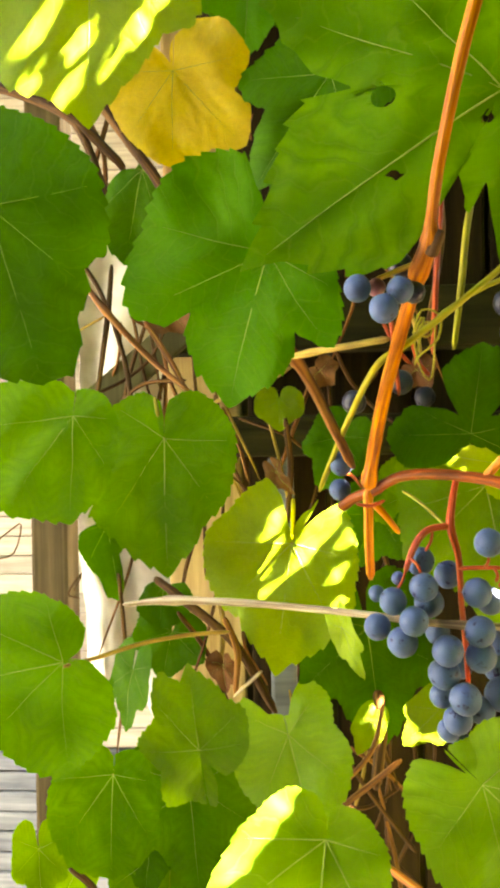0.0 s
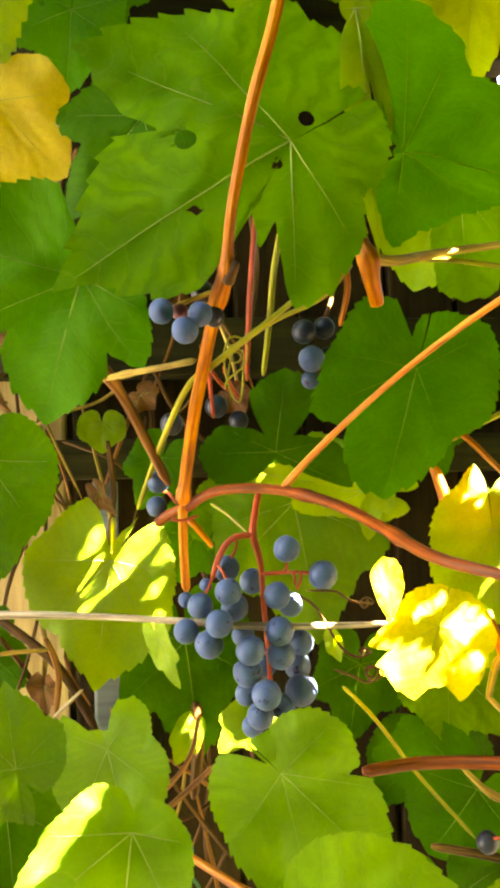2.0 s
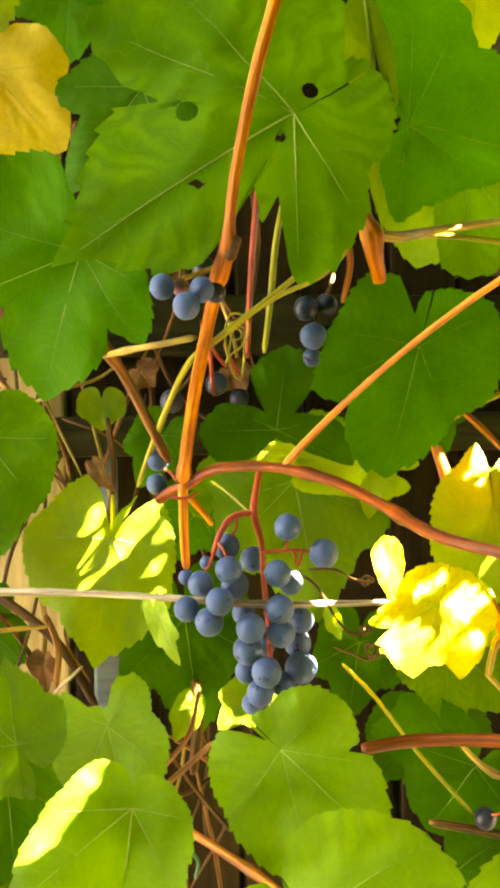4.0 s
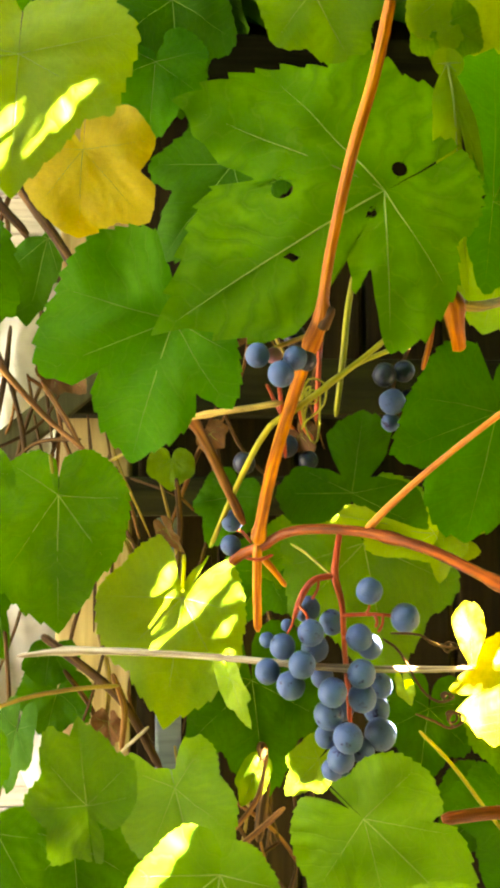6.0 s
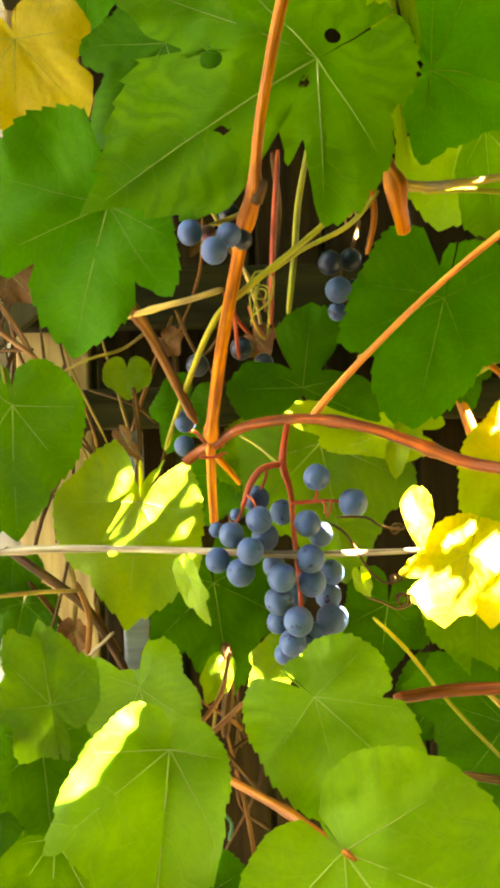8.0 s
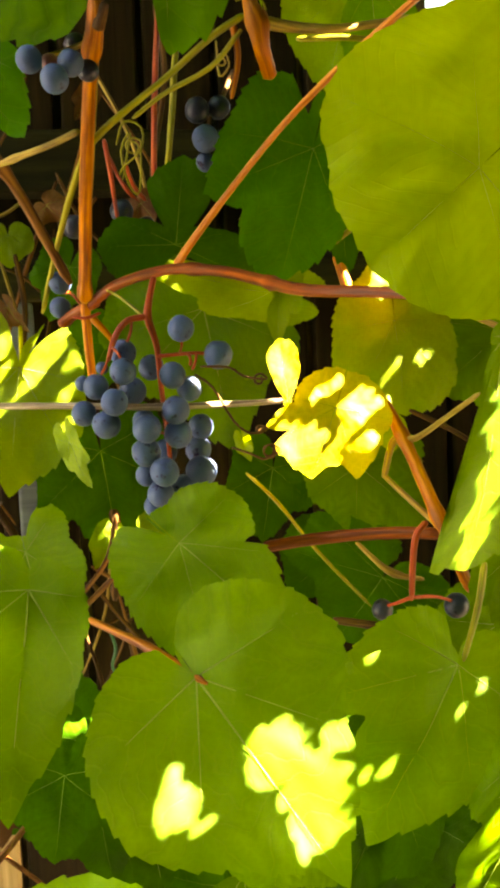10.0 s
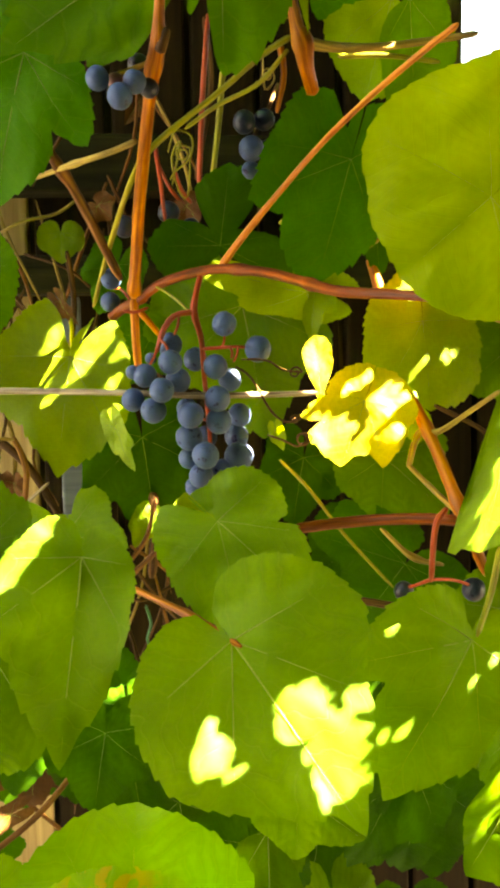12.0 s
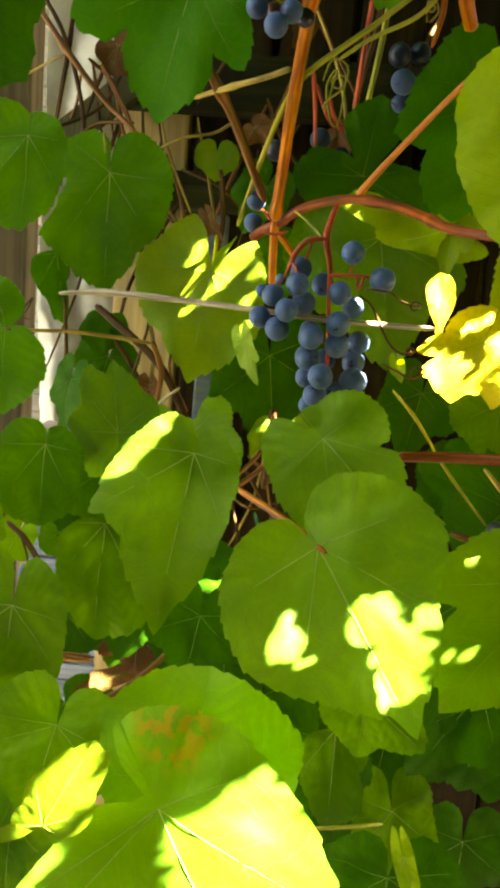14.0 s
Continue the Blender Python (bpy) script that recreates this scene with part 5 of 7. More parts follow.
vine_leaf(front_shoot, (-0.0385, 0.3700, 1.2485), (-0.0464, 0.3700, 1.1724), 0.0582, 0, LIGHT, lobed=0.1, back=0.8, seed=183)
vine_leaf(front_shoot, (-0.0602, 0.3600, 1.2039), (-0.0706, 0.3500, 1.1191), 0.0930, 0, GREEN, lobed=0.1, back=0.8, fold=0.06, seed=184)
vine_leaf(front_shoot, (-0.0586, 0.3450, 1.1438), (-0.0674, 0.3400, 1.0834), 0.0864, 0, LIGHT, seed=185)
vine_leaf(front_shoot, (-0.0266, 0.3400, 1.1412), (-0.0286, 0.3350, 1.0862), 0.0659, 0, LIGHT, seed=186)
vine_leaf(front_shoot, (-0.0676, 0.4300, 1.0479), (-0.0765, 0.4300, 0.9665), 0.1132, 0, LIGHT, seed=187)
vine_leaf(front_shoot, (-0.0158, 0.3350, 1.1860), (-0.0321, 0.3300, 1.1381), 0.0663, 0, LIGHT, lobed=0.15, back=0.8, seed=188)
vine_leaf(front_shoot, (0.2493, 0.3300, 1.2611), (0.2224, 0.3400, 1.1820), 0.1093, 0, GREEN, label="green leaf with a sunlit streak", bite=0.014, lobes=((-86, 0.07), (-72, 0.11), (-37, 0.56), (-22, 0.97), (-10, 1), (0, 1), (9, 0.78), (21, 0.6), (29, 0.18), (30, 0.37), (44, 0.07), (159, 0.07)), seed=189)
vine_leaf(front_shoot, (-0.0989, 0.4000, 1.2342), (-0.0954, 0.4000, 1.1809), 0.0440, 0, LIGHT, seed=190)
tube("twig", [(-0.0325, 0.3700, 1.2349, 0.0016), (-0.0332, 0.3700, 1.2220, 0.0022), (-0.0354, 0.3700, 1.1989, 0.0024), (-0.0362, 0.3700, 1.1688, 0.0024)], OLD, front_shoot, rough=0.12, nodes=(0.4,), seed=191)
tube("twig", [(-0.0431, 0.3720, 1.2135, 0.0022), (-0.0396, 0.3850, 1.2120, 0.0026), (-0.0406, 0.4500, 1.1813, 0.0018), (-0.0360, 0.5600, 1.1286, 0.0018)], TWIG, front_shoot, rough=0.12, nodes=(0.1,), seed=310)

# ---- grape bunches ----

big_bunch = thing("grape_bunch", (0.1151, 0.5000, 1.4771), "large bunch of blue-black grapes with pale bloom", "grapes", "grape bunches on the vine")
tube("stalk", [(0.1157, 0.5000, 1.4777, 0.0017), (0.1120, 0.4920, 1.4648, 0.0019), (0.1106, 0.4880, 1.4542, 0.0022), (0.1146, 0.4900, 1.4387, 0.0017), (0.1161, 0.4930, 1.4154, 0.0015), (0.1181, 0.4950, 1.3935, 0.0014), (0.1191, 0.4950, 1.3720, 0.0012)], RED, big_bunch, seed=192)
tube("stalk", [(0.1106, 0.4880, 1.4552, 0.0018), (0.0992, 0.4880, 1.4529, 0.0018), (0.0924, 0.4880, 1.4445, 0.0018), (0.0880, 0.4900, 1.4317, 0.0013)], RED, big_bunch, seed=193)
tube("stalk", [(0.1142, 0.4900, 1.4335, 0.0012), (0.1265, 0.4870, 1.4342, 0.0011), (0.1352, 0.4830, 1.4344, 0.0010), (0.1427, 0.4820, 1.4334, 0.0010)], RED, big_bunch, seed=194)
tube("stalk", [(0.1084, 0.4880, 1.4552, 0.0008), (0.0969, 0.5000, 1.4664, 0.0008), (0.0895, 0.5100, 1.4716, 0.0008)], LIME, big_bunch, seed=195)
tube("stalk", [(0.1262, 0.4840, 1.4345, 0.0008), (0.1273, 0.4800, 1.4386, 0.0008), (0.1270, 0.4800, 1.4424, 0.0009)], RED, big_bunch, sides=6, seed=196)
tube("stalk", [(0.1306, 0.4830, 1.4345, 0.0008), (0.1318, 0.4815, 1.4313, 0.0008), (0.1316, 0.4840, 1.4277, 0.0009)], RED, big_bunch, sides=6, seed=197)
tube("stalk", [(0.1143, 0.4900, 1.4219, 0.0008), (0.1179, 0.4855, 1.4227, 0.0008), (0.1200, 0.4850, 1.4230, 0.0009)], RED, big_bunch, sides=6, seed=198)
tube("stalk", [(0.1159, 0.4920, 1.4063, 0.0008), (0.1193, 0.4865, 1.4056, 0.0008), (0.1213, 0.4850, 1.4043, 0.0009)], RED, big_bunch, sides=6, seed=199)
tube("stalk", [(0.0905, 0.4880, 1.4394, 0.0008), (0.0936, 0.4840, 1.4359, 0.0008), (0.0951, 0.4840, 1.4321, 0.0009)], RED, big_bunch, sides=6, seed=200)
tube("stalk", [(0.0886, 0.4890, 1.4348, 0.0008), (0.0862, 0.4855, 1.4284, 0.0008), (0.0820, 0.4860, 1.4217, 0.0009)], RED, big_bunch, sides=6, seed=201)
tube("stalk", [(0.1181, 0.4950, 1.3904, 0.0008), (0.1150, 0.4880, 1.3919, 0.0008), (0.1104, 0.4850, 1.3926, 0.0009)], RED, big_bunch, sides=6, seed=202)
tube("stalk", [(0.1191, 0.4950, 1.3751, 0.0008), (0.1184, 0.4880, 1.3744, 0.0008), (0.1162, 0.4850, 1.3729, 0.0009)], RED, big_bunch, sides=6, seed=203)
tube("stalk", [(0.1351, 0.4820, 1.4345, 0.0008), (0.1344, 0.4800, 1.4302, 0.0008), (0.1325, 0.4820, 1.4255, 0.0009)], RED, big_bunch, sides=6, seed=204)
tube("stalk", [(0.1017, 0.4880, 1.4529, 0.0008), (0.1010, 0.4890, 1.4475, 0.0008), (0.0988, 0.4940, 1.4418, 0.0009)], RED, big_bunch, sides=6, seed=205)
ball("grape", (0.1272, 0.4780, 1.4476), 0.0070, GRAPE, big_bunch, 1.04, 206)
ball("grape", (0.1467, 0.4800, 1.4329), 0.0077, GRAPE, big_bunch, 1.04, 207)
ball("grape", (0.0964, 0.4970, 1.4363), 0.0072, GRAPE, big_bunch, 1.04, 208)
ball("grape", (0.0956, 0.4780, 1.4262), 0.0070, GRAPE, big_bunch, 1.04, 209)
ball("grape", (0.0810, 0.4820, 1.4187), 0.0067, GRAPE, big_bunch, 1.04, 210)
ball("grape", (0.0902, 0.4740, 1.4104), 0.0071, GRAPE, big_bunch, 1.04, 211)
ball("grape", (0.1005, 0.4970, 1.4152), 0.0075, GRAPE, big_bunch, 1.04, 212)
ball("grape", (0.0739, 0.4940, 1.4206), 0.0041, GRAPE, big_bunch, 1.04, 213)
ball("grape", (0.0847, 0.4920, 1.4285), 0.0034, GRAPE, big_bunch, 1.04, 214)
ball("grape", (0.0737, 0.4900, 1.4045), 0.0067, GRAPE, big_bunch, 1.04, 215)
ball("grape", (0.0853, 0.4820, 1.3986), 0.0075, GRAPE, big_bunch, 1.04, 216)
ball("grape", (0.1119, 0.5080, 1.4277), 0.0071, GRAPE, big_bunch, 1.04, 217)
ball("grape", (0.1216, 0.4800, 1.4230), 0.0071, GRAPE, big_bunch, 1.04, 218)
ball("grape", (0.1323, 0.5030, 1.4148), 0.0070, GRAPE, big_bunch, 1.04, 219)
ball("grape", (0.1223, 0.4780, 1.4045), 0.0075, GRAPE, big_bunch, 1.04, 220)
ball("grape", (0.1380, 0.5050, 1.3930), 0.0071, GRAPE, big_bunch, 1.04, 221)
ball("grape", (0.1064, 0.4760, 1.3956), 0.0076, GRAPE, big_bunch, 1.04, 222)
ball("grape", (0.1232, 0.4820, 1.3913), 0.0076, GRAPE, big_bunch, 1.04, 223)
ball("grape", (0.1058, 0.4860, 1.3820), 0.0079, GRAPE, big_bunch, 1.04, 224)
ball("grape", (0.1360, 0.5060, 1.3799), 0.0074, GRAPE, big_bunch, 1.04, 225)
ball("grape", (0.1146, 0.4780, 1.3717), 0.0078, GRAPE, big_bunch, 1.04, 226)
ball("grape", (0.1057, 0.4950, 1.3685), 0.0062, GRAPE, big_bunch, 1.04, 227)
ball("grape", (0.1363, 0.4980, 1.3683), 0.0088, GRAPE, big_bunch, 1.04, 228)
ball("grape", (0.1124, 0.4880, 1.3585), 0.0073, GRAPE, big_bunch, 1.04, 229)
ball("grape", (0.1257, 0.4970, 1.3603), 0.0069, GRAPE, big_bunch, 1.04, 230)
ball("grape", (0.1089, 0.4950, 1.3510), 0.0059, GRAPE, big_bunch, 1.04, 231)
ball("grape", (0.1158, 0.4970, 1.3441), 0.0050, GRAPE, big_bunch, 1.04, 232)
ball("grape", (0.1061, 0.5080, 1.3978), 0.0064, GRAPE, big_bunch, 1.04, 233)
ball("grape", (0.1174, 0.5120, 1.3793), 0.0071, GRAPE, big_bunch, 1.04, 234)

top_bunch = thing("grape_bunch", (0.0828, 0.4500, 1.5768), "few blue and reddish grapes beside the cane", "grapes", "grape bunches on the vine")
ball("grape", (0.0627, 0.4100, 1.5605), 0.0056, GRAPE, top_bunch, 1.04, 235)
ball("grape", (0.0730, 0.4060, 1.5513), 0.0060, GRAPE, top_bunch, 1.04, 236)
ball("grape", (0.0800, 0.4100, 1.5593), 0.0056, GRAPE, top_bunch, 1.04, 237)
ball("grape", (0.0710, 0.4180, 1.5620), 0.0039, UNRIPE, top_bunch, 1.04, 238)
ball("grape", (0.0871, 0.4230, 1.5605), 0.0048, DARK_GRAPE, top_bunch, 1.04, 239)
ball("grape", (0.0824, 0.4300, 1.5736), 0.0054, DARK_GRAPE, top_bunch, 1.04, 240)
tube("stalk", [(0.0892, 0.4200, 1.5726, 0.0012), (0.0809, 0.4230, 1.5700, 0.0012), (0.0711, 0.4200, 1.5658, 0.0010)], STRAW, top_bunch, seed=241)

right_bunch = thing("grape_bunch", (0.1563, 0.5200, 1.5834), "dark grapes hanging in the shade", "grapes", "grape bunches on the vine")
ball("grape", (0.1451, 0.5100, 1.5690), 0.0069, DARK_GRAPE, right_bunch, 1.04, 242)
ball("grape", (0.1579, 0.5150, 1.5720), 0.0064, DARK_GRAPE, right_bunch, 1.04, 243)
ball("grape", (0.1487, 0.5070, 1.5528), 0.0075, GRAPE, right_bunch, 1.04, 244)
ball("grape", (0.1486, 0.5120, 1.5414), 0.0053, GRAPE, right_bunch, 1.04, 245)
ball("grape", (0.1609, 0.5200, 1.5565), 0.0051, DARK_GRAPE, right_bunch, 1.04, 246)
tube("stalk", [(0.1725, 0.5500, 1.6042, 0.0014), (0.1632, 0.5300, 1.5838, 0.0012), (0.1521, 0.5170, 1.5627, 0.0010), (0.1580, 0.5150, 1.5397, 0.0008)], OLD, right_bunch, seed=247)

left_pair = thing("grape_bunch", (0.0682, 0.5950, 1.4830), "two small blue grapes beside the cane", "grapes", "grape bunches on the vine")
ball("grape", (0.0601, 0.5900, 1.4845), 0.0072, GRAPE, left_pair, 1.04, 248)
ball("grape", (0.0592, 0.5900, 1.4685), 0.0067, GRAPE, left_pair, 1.04, 249)
tube("stalk", [(0.0726, 0.5850, 1.4699, 0.0010), (0.0667, 0.5920, 1.4773, 0.0010), (0.0607, 0.5950, 1.4782, 0.0008)], RED, left_pair, seed=250)

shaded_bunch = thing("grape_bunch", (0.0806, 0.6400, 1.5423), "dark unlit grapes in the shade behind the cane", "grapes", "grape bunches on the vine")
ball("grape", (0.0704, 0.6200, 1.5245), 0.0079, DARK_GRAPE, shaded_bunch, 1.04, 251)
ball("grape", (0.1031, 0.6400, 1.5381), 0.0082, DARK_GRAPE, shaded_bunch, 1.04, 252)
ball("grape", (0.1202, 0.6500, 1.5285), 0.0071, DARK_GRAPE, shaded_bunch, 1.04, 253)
tube("stalk", [(0.0863, 0.6200, 1.5442, 0.0012), (0.0784, 0.6250, 1.5348, 0.0010), (0.0708, 0.6220, 1.5294, 0.0010)], OLD, shaded_bunch, seed=254)

low_bunch = thing("grape_bunch", (0.2607, 0.5000, 1.2893), "two dark green-black grapes on a red stalk", "grapes", "grape bunches on the vine")
ball("grape", (0.2406, 0.5000, 1.2782), 0.0062, DARK_GRAPE, low_bunch, 1.04, 255)
ball("grape", (0.2871, 0.5000, 1.2766), 0.0075, DARK_GRAPE, low_bunch, 1.04, 256)
tube("stalk", [(0.2497, 0.4750, 1.2917, 0.0012), (0.2455, 0.4900, 1.2845, 0.0010), (0.2414, 0.4980, 1.2808, 0.0010)], RED, low_bunch, seed=257)
tube("stalk", [(0.2497, 0.4750, 1.2917, 0.0012), (0.2693, 0.4900, 1.2864, 0.0010), (0.2852, 0.4980, 1.2797, 0.0010)], RED, low_bunch, seed=258)

far_bunch = thing("grape_bunch", (-0.1122, 0.6400, 1.1738), "single dark blue grapes low behind the leaves", "grapes", "grape bunches on the vine")
ball("grape", (-0.1095, 0.6300, 1.1682), 0.0089, GRAPE, far_bunch, 1.04, 259)
ball("grape", (-0.1069, 0.6300, 1.1548), 0.0080, GRAPE, far_bunch, 1.04, 260)
ball("grape", (-0.1420, 0.6300, 1.1583), 0.0085, GRAPE, far_bunch, 1.04, 261)
tube("stalk", [(-0.1174, 0.6300, 1.2015, 0.0010), (-0.1124, 0.6320, 1.1839, 0.0010), (-0.1097, 0.6300, 1.1722, 0.0010)], OLD, far_bunch, seed=262)

# ---- tendrils ----
tendril(right_shoot, [(0.100, 0.540, 1.558, 0.0007), (0.105, 0.540, 1.571, 0.0007), (0.115, 0.540, 1.568, 0.0007), (0.114, 0.540, 1.555, 0.0007), (0.104, 0.540, 1.546, 0.0007), (0.101, 0.540, 1.541, 0.0007)], LIME)
tendril(right_shoot, [(0.103, 0.560, 1.542, 0.0007), (0.109, 0.560, 1.570, 0.0007), (0.103, 0.560, 1.559, 0.0007), (0.107, 0.560, 1.539, 0.0007), (0.113, 0.560, 1.535, 0.0007)], LIME, ((0.1104, 0.5600, 1.5629), 0.0049, 1.5))
tendril(right_shoot, [(0.163, 0.550, 1.621, 0.0007), (0.164, 0.550, 1.601, 0.0007), (0.170, 0.550, 1.606, 0.0007)], STRAW, ((0.1662, 0.5500, 1.6108), 0.0035, 1.5))
tendril(right_shoot, [(0.174, 0.540, 1.640, 0.0007), (0.186, 0.540, 1.644, 0.0007), (0.192, 0.540, 1.636, 0.0007), (0.184, 0.540, 1.634, 0.0007)], LIME)
tendril(big_bunch, [(0.133, 0.475, 1.423, 0.0007), (0.142, 0.475, 1.416, 0.0007), (0.153, 0.475, 1.397, 0.0007), (0.162, 0.475, 1.390, 0.0007)], OLD, ((0.1677, 0.4750, 1.3916), 0.0024, 2.0))
tendril(big_bunch, [(0.135, 0.465, 1.427, 0.0007), (0.150, 0.465, 1.426, 0.0007), (0.158, 0.465, 1.421, 0.0007)], OLD, ((0.1663, 0.4650, 1.4190), 0.0032, 1.2))
tendril(front_shoot, [(-0.043, 0.360, 1.190, 0.0007), (-0.052, 0.360, 1.193, 0.0007), (-0.056, 0.360, 1.196, 0.0007)], STRAW, ((-0.0562, 0.3600, 1.1971), 0.0040, 1.6))
tendril(left_shoot, [(-0.232, 0.750, 1.415, 0.0007), (-0.212, 0.750, 1.430, 0.0007), (-0.202, 0.750, 1.435, 0.0007), (-0.209, 0.750, 1.411, 0.0007), (-0.227, 0.750, 1.406, 0.0007)], OLD)
tendril(left_shoot, [(-0.155, 0.740, 1.381, 0.0007), (-0.148, 0.740, 1.396, 0.0007), (-0.160, 0.740, 1.379, 0.0007), (-0.150, 0.740, 1.375, 0.0007)], OLD)
tendril(right_shoot, [(0.1517, 0.4820, 1.3824, 0.0007), (0.1619, 0.4800, 1.3785, 0.0007), (0.1696, 0.4800, 1.3751, 0.0007)], OLD, ((0.1737, 0.4800, 1.3788), 0.0042, 2.6))

# ---- openings cut in the unseen canopy where sun patches fall ----
sunlit(0.050, 0.625, 1.446, 0.0069)
sunlit(0.056, 0.626, 1.453, 0.0041)
sunlit(0.043, 0.625, 1.438, 0.0029)
sunlit(0.035, 0.624, 1.423, 0.0021)
sunlit(0.013, 0.626, 1.440, 0.0009)
sunlit(0.009, 0.626, 1.433, 0.0021)
sunlit(0.013, 0.625, 1.425, 0.0017)
sunlit(0.009, 0.624, 1.415, 0.0017)
sunlit(0.014, 0.624, 1.403, 0.0009)
sunlit(0.066, 0.624, 1.436, 0.0021)
sunlit(0.069, 0.624, 1.428, 0.0009)
sunlit(0.056, 0.623, 1.409, 0.0021)
sunlit(0.062, 0.622, 1.396, 0.0017)
sunlit(0.014, 0.626, 1.447, 0.0005)
sunlit(0.189, 0.493, 1.376, 0.0068)
sunlit(0.182, 0.494, 1.383, 0.0038)
sunlit(0.198, 0.491, 1.368, 0.0029)
sunlit(0.227, 0.497, 1.401, 0.0046)
sunlit(0.224, 0.495, 1.392, 0.0029)
sunlit(0.232, 0.498, 1.410, 0.0009)
sunlit(0.214, 0.492, 1.375, 0.0029)
sunlit(0.226, 0.492, 1.375, 0.0036)
sunlit(0.238, 0.496, 1.400, 0.0016)
sunlit(0.187, 0.495, 1.388, 0.0015)
sunlit(0.206, 0.494, 1.384, 0.0015)
sunlit(0.205, 0.499, 1.408, 0.0015)
sunlit(0.215, 0.500, 1.414, 0.0009)
sunlit(0.184, 0.486, 1.434, 0.0040)
sunlit(0.186, 0.488, 1.422, 0.0040)
sunlit(0.187, 0.489, 1.410, 0.0018)
sunlit(0.019, 0.427, 1.336, 0.0044)
sunlit(0.012, 0.425, 1.327, 0.0048)
sunlit(0.005, 0.422, 1.319, 0.0045)
sunlit(-0.001, 0.420, 1.311, 0.0028)
sunlit(0.023, 0.430, 1.342, 0.0022)
sunlit(0.102, 0.379, 1.234, 0.0060)
sunlit(0.102, 0.381, 1.239, 0.0038)
sunlit(0.099, 0.378, 1.230, 0.0033)
sunlit(0.103, 0.382, 1.243, 0.0023)
sunlit(0.106, 0.377, 1.231, 0.0015)
sunlit(0.103, 0.377, 1.228, 0.0012)
sunlit(0.106, 0.379, 1.236, 0.0008)
sunlit(0.103, 0.384, 1.246, 0.0006)
sunlit(0.108, 0.378, 1.233, 0.0005)
sunlit(0.096, 0.379, 1.233, 0.0005)
sunlit(0.095, 0.378, 1.229, 0.0005)
sunlit(0.098, 0.380, 1.236, 0.0005)
sunlit(0.105, 0.381, 1.241, 0.0005)
sunlit(0.100, 0.382, 1.241, 0.0005)
sunlit(0.107, 0.380, 1.238, 0.0005)
sunlit(0.109, 0.377, 1.232, 0.0005)
sunlit(0.102, 0.376, 1.226, 0.0005)
sunlit(0.095, 0.379, 1.232, 0.0005)
sunlit(0.103, 0.385, 1.249, 0.0005)
sunlit(0.096, 0.380, 1.235, 0.0005)
sunlit(0.098, 0.381, 1.239, 0.0005)
sunlit(0.096, 0.377, 1.228, 0.0005)
sunlit(0.106, 0.376, 1.228, 0.0005)
sunlit(0.106, 0.382, 1.244, 0.0005)
sunlit(0.098, 0.382, 1.240, 0.0005)
sunlit(0.151, 0.383, 1.256, 0.0070)
sunlit(0.152, 0.381, 1.251, 0.0044)
sunlit(0.156, 0.381, 1.251, 0.0030)
sunlit(0.145, 0.385, 1.258, 0.0026)
sunlit(0.161, 0.380, 1.249, 0.0024)
sunlit(0.156, 0.384, 1.260, 0.0018)
sunlit(0.153, 0.385, 1.262, 0.0015)
sunlit(0.164, 0.379, 1.248, 0.0011)
sunlit(0.167, 0.379, 1.247, 0.0010)
sunlit(0.147, 0.382, 1.251, 0.0008)
sunlit(0.157, 0.382, 1.255, 0.0007)
sunlit(0.150, 0.386, 1.262, 0.0006)
sunlit(0.147, 0.385, 1.261, 0.0006)
sunlit(0.157, 0.383, 1.257, 0.0005)
sunlit(0.145, 0.383, 1.254, 0.0005)
sunlit(0.170, 0.378, 1.247, 0.0005)
sunlit(0.143, 0.384, 1.255, 0.0005)
sunlit(0.156, 0.385, 1.263, 0.0005)
sunlit(0.142, 0.385, 1.260, 0.0005)
sunlit(0.142, 0.384, 1.257, 0.0005)
sunlit(0.150, 0.380, 1.247, 0.0005)
sunlit(0.164, 0.380, 1.250, 0.0005)
sunlit(0.153, 0.380, 1.247, 0.0005)
sunlit(0.156, 0.379, 1.247, 0.0005)
sunlit(0.159, 0.379, 1.247, 0.0005)
sunlit(0.141, 0.385, 1.258, 0.0005)
sunlit(0.171, 0.378, 1.246, 0.0005)
sunlit(0.173, 0.377, 1.246, 0.0005)
sunlit(0.174, 0.377, 1.246, 0.0005)
sunlit(0.176, 0.377, 1.245, 0.0005)
sunlit(0.177, 0.377, 1.245, 0.0005)
sunlit(0.179, 0.377, 1.245, 0.0005)
sunlit(0.173, 0.378, 1.247, 0.0005)
sunlit(0.144, 0.386, 1.261, 0.0005)
sunlit(0.180, 0.377, 1.245, 0.0005)
sunlit(0.174, 0.378, 1.247, 0.0005)
sunlit(0.163, 0.381, 1.252, 0.0005)
sunlit(0.181, 0.373, 1.237, 0.0005)
sunlit(0.178, 0.374, 1.237, 0.0005)
sunlit(0.175, 0.374, 1.238, 0.0005)
sunlit(0.170, 0.375, 1.238, 0.0005)
sunlit(0.167, 0.375, 1.238, 0.0005)
sunlit(0.164, 0.375, 1.238, 0.0005)
sunlit(0.161, 0.376, 1.238, 0.0005)
sunlit(0.157, 0.376, 1.239, 0.0005)
sunlit(0.171, 0.370, 1.225, 0.0048)
sunlit(0.175, 0.370, 1.226, 0.0032)
sunlit(0.166, 0.371, 1.227, 0.0019)
sunlit(0.169, 0.368, 1.222, 0.0013)
sunlit(0.180, 0.370, 1.227, 0.0005)
sunlit(0.166, 0.370, 1.224, 0.0005)
sunlit(0.178, 0.368, 1.224, 0.0005)
sunlit(0.179, 0.369, 1.225, 0.0005)
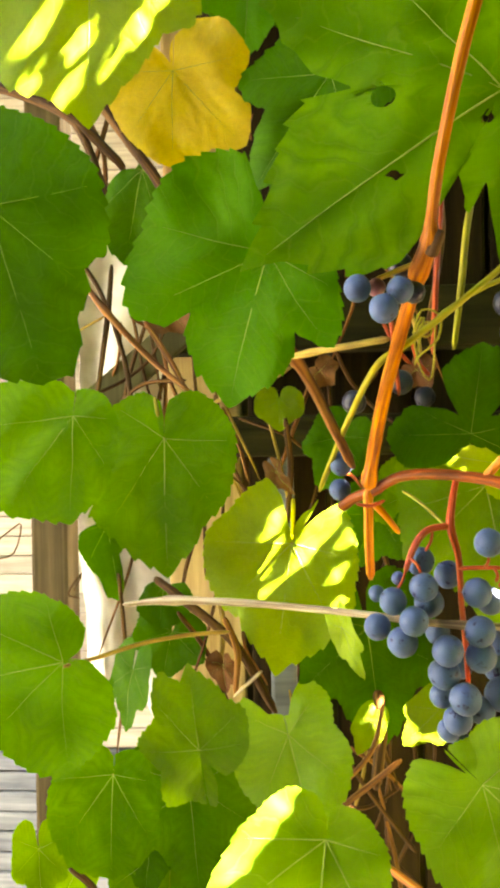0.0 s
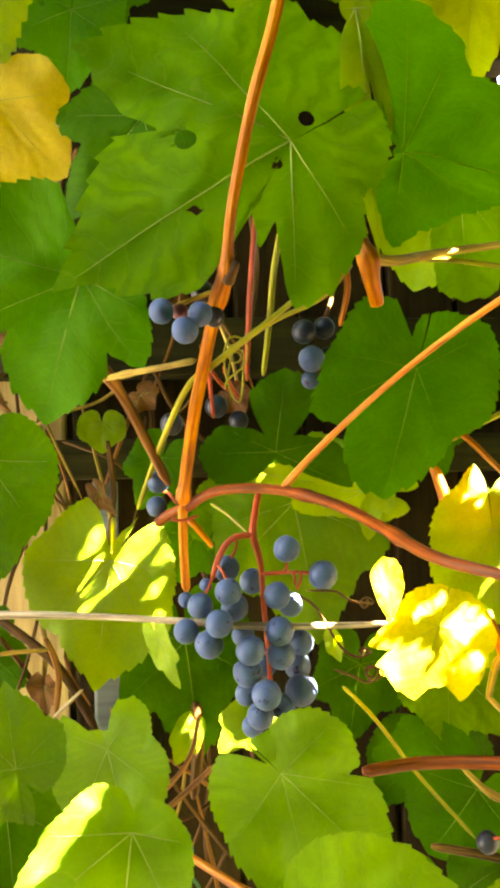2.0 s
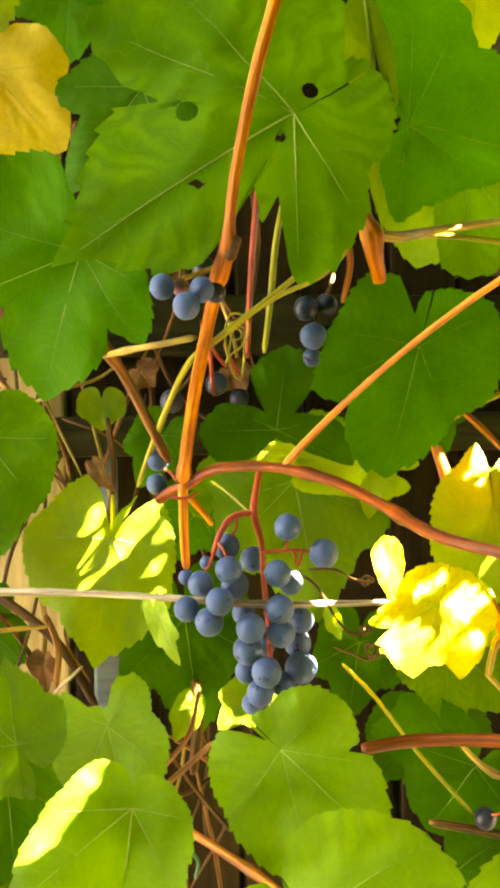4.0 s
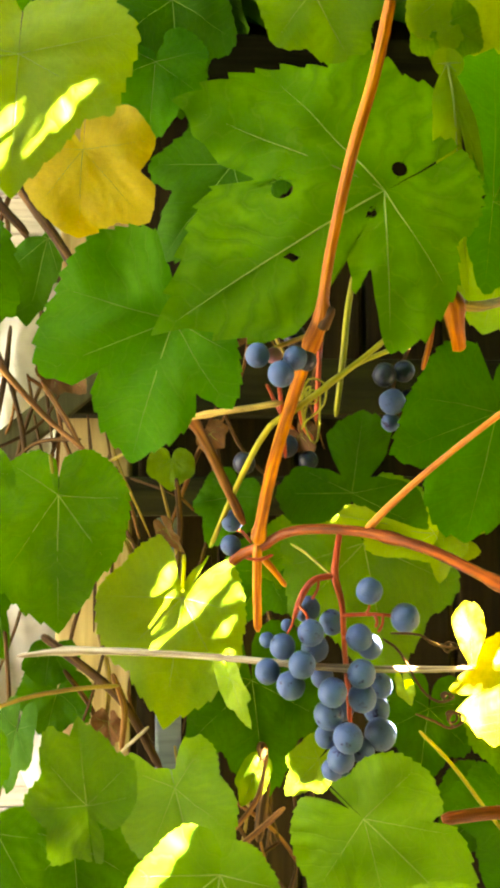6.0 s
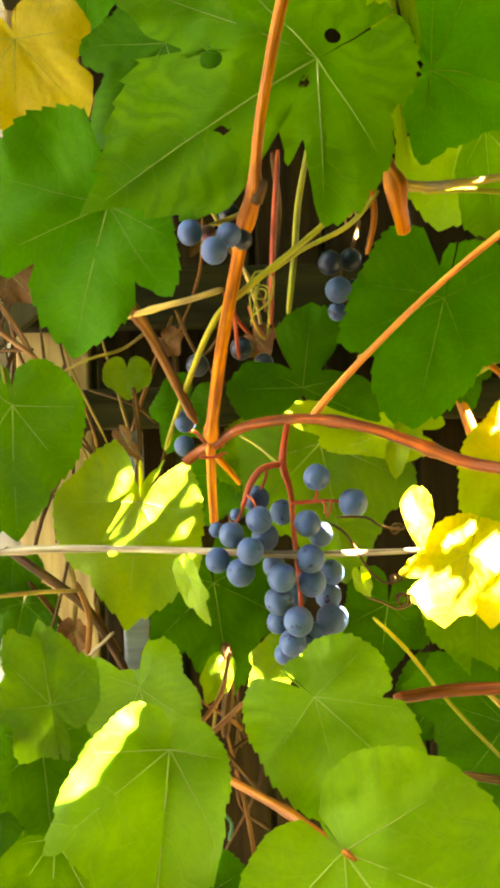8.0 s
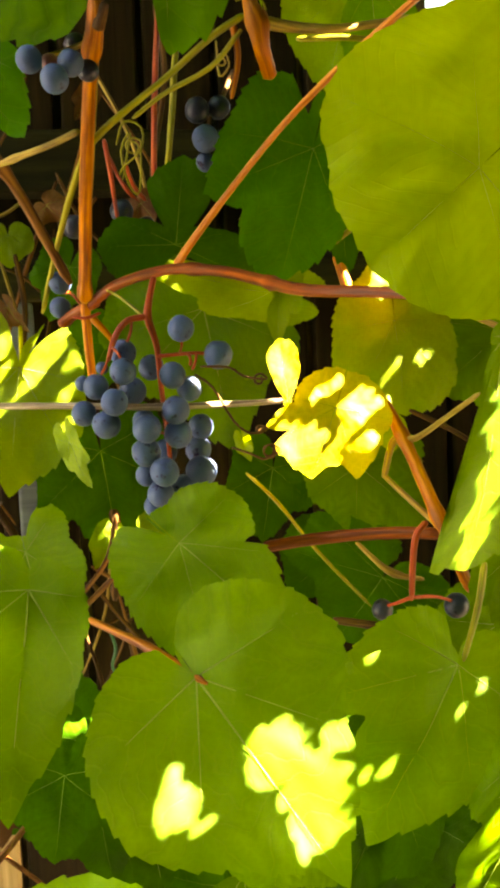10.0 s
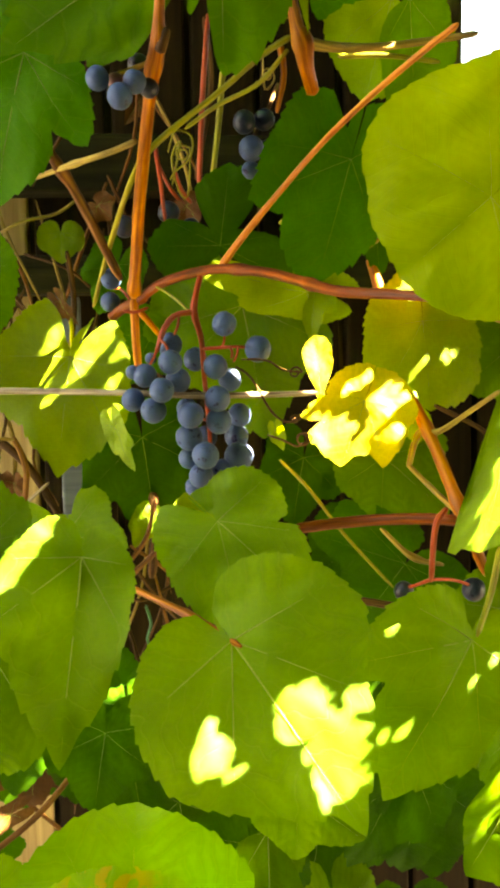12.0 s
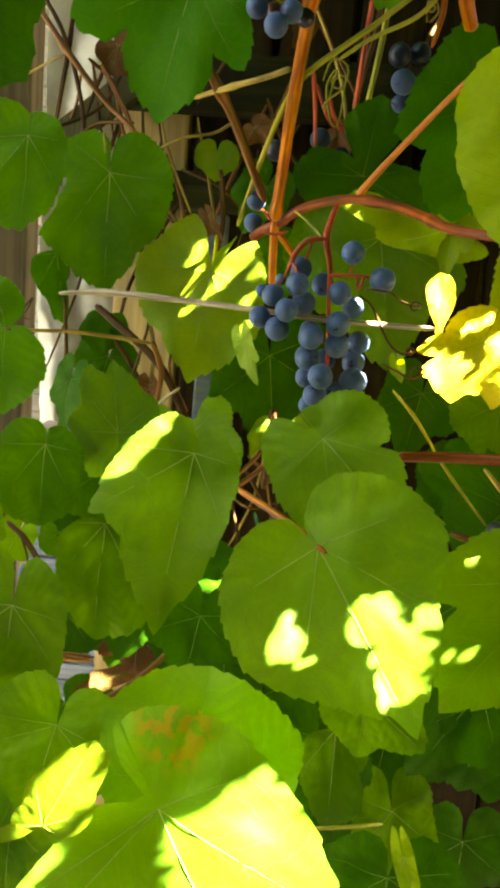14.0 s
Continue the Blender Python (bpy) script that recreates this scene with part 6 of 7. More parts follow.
sunlit(0.175, 0.368, 1.222, 0.0005)
sunlit(0.164, 0.372, 1.230, 0.0005)
sunlit(0.167, 0.372, 1.229, 0.0005)
sunlit(0.169, 0.371, 1.229, 0.0005)
sunlit(0.172, 0.371, 1.229, 0.0005)
sunlit(0.178, 0.370, 1.229, 0.0005)
sunlit(0.172, 0.368, 1.221, 0.0005)
sunlit(0.163, 0.371, 1.227, 0.0005)
sunlit(0.181, 0.370, 1.228, 0.0005)
sunlit(0.182, 0.382, 1.259, 0.0022)
sunlit(0.185, 0.382, 1.260, 0.0007)
sunlit(0.177, 0.382, 1.259, 0.0005)
sunlit(0.179, 0.383, 1.260, 0.0005)
sunlit(0.178, 0.382, 1.257, 0.0005)
sunlit(0.183, 0.381, 1.256, 0.0005)
sunlit(0.176, 0.383, 1.260, 0.0005)
sunlit(0.185, 0.381, 1.257, 0.0005)
sunlit(0.180, 0.381, 1.256, 0.0005)
sunlit(0.180, 0.383, 1.261, 0.0005)
sunlit(0.113, 0.375, 1.226, 0.0005)
sunlit(0.258, 0.406, 1.263, 0.0005)
sunlit(0.247, 0.401, 1.256, 0.0005)
sunlit(0.201, 0.389, 1.240, 0.0005)
sunlit(0.210, 0.390, 1.241, 0.0006)
sunlit(0.259, 0.367, 1.417, 0.0005)
sunlit(0.261, 0.367, 1.411, 0.0014)
sunlit(0.263, 0.368, 1.402, 0.0030)
sunlit(0.265, 0.369, 1.391, 0.0040)
sunlit(0.266, 0.370, 1.380, 0.0038)
sunlit(0.268, 0.371, 1.368, 0.0023)
sunlit(0.269, 0.372, 1.358, 0.0005)
sunlit(0.291, 0.543, 1.429, 0.0007)
sunlit(0.282, 0.543, 1.426, 0.0005)
sunlit(0.263, 0.542, 1.419, 0.0005)
sunlit(0.096, 0.249, 1.226, 0.0046)
sunlit(0.102, 0.248, 1.225, 0.0029)
sunlit(0.088, 0.249, 1.224, 0.0020)
sunlit(0.111, 0.249, 1.230, 0.0013)
sunlit(0.106, 0.251, 1.233, 0.0015)
sunlit(0.098, 0.253, 1.237, 0.0015)
sunlit(0.107, 0.248, 1.226, 0.0018)
sunlit(0.115, 0.246, 1.224, 0.0015)
sunlit(0.094, 0.251, 1.230, 0.0018)
sunlit(0.086, 0.251, 1.229, 0.0013)
sunlit(0.057, 0.239, 1.191, 0.0007)
sunlit(0.017, 0.245, 1.198, 0.0010)
sunlit(0.012, 0.243, 1.192, 0.0010)
sunlit(0.006, 0.240, 1.183, 0.0013)
sunlit(0.002, 0.238, 1.176, 0.0013)
sunlit(-0.001, 0.236, 1.170, 0.0013)
sunlit(0.074, 0.246, 1.214, 0.0047)
sunlit(0.078, 0.245, 1.211, 0.0047)
sunlit(0.082, 0.245, 1.212, 0.0047)
sunlit(0.085, 0.244, 1.212, 0.0047)
sunlit(0.089, 0.244, 1.213, 0.0047)
sunlit(0.092, 0.244, 1.213, 0.0047)
sunlit(0.096, 0.244, 1.214, 0.0047)
sunlit(0.099, 0.244, 1.214, 0.0047)
sunlit(0.103, 0.244, 1.214, 0.0047)
sunlit(0.078, 0.244, 1.208, 0.0047)
sunlit(0.082, 0.243, 1.209, 0.0047)
sunlit(0.085, 0.243, 1.209, 0.0047)
sunlit(0.089, 0.243, 1.210, 0.0047)
sunlit(0.092, 0.243, 1.210, 0.0047)
sunlit(0.096, 0.243, 1.210, 0.0047)
sunlit(0.099, 0.243, 1.211, 0.0047)
sunlit(0.103, 0.242, 1.211, 0.0047)
sunlit(0.106, 0.242, 1.212, 0.0047)
sunlit(0.110, 0.242, 1.212, 0.0047)
sunlit(0.113, 0.242, 1.213, 0.0047)
sunlit(0.116, 0.242, 1.213, 0.0047)
sunlit(0.082, 0.242, 1.206, 0.0047)
sunlit(0.086, 0.242, 1.206, 0.0047)
sunlit(0.089, 0.242, 1.206, 0.0047)
sunlit(0.093, 0.242, 1.207, 0.0047)
sunlit(0.096, 0.242, 1.207, 0.0047)
sunlit(0.099, 0.241, 1.208, 0.0047)
sunlit(0.103, 0.241, 1.208, 0.0047)
sunlit(0.106, 0.241, 1.209, 0.0047)
sunlit(0.110, 0.241, 1.209, 0.0047)
sunlit(0.113, 0.241, 1.210, 0.0047)
sunlit(0.117, 0.241, 1.210, 0.0047)
sunlit(0.082, 0.241, 1.203, 0.0048)
sunlit(0.086, 0.241, 1.203, 0.0047)
sunlit(0.089, 0.241, 1.203, 0.0047)
sunlit(0.093, 0.240, 1.204, 0.0047)
sunlit(0.096, 0.240, 1.204, 0.0047)
sunlit(0.100, 0.240, 1.205, 0.0047)
sunlit(0.103, 0.240, 1.205, 0.0047)
sunlit(0.107, 0.240, 1.206, 0.0047)
sunlit(0.110, 0.240, 1.206, 0.0047)
sunlit(0.113, 0.240, 1.206, 0.0047)
sunlit(0.117, 0.240, 1.207, 0.0047)
sunlit(0.120, 0.239, 1.207, 0.0047)
sunlit(0.086, 0.240, 1.200, 0.0048)
sunlit(0.089, 0.239, 1.200, 0.0047)
sunlit(0.093, 0.239, 1.201, 0.0047)
sunlit(0.096, 0.239, 1.201, 0.0047)
sunlit(0.100, 0.239, 1.202, 0.0047)
sunlit(0.103, 0.239, 1.202, 0.0047)
sunlit(0.107, 0.239, 1.203, 0.0047)
sunlit(0.110, 0.239, 1.203, 0.0047)
sunlit(0.114, 0.238, 1.203, 0.0047)
sunlit(0.117, 0.238, 1.204, 0.0047)
sunlit(0.120, 0.238, 1.204, 0.0047)
sunlit(0.086, 0.238, 1.197, 0.0048)
sunlit(0.090, 0.238, 1.197, 0.0048)
sunlit(0.093, 0.238, 1.198, 0.0048)
sunlit(0.097, 0.238, 1.198, 0.0048)
sunlit(0.100, 0.238, 1.199, 0.0047)
sunlit(0.103, 0.238, 1.199, 0.0047)
sunlit(0.107, 0.238, 1.200, 0.0047)
sunlit(0.110, 0.237, 1.200, 0.0047)
sunlit(0.114, 0.237, 1.200, 0.0047)
sunlit(0.117, 0.237, 1.201, 0.0047)
sunlit(0.120, 0.237, 1.201, 0.0047)
sunlit(0.124, 0.237, 1.202, 0.0047)
sunlit(0.090, 0.237, 1.194, 0.0048)
sunlit(0.093, 0.237, 1.195, 0.0048)
sunlit(0.097, 0.237, 1.195, 0.0048)
sunlit(0.100, 0.237, 1.196, 0.0048)
sunlit(0.104, 0.236, 1.196, 0.0048)
sunlit(0.107, 0.236, 1.196, 0.0048)
sunlit(0.110, 0.236, 1.197, 0.0047)
sunlit(0.114, 0.236, 1.197, 0.0047)
sunlit(0.117, 0.236, 1.198, 0.0047)
sunlit(0.121, 0.236, 1.198, 0.0047)
sunlit(0.124, 0.236, 1.199, 0.0047)
sunlit(0.090, 0.236, 1.191, 0.0048)
sunlit(0.093, 0.236, 1.192, 0.0048)
sunlit(0.097, 0.236, 1.192, 0.0048)
sunlit(0.100, 0.235, 1.193, 0.0048)
sunlit(0.104, 0.235, 1.193, 0.0048)
sunlit(0.107, 0.235, 1.193, 0.0048)
sunlit(0.111, 0.235, 1.194, 0.0048)
sunlit(0.114, 0.235, 1.194, 0.0048)
sunlit(0.117, 0.235, 1.195, 0.0048)
sunlit(0.121, 0.235, 1.195, 0.0048)
sunlit(0.124, 0.234, 1.196, 0.0048)
sunlit(0.127, 0.234, 1.196, 0.0048)
sunlit(0.094, 0.234, 1.189, 0.0048)
sunlit(0.097, 0.234, 1.189, 0.0048)
sunlit(0.100, 0.234, 1.190, 0.0048)
sunlit(0.104, 0.234, 1.190, 0.0048)
sunlit(0.107, 0.234, 1.190, 0.0048)
sunlit(0.111, 0.234, 1.191, 0.0048)
sunlit(0.114, 0.234, 1.191, 0.0048)
sunlit(0.117, 0.234, 1.192, 0.0048)
sunlit(0.121, 0.233, 1.192, 0.0048)
sunlit(0.124, 0.233, 1.193, 0.0048)
sunlit(0.127, 0.233, 1.193, 0.0048)
sunlit(0.094, 0.233, 1.186, 0.0048)
sunlit(0.097, 0.233, 1.186, 0.0048)
sunlit(0.101, 0.233, 1.187, 0.0048)
sunlit(0.104, 0.233, 1.187, 0.0048)
sunlit(0.107, 0.233, 1.187, 0.0048)
sunlit(0.111, 0.233, 1.188, 0.0048)
sunlit(0.114, 0.233, 1.188, 0.0048)
sunlit(0.118, 0.232, 1.189, 0.0048)
sunlit(0.121, 0.232, 1.189, 0.0048)
sunlit(0.124, 0.232, 1.190, 0.0048)
sunlit(0.128, 0.232, 1.190, 0.0048)
sunlit(0.131, 0.232, 1.191, 0.0048)
sunlit(0.097, 0.232, 1.183, 0.0048)
sunlit(0.101, 0.232, 1.184, 0.0048)
sunlit(0.104, 0.232, 1.184, 0.0048)
sunlit(0.108, 0.232, 1.184, 0.0048)
sunlit(0.111, 0.231, 1.185, 0.0048)
sunlit(0.114, 0.231, 1.185, 0.0048)
sunlit(0.118, 0.231, 1.186, 0.0048)
sunlit(0.121, 0.231, 1.186, 0.0048)
sunlit(0.124, 0.231, 1.187, 0.0048)
sunlit(0.128, 0.231, 1.187, 0.0048)
sunlit(0.131, 0.231, 1.188, 0.0048)
sunlit(0.078, 0.246, 1.215, 0.0045)
sunlit(0.075, 0.245, 1.211, 0.0043)
sunlit(0.106, 0.244, 1.215, 0.0042)
sunlit(0.079, 0.242, 1.205, 0.0043)
sunlit(0.098, 0.231, 1.180, 0.0044)
sunlit(0.101, 0.231, 1.181, 0.0044)
sunlit(0.104, 0.231, 1.181, 0.0044)
sunlit(0.108, 0.230, 1.181, 0.0044)
sunlit(0.111, 0.230, 1.182, 0.0044)
sunlit(0.114, 0.230, 1.182, 0.0044)
sunlit(0.118, 0.230, 1.183, 0.0044)
sunlit(0.121, 0.230, 1.183, 0.0044)
sunlit(0.125, 0.230, 1.184, 0.0044)
sunlit(0.128, 0.230, 1.184, 0.0044)
sunlit(0.131, 0.230, 1.185, 0.0044)
sunlit(0.081, 0.246, 1.215, 0.0040)
sunlit(0.082, 0.240, 1.199, 0.0041)
sunlit(0.086, 0.237, 1.194, 0.0041)
sunlit(0.090, 0.235, 1.188, 0.0041)
sunlit(0.094, 0.232, 1.183, 0.0042)
sunlit(0.110, 0.243, 1.215, 0.0038)
sunlit(0.085, 0.246, 1.215, 0.0036)
sunlit(0.124, 0.238, 1.205, 0.0036)
sunlit(0.127, 0.236, 1.199, 0.0036)
sunlit(0.131, 0.233, 1.194, 0.0036)
sunlit(0.134, 0.229, 1.185, 0.0037)
sunlit(0.113, 0.243, 1.216, 0.0033)
sunlit(0.120, 0.241, 1.210, 0.0033)
sunlit(0.088, 0.246, 1.216, 0.0029)
sunlit(0.071, 0.246, 1.214, 0.0027)
sunlit(0.116, 0.243, 1.216, 0.0027)
sunlit(0.092, 0.245, 1.216, 0.0025)
sunlit(0.075, 0.244, 1.208, 0.0025)
sunlit(0.079, 0.241, 1.202, 0.0025)
sunlit(0.083, 0.238, 1.196, 0.0025)
sunlit(0.086, 0.236, 1.191, 0.0025)
sunlit(0.090, 0.233, 1.185, 0.0025)
sunlit(0.134, 0.231, 1.188, 0.0025)
sunlit(0.094, 0.231, 1.180, 0.0026)
sunlit(0.095, 0.245, 1.217, 0.0020)
sunlit(0.124, 0.239, 1.208, 0.0020)
sunlit(0.127, 0.237, 1.202, 0.0020)
sunlit(0.131, 0.234, 1.197, 0.0021)
sunlit(0.099, 0.245, 1.217, 0.0013)
sunlit(0.120, 0.242, 1.213, 0.0013)
sunlit(0.134, 0.232, 1.191, 0.0014)
sunlit(0.074, 0.247, 1.217, 0.0009)
sunlit(0.102, 0.245, 1.217, 0.0009)
sunlit(0.071, 0.245, 1.211, 0.0009)
sunlit(0.075, 0.242, 1.205, 0.0009)
sunlit(0.071, 0.248, 1.217, 0.0007)
sunlit(0.078, 0.247, 1.218, 0.0007)
sunlit(0.079, 0.240, 1.199, 0.0007)
sunlit(0.083, 0.237, 1.193, 0.0007)
sunlit(0.087, 0.235, 1.188, 0.0007)
sunlit(0.091, 0.232, 1.182, 0.0007)
sunlit(0.067, 0.248, 1.216, 0.0005)
sunlit(0.106, 0.245, 1.218, 0.0005)
sunlit(0.094, 0.230, 1.177, 0.0005)
sunlit(0.098, 0.230, 1.177, 0.0005)
sunlit(0.101, 0.229, 1.178, 0.0005)
sunlit(0.105, 0.229, 1.178, 0.0005)
sunlit(0.108, 0.229, 1.179, 0.0005)
sunlit(0.111, 0.229, 1.179, 0.0005)
sunlit(0.115, 0.229, 1.179, 0.0005)
sunlit(0.118, 0.229, 1.180, 0.0005)
sunlit(0.121, 0.229, 1.180, 0.0005)
sunlit(0.125, 0.229, 1.181, 0.0005)
sunlit(0.128, 0.229, 1.181, 0.0005)
sunlit(0.131, 0.228, 1.182, 0.0005)
sunlit(0.135, 0.228, 1.182, 0.0005)
sunlit(0.138, 0.228, 1.183, 0.0005)
sunlit(0.081, 0.247, 1.218, 0.0005)
sunlit(0.127, 0.238, 1.205, 0.0005)
sunlit(0.131, 0.235, 1.200, 0.0005)
sunlit(0.134, 0.233, 1.194, 0.0005)
sunlit(0.028, 0.234, 1.243, 0.0035)
sunlit(0.032, 0.234, 1.234, 0.0032)
sunlit(0.024, 0.236, 1.226, 0.0033)
sunlit(0.035, 0.233, 1.248, 0.0022)
sunlit(0.075, 0.662, 1.290, 0.0024)
sunlit(0.076, 0.662, 1.284, 0.0020)
sunlit(0.071, 0.662, 1.299, 0.0011)
sunlit(0.108, 0.640, 1.305, 0.0061)
sunlit(0.118, 0.640, 1.299, 0.0032)
sunlit(0.105, 0.640, 1.293, 0.0015)
sunlit(0.126, 0.640, 1.298, 0.0010)
sunlit(0.094, 0.640, 1.290, 0.0006)
sunlit(0.094, 0.640, 1.278, 0.0006)
sunlit(0.144, 0.478, 1.407, 0.0011)
sunlit(0.172, 0.478, 1.407, 0.0011)
sunlit(0.179, 0.478, 1.406, 0.0008)
sunlit(0.183, 0.620, 1.364, 0.0030)
sunlit(0.184, 0.620, 1.356, 0.0005)
sunlit(0.141, 0.500, 1.366, 0.0025)
sunlit(0.136, 0.500, 1.361, 0.0015)
sunlit(0.134, 0.500, 1.417, 0.0011)
sunlit(0.273, 0.520, 1.373, 0.0010)
sunlit(0.278, 0.520, 1.364, 0.0007)
sunlit(0.282, 0.520, 1.381, 0.0007)
sunlit(0.291, 0.520, 1.388, 0.0005)
sunlit(0.255, 0.520, 1.363, 0.0006)
sunlit(0.251, 0.520, 1.356, 0.0006)
sunlit(0.269, 0.520, 1.392, 0.0010)
sunlit(0.260, 0.520, 1.397, 0.0005)
sunlit(0.244, 0.520, 1.393, 0.0010)
sunlit(-0.074, 0.420, 1.679, 0.0031)
sunlit(-0.060, 0.420, 1.655, 0.0019)
sunlit(-0.027, 0.420, 1.680, 0.0022)
sunlit(-0.052, 0.420, 1.677, 0.0025)
sunlit(-0.077, 0.420, 1.656, 0.0011)
sunlit(-0.040, 0.420, 1.664, 0.0005)
sunlit(-0.042, 0.595, 1.091, 0.0056)
sunlit(-0.053, 0.595, 1.087, 0.0027)
sunlit(-0.034, 0.595, 1.092, 0.0027)
sunlit(0.242, 0.335, 1.255, 0.0012)
sunlit(0.238, 0.335, 1.245, 0.0012)
sunlit(0.235, 0.335, 1.237, 0.0010)
sunlit(0.244, 0.335, 1.249, 0.0007)
sunlit(0.245, 0.335, 1.242, 0.0007)
sunlit(0.242, 0.335, 1.230, 0.0015)
sunlit(0.240, 0.335, 1.218, 0.0016)
sunlit(0.238, 0.335, 1.206, 0.0016)

wire = thing("green_wire", (0.0819, 0.6600, 1.2122), "green plastic garden wire tied behind the leaves", "wire")
tube("wire", [(0.0766, 0.6600, 1.2317, 0.0012), (0.0803, 0.6600, 1.2166, 0.0012), (0.0773, 0.6600, 1.2018, 0.0012), (0.0846, 0.6600, 1.1906, 0.0012), (0.0825, 0.6600, 1.1779, 0.0012)], WIRE, wire, 8, 8)


# ---- garden, fence and wall ----
def ground_sheet():
    n = 60
    xs = np.sign(np.linspace(-1, 1, n)) * np.abs(np.linspace(-1, 1, n)) ** 3 * 400
    verts = [(x, y + 1, 0.03 * noise.noise((x * 1.7, y * 1.7, 0)) if abs(x) < 9 and abs(y) < 9 else 0.0) for y in xs for x in xs]
    faces = [(j * n + i, j * n + i + 1, (j + 1) * n + i + 1, (j + 1) * n + i) for j in range(n - 1) for i in range(n - 1)]
    tagged(mesh_part("ground", verts, faces, SOIL), "dark bare garden soil under the vine", "ground", "", "structure")


ground_sheet()

fence = thing("fence", (0.6, 0.82, 0.0), "weathered tan wooden fence of upright boards, deep shade put into most of them", "fence", "", "structure")
rng = random.Random(11)
x = -0.085
while x < 1.9:
    wide = rng.uniform(0.058, 0.074)
    # Boards at the open left end are the lit copy, the rest shade-dark.
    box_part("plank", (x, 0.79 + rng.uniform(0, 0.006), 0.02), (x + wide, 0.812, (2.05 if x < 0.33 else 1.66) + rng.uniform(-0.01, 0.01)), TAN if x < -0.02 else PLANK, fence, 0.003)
    x += wide + rng.uniform(0.004, 0.009)
# Added behind the boards so that no bright gaps show between them.
box_part("backing", (-0.083, 0.8135, 0.02), (0.40, 0.828, 2.04), POST, fence, 0.003, label="added dark boards that keep light out of the gaps")
box_part("rail", (-0.083, 0.752, 1.575), (1.9, 0.788, 1.625), RAIL, fence, 0.004, label="grey-green horizontal rail with its shade in the colour")
box_part("rail", (-0.083, 0.758, 1.488), (1.9, 0.7885, 1.522), RAIL, fence, 0.004, label="grey-green horizontal rail with its shade in the colour")
box_part("rail", (-0.083, 0.752, 0.35), (1.9, 0.788, 0.44), RAIL, fence, 0.004, label="grey-green horizontal rail with its shade in the colour")
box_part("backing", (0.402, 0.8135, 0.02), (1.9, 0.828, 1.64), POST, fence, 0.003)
box_part("rail", (-0.083, 0.752, 1.86), (0.39, 0.788, 1.92), RAIL, fence, 0.004, label="grey-green horizontal rail with its shade in the colour")

box_part("plank", (0.0035, 0.774, 1.1000), (0.0254, 0.7885, 1.4870), BLUE, fence, 0.003, label="grey weathered upright board")



def slanted_board(name, a, b, wide, thick, material, parent, label=""):
    """A straight board from a to b that leans in the fence's plane."""
    a, b = local(parent, a), local(parent, b)
    way = (b - a).normalized()
    side = Vector((0, 1, 0)).cross(way)
    m = Matrix((side, Vector((0, 1, 0)), way)).transposed().to_4x4()
    bm = bmesh.new()
    bmesh.ops.create_cube(bm, size=1.0, matrix=Matrix.Translation((a + b) / 2) @ m @ Matrix.Diagonal((wide, thick, (b - a).length, 1)))
    bmesh.ops.bevel(bm, geom=bm.edges[:], offset=0.002, segments=2, affect="EDGES", profile=0.6)
    me = bpy.data.meshes.new(name)
    bm.to_mesh(me)
    bm.free()
    me.materials.append(material)
    ob = new(name, me)
    ob.parent = parent
    return tagged(ob, label)


slanted_board("brace", (-0.0442, 0.745, 1.6086), (-0.1446, 0.745, 1.5266), 0.026, 0.012, BRACE, fence, "olive-grey slanting brace")

post = thing("fence_post", (-0.232, 0.97, 0.0), "weathered brown square post", "post")
box_part("post", (-0.265, 0.955, -0.02), (-0.224, 1.0, 2.1), POST, post, 0.004)

wall = thing("wall_north", (-1.2, 2.05, 0.0), "pale painted board wall in the sun", "wall", "", "structure")
for i in range(40):
    z0 = 0.803 + i * 0.045
    box_part("panel", (-3.4, 2.0 + 0.005 * (i % 2), z0), (-0.12, 2.029, z0 + 0.0438), SIDING, wall, 0.004)
box_part("backing", (-3.4, 2.03, 0.0), (-0.12, 2.08, 2.6), SIDING, wall, 0.002)
# Unseen overhang added to keep sun off the wall and the sheet.
box_part("eave", (-3.6, 0.55, 2.605), (2.4, 2.08, 2.66), POST, wall, 0.004)
for i in range(17):
    z0 = 0.0 + i * 0.047
    box_part("board", (-3.4, 1.985 + 0.004 * (i % 2), z0), (-0.12, 2.027, z0 + 0.042), BLUE, wall, 0.004)

# Unseen wall added to keep low sky light off the fence.
back_wall = thing("light_block_south", (0.0, -1.7, 0.0), "plain board wall, added unseen to cut light from the front", "wall", "", "structure")
box_part("boards", (-4.0, -1.76, 0.0), (4.0, -1.7, 4.0), RAIL, back_wall, 0.004)

# Unseen wall added on the left to hold back blue sky light.
side_wall = thing("light_block_west", (-2.6, 0.2, 0.0), "plain board wall, added unseen to block blue sky light", "wall", "", "structure")
box_part("boards", (-2.66, -1.70, 0.0), (-2.60, 1.98, 3.4), BLUE, side_wall, 0.004)


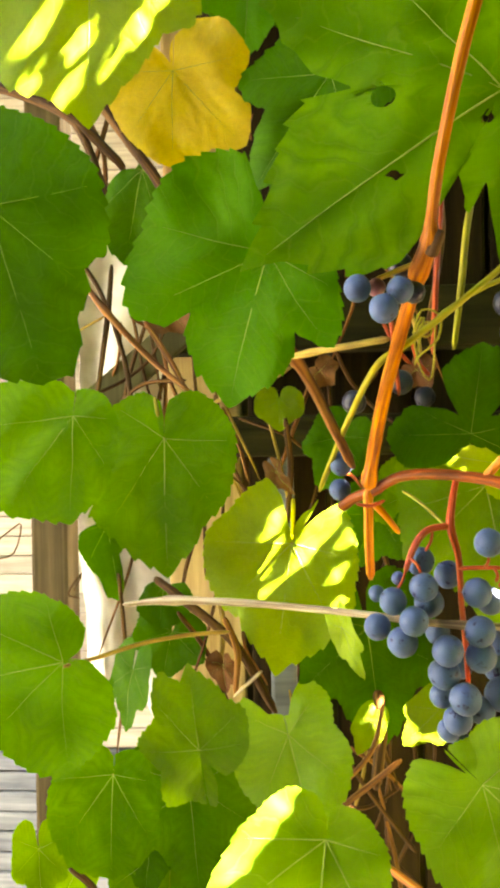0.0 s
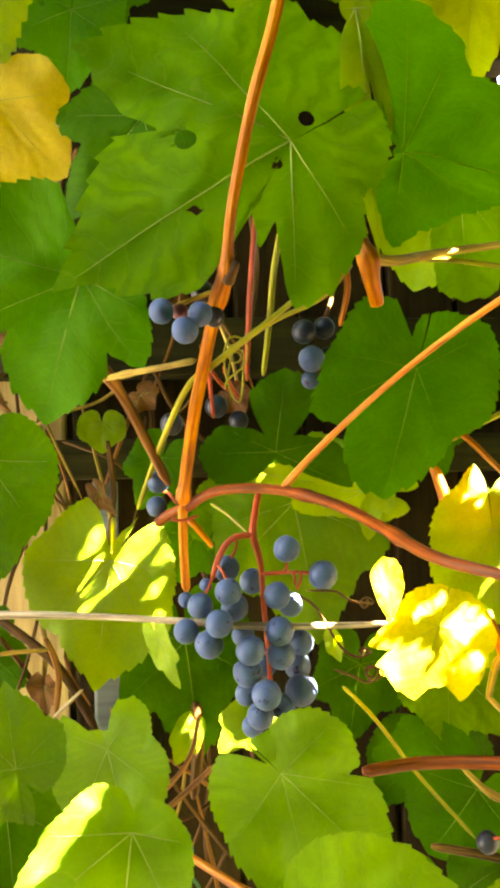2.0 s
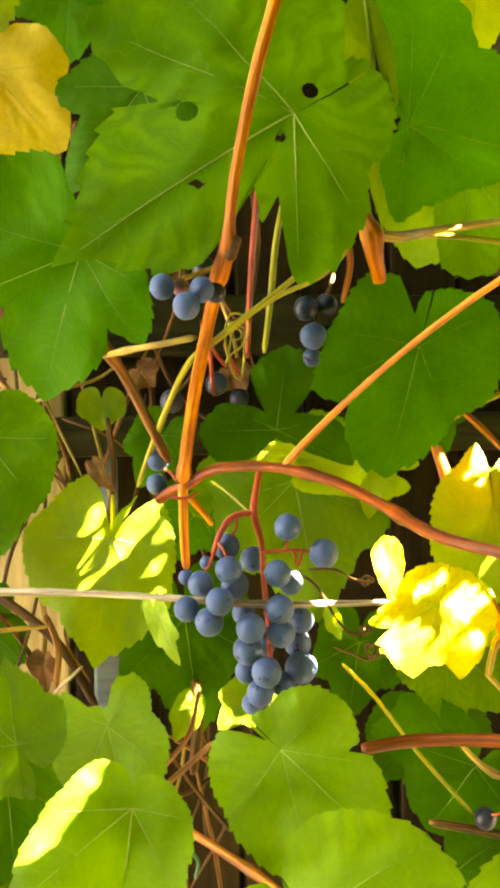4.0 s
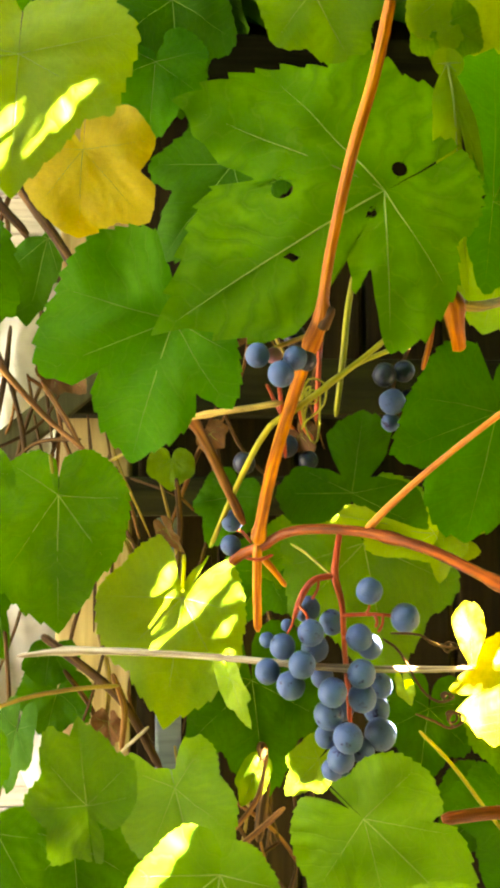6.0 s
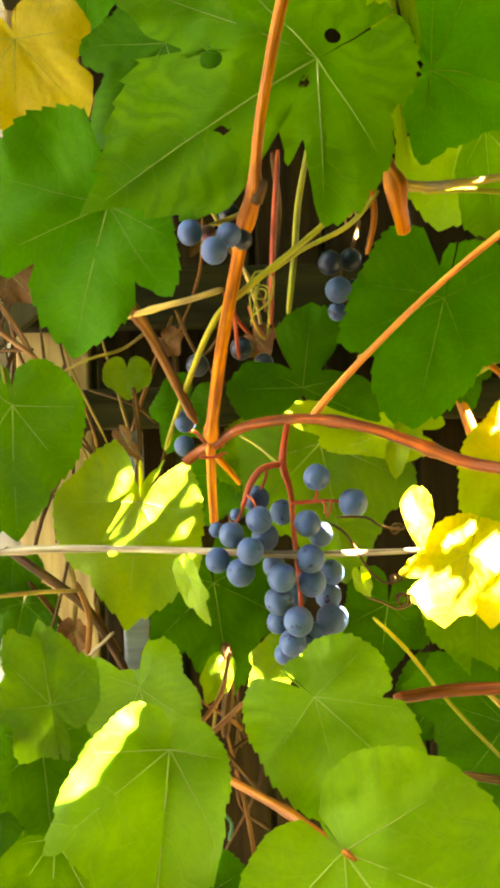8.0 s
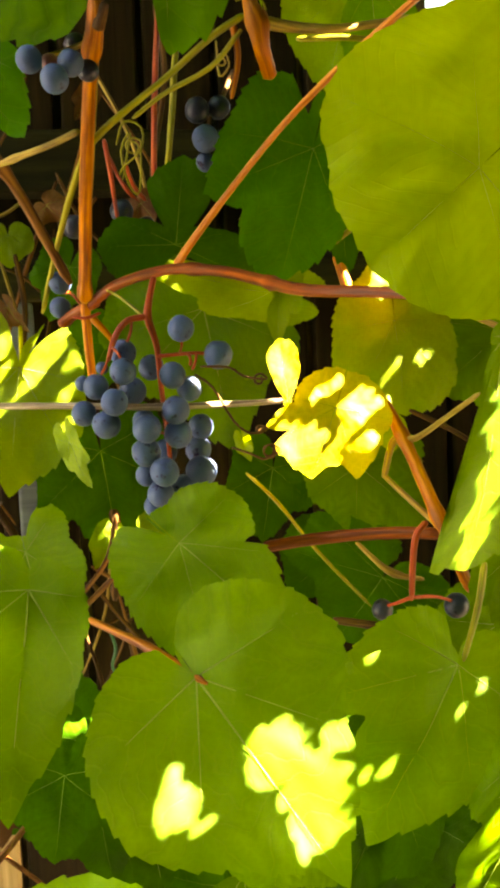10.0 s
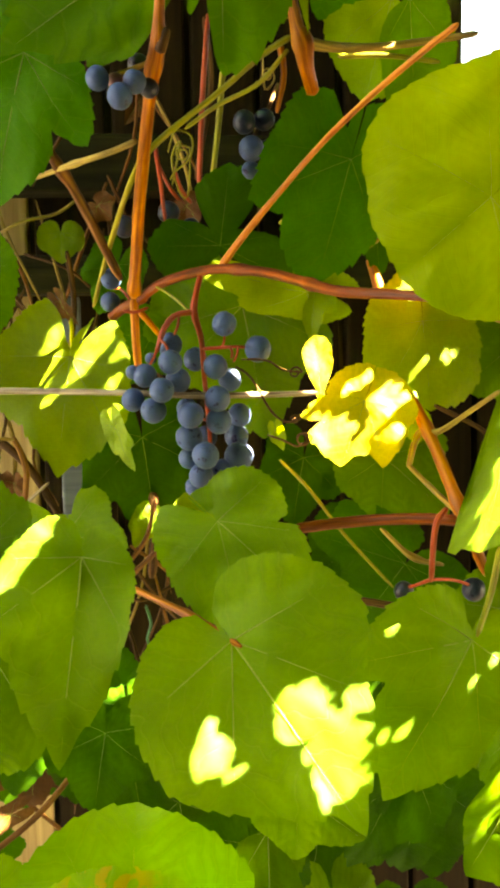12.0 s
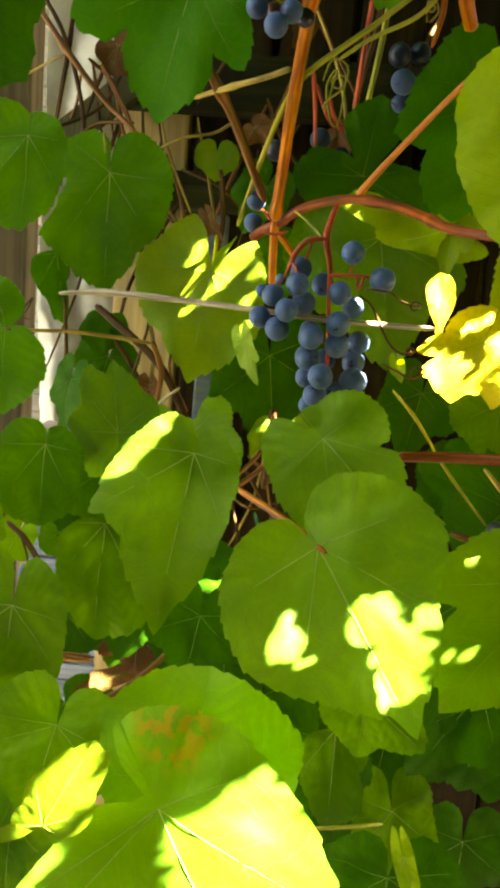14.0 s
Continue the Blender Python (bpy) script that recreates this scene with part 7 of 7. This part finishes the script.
def hanging_sheet():
    """A crumpled sheet that hangs from a batten behind the post."""
    holder = thing("plastic_sheet", (-0.15, 1.04, 1.44), "crumpled off-white plastic sheet hanging behind the post", "sheet")
    nx, nz = 44, 110
    verts, faces = [], []
    for j in range(nz + 1):
        for i in range(nx + 1):
            x = -0.232 + 0.172 * i / nx
            z = 1.78 - (1.78 - 1.20 + 0.03 * math.sin(x * 43 + 1)) * (1 - j / nz)
            y = 1.04 + 0.016 * math.sin(x * 90 + 2 * math.sin(z * 9)) * (1 - 0.8 * j / nz) + 0.026 * noise.noise((x * 14, z * 10, 1)) * (1.1 - j / nz) + 0.020 * abs(noise.noise((x * 30, z * 24, 4))) * (1.1 - j / nz)
            verts.append(local(holder, (x, y, z)))
    for j in range(nz):
        for i in range(nx):
            a = j * (nx + 1) + i
            faces.append((a, a + 1, a + nx + 2, a + nx + 1))
    mesh_part("sheet", verts, faces, SHEET, holder)
    box_part("batten", (-0.30, 1.002, 1.77), (-0.07, 1.06, 1.80), POST, holder, 0.003)


hanging_sheet()


# ---- dead growth on the fence ----
dead = thing("dead_vine_growth", (0.05, 0.78, 1.4), "tangle of dry brown twigs and withered leaves on the fence", "dry vine")
rng = random.Random(41)
for i in range(40):
    x, z = rng.uniform(-0.12, 0.12), rng.uniform(1.14, 1.70)
    if x < 0.0 and z < 1.5:
        z += 0.2
    lean, drop, y = rng.uniform(-0.06, 0.06), rng.uniform(0.07, 0.20), rng.uniform(0.69, 0.765)
    bend = rng.uniform(-0.02, 0.02)
    tube("twig", [(x, y, z, rng.uniform(0.0008, 0.002)), (x + lean * 0.4 + bend, y - 0.01, z - drop * 0.5, rng.uniform(0.001, 0.002)), (x + lean, y + 0.01, z - drop, 0.0009)],
         (OLD, OLD, OLD, TWIG, OLD, STRAW)[i % 6], dead, 7, 5, 0.12, seed=i)
for i in range(9):
    x, y, z = rng.uniform(-0.08, 0.11), rng.uniform(0.70, 0.77), rng.uniform(1.10, 1.78)
    size = rng.uniform(0.012, 0.024)
    a = rng.uniform(-0.9, 0.9)
    vine_leaf(dead, (x, y, z), (x + size * math.sin(a), y + rng.uniform(-0.012, 0.004), z - size * math.cos(a)), size * rng.uniform(0.8, 1.4), rng.uniform(-50, 50), DRY,
              lobed=0.2, wave=0.28, fold=0.35, teeth=20, bite=0.02, seed=900 + i)


# ---- unseen leaf canopy, added to shade the vine, above and beside the path ----
def canopy():
    rng = random.Random(21)
    toward = SUN_FROM
    u = toward.cross(Vector((0, 0, 1))).normalized()
    w = u.cross(toward)
    middle = Vector((0.08, 0.45, 1.40))
    verts, faces, uvs = [], [], []
    shape = [(math.sin(a) * (0.75 + 0.12 * math.cos(5 * a)), math.cos(a) * (0.8 + 0.2 * abs(math.cos(a * 2.5)))) for a in np.linspace(0, 2 * math.pi, 14, endpoint=False)]

    def put(at, radius):
        tilt = Euler((rng.uniform(-0.7, 0.7), rng.uniform(-0.7, 0.7), rng.uniform(0, 6.28))).to_matrix()
        turned = toward.to_track_quat("Z", "Y").to_matrix() @ tilt
        first = len(verts)
        verts.append(at + turned @ Vector((0, 0, 0.2 * radius)))
        for sx, sy in shape:
            verts.append(at + turned @ Vector((sx * radius, sy * radius, 0)))
        for k in range(len(shape)):
            a, b = first + 1 + k, first + 1 + (k + 1) % len(shape)
            faces.append((first, a, b))
            uvs.extend(((0, 0), shape[k], shape[(k + 1) % len(shape)]))

    holes = np.array([((p - middle).dot(u), (p - middle).dot(w), r) for p, r in SUNLIT])

    def clearance(a, b):
        """How far each place of a layer lies outside the nearest opening."""
        gap = np.full(a.shape, 9.0)
        for hu, hw, hr in holes:
            gap = np.minimum(gap, np.hypot(a - hu, b - hw) - hr)
        return gap

    grid = np.random.default_rng(21)
    for radius, step, layers, reach in ((0.030, 0.032, 3, 9.0), (0.013, 0.014, 3, 0.068), (0.006, 0.0068, 2, 0.034), (0.003, 0.0034, 2, 0.016)):
        n = int(0.56 / step)
        for layer in range(layers):
            a, b = np.meshgrid(np.arange(-n, n + 1) * step, np.arange(-n, n + 1) * step)
            a, b = a + grid.uniform(-0.35, 0.35, a.shape) * step, b + grid.uniform(-0.35, 0.35, a.shape) * step
            gap = clearance(a, b)
            for k in np.argwhere((gap > radius * 0.85) & (gap < reach)):
                at = middle + u * a[k[0], k[1]] + w * b[k[0], k[1]] + toward * (0.50 + 0.04 * layer + rng.uniform(-0.02, 0.02))
                put(at, radius)
    # Two leaves added to stop a stray sun spot on the large leaf.
    for spot in ((0.063, 0.410, 1.605), (0.066, 0.412, 1.600)):
        put(Vector(spot) + toward * 0.52, 0.014)
    # Unseen leaf masses added overhead and on the right to darken the fence.
    for _ in range(700):
        at = Vector((rng.uniform(-0.5, 0.9), rng.uniform(0.47, 0.80), rng.uniform(2.08, 2.25)))
        put(at, rng.uniform(0.035, 0.05))
    for _ in range(450):
        at = Vector((rng.uniform(-0.5, 0.6), rng.uniform(0.56, 0.77), rng.uniform(1.93, 2.08)))
        put(at, rng.uniform(0.035, 0.05))
    for _ in range(450):
        at = Vector((rng.uniform(0.50, 0.85), rng.uniform(0.52, 0.77), rng.uniform(0.9, 2.0)))
        put(at, rng.uniform(0.035, 0.05))
    me = mesh_part("canopy_leaves", verts, faces, DEEP, None, False)
    layer = me.data.uv_layers.new(name="veins")
    layer.data.foreach_set("uv", [c for uv in uvs for c in uv])
    tagged(me, "loose canopy of green vine leaves overhead, unseen and added for shade", "foliage", "", "stuff")


canopy()
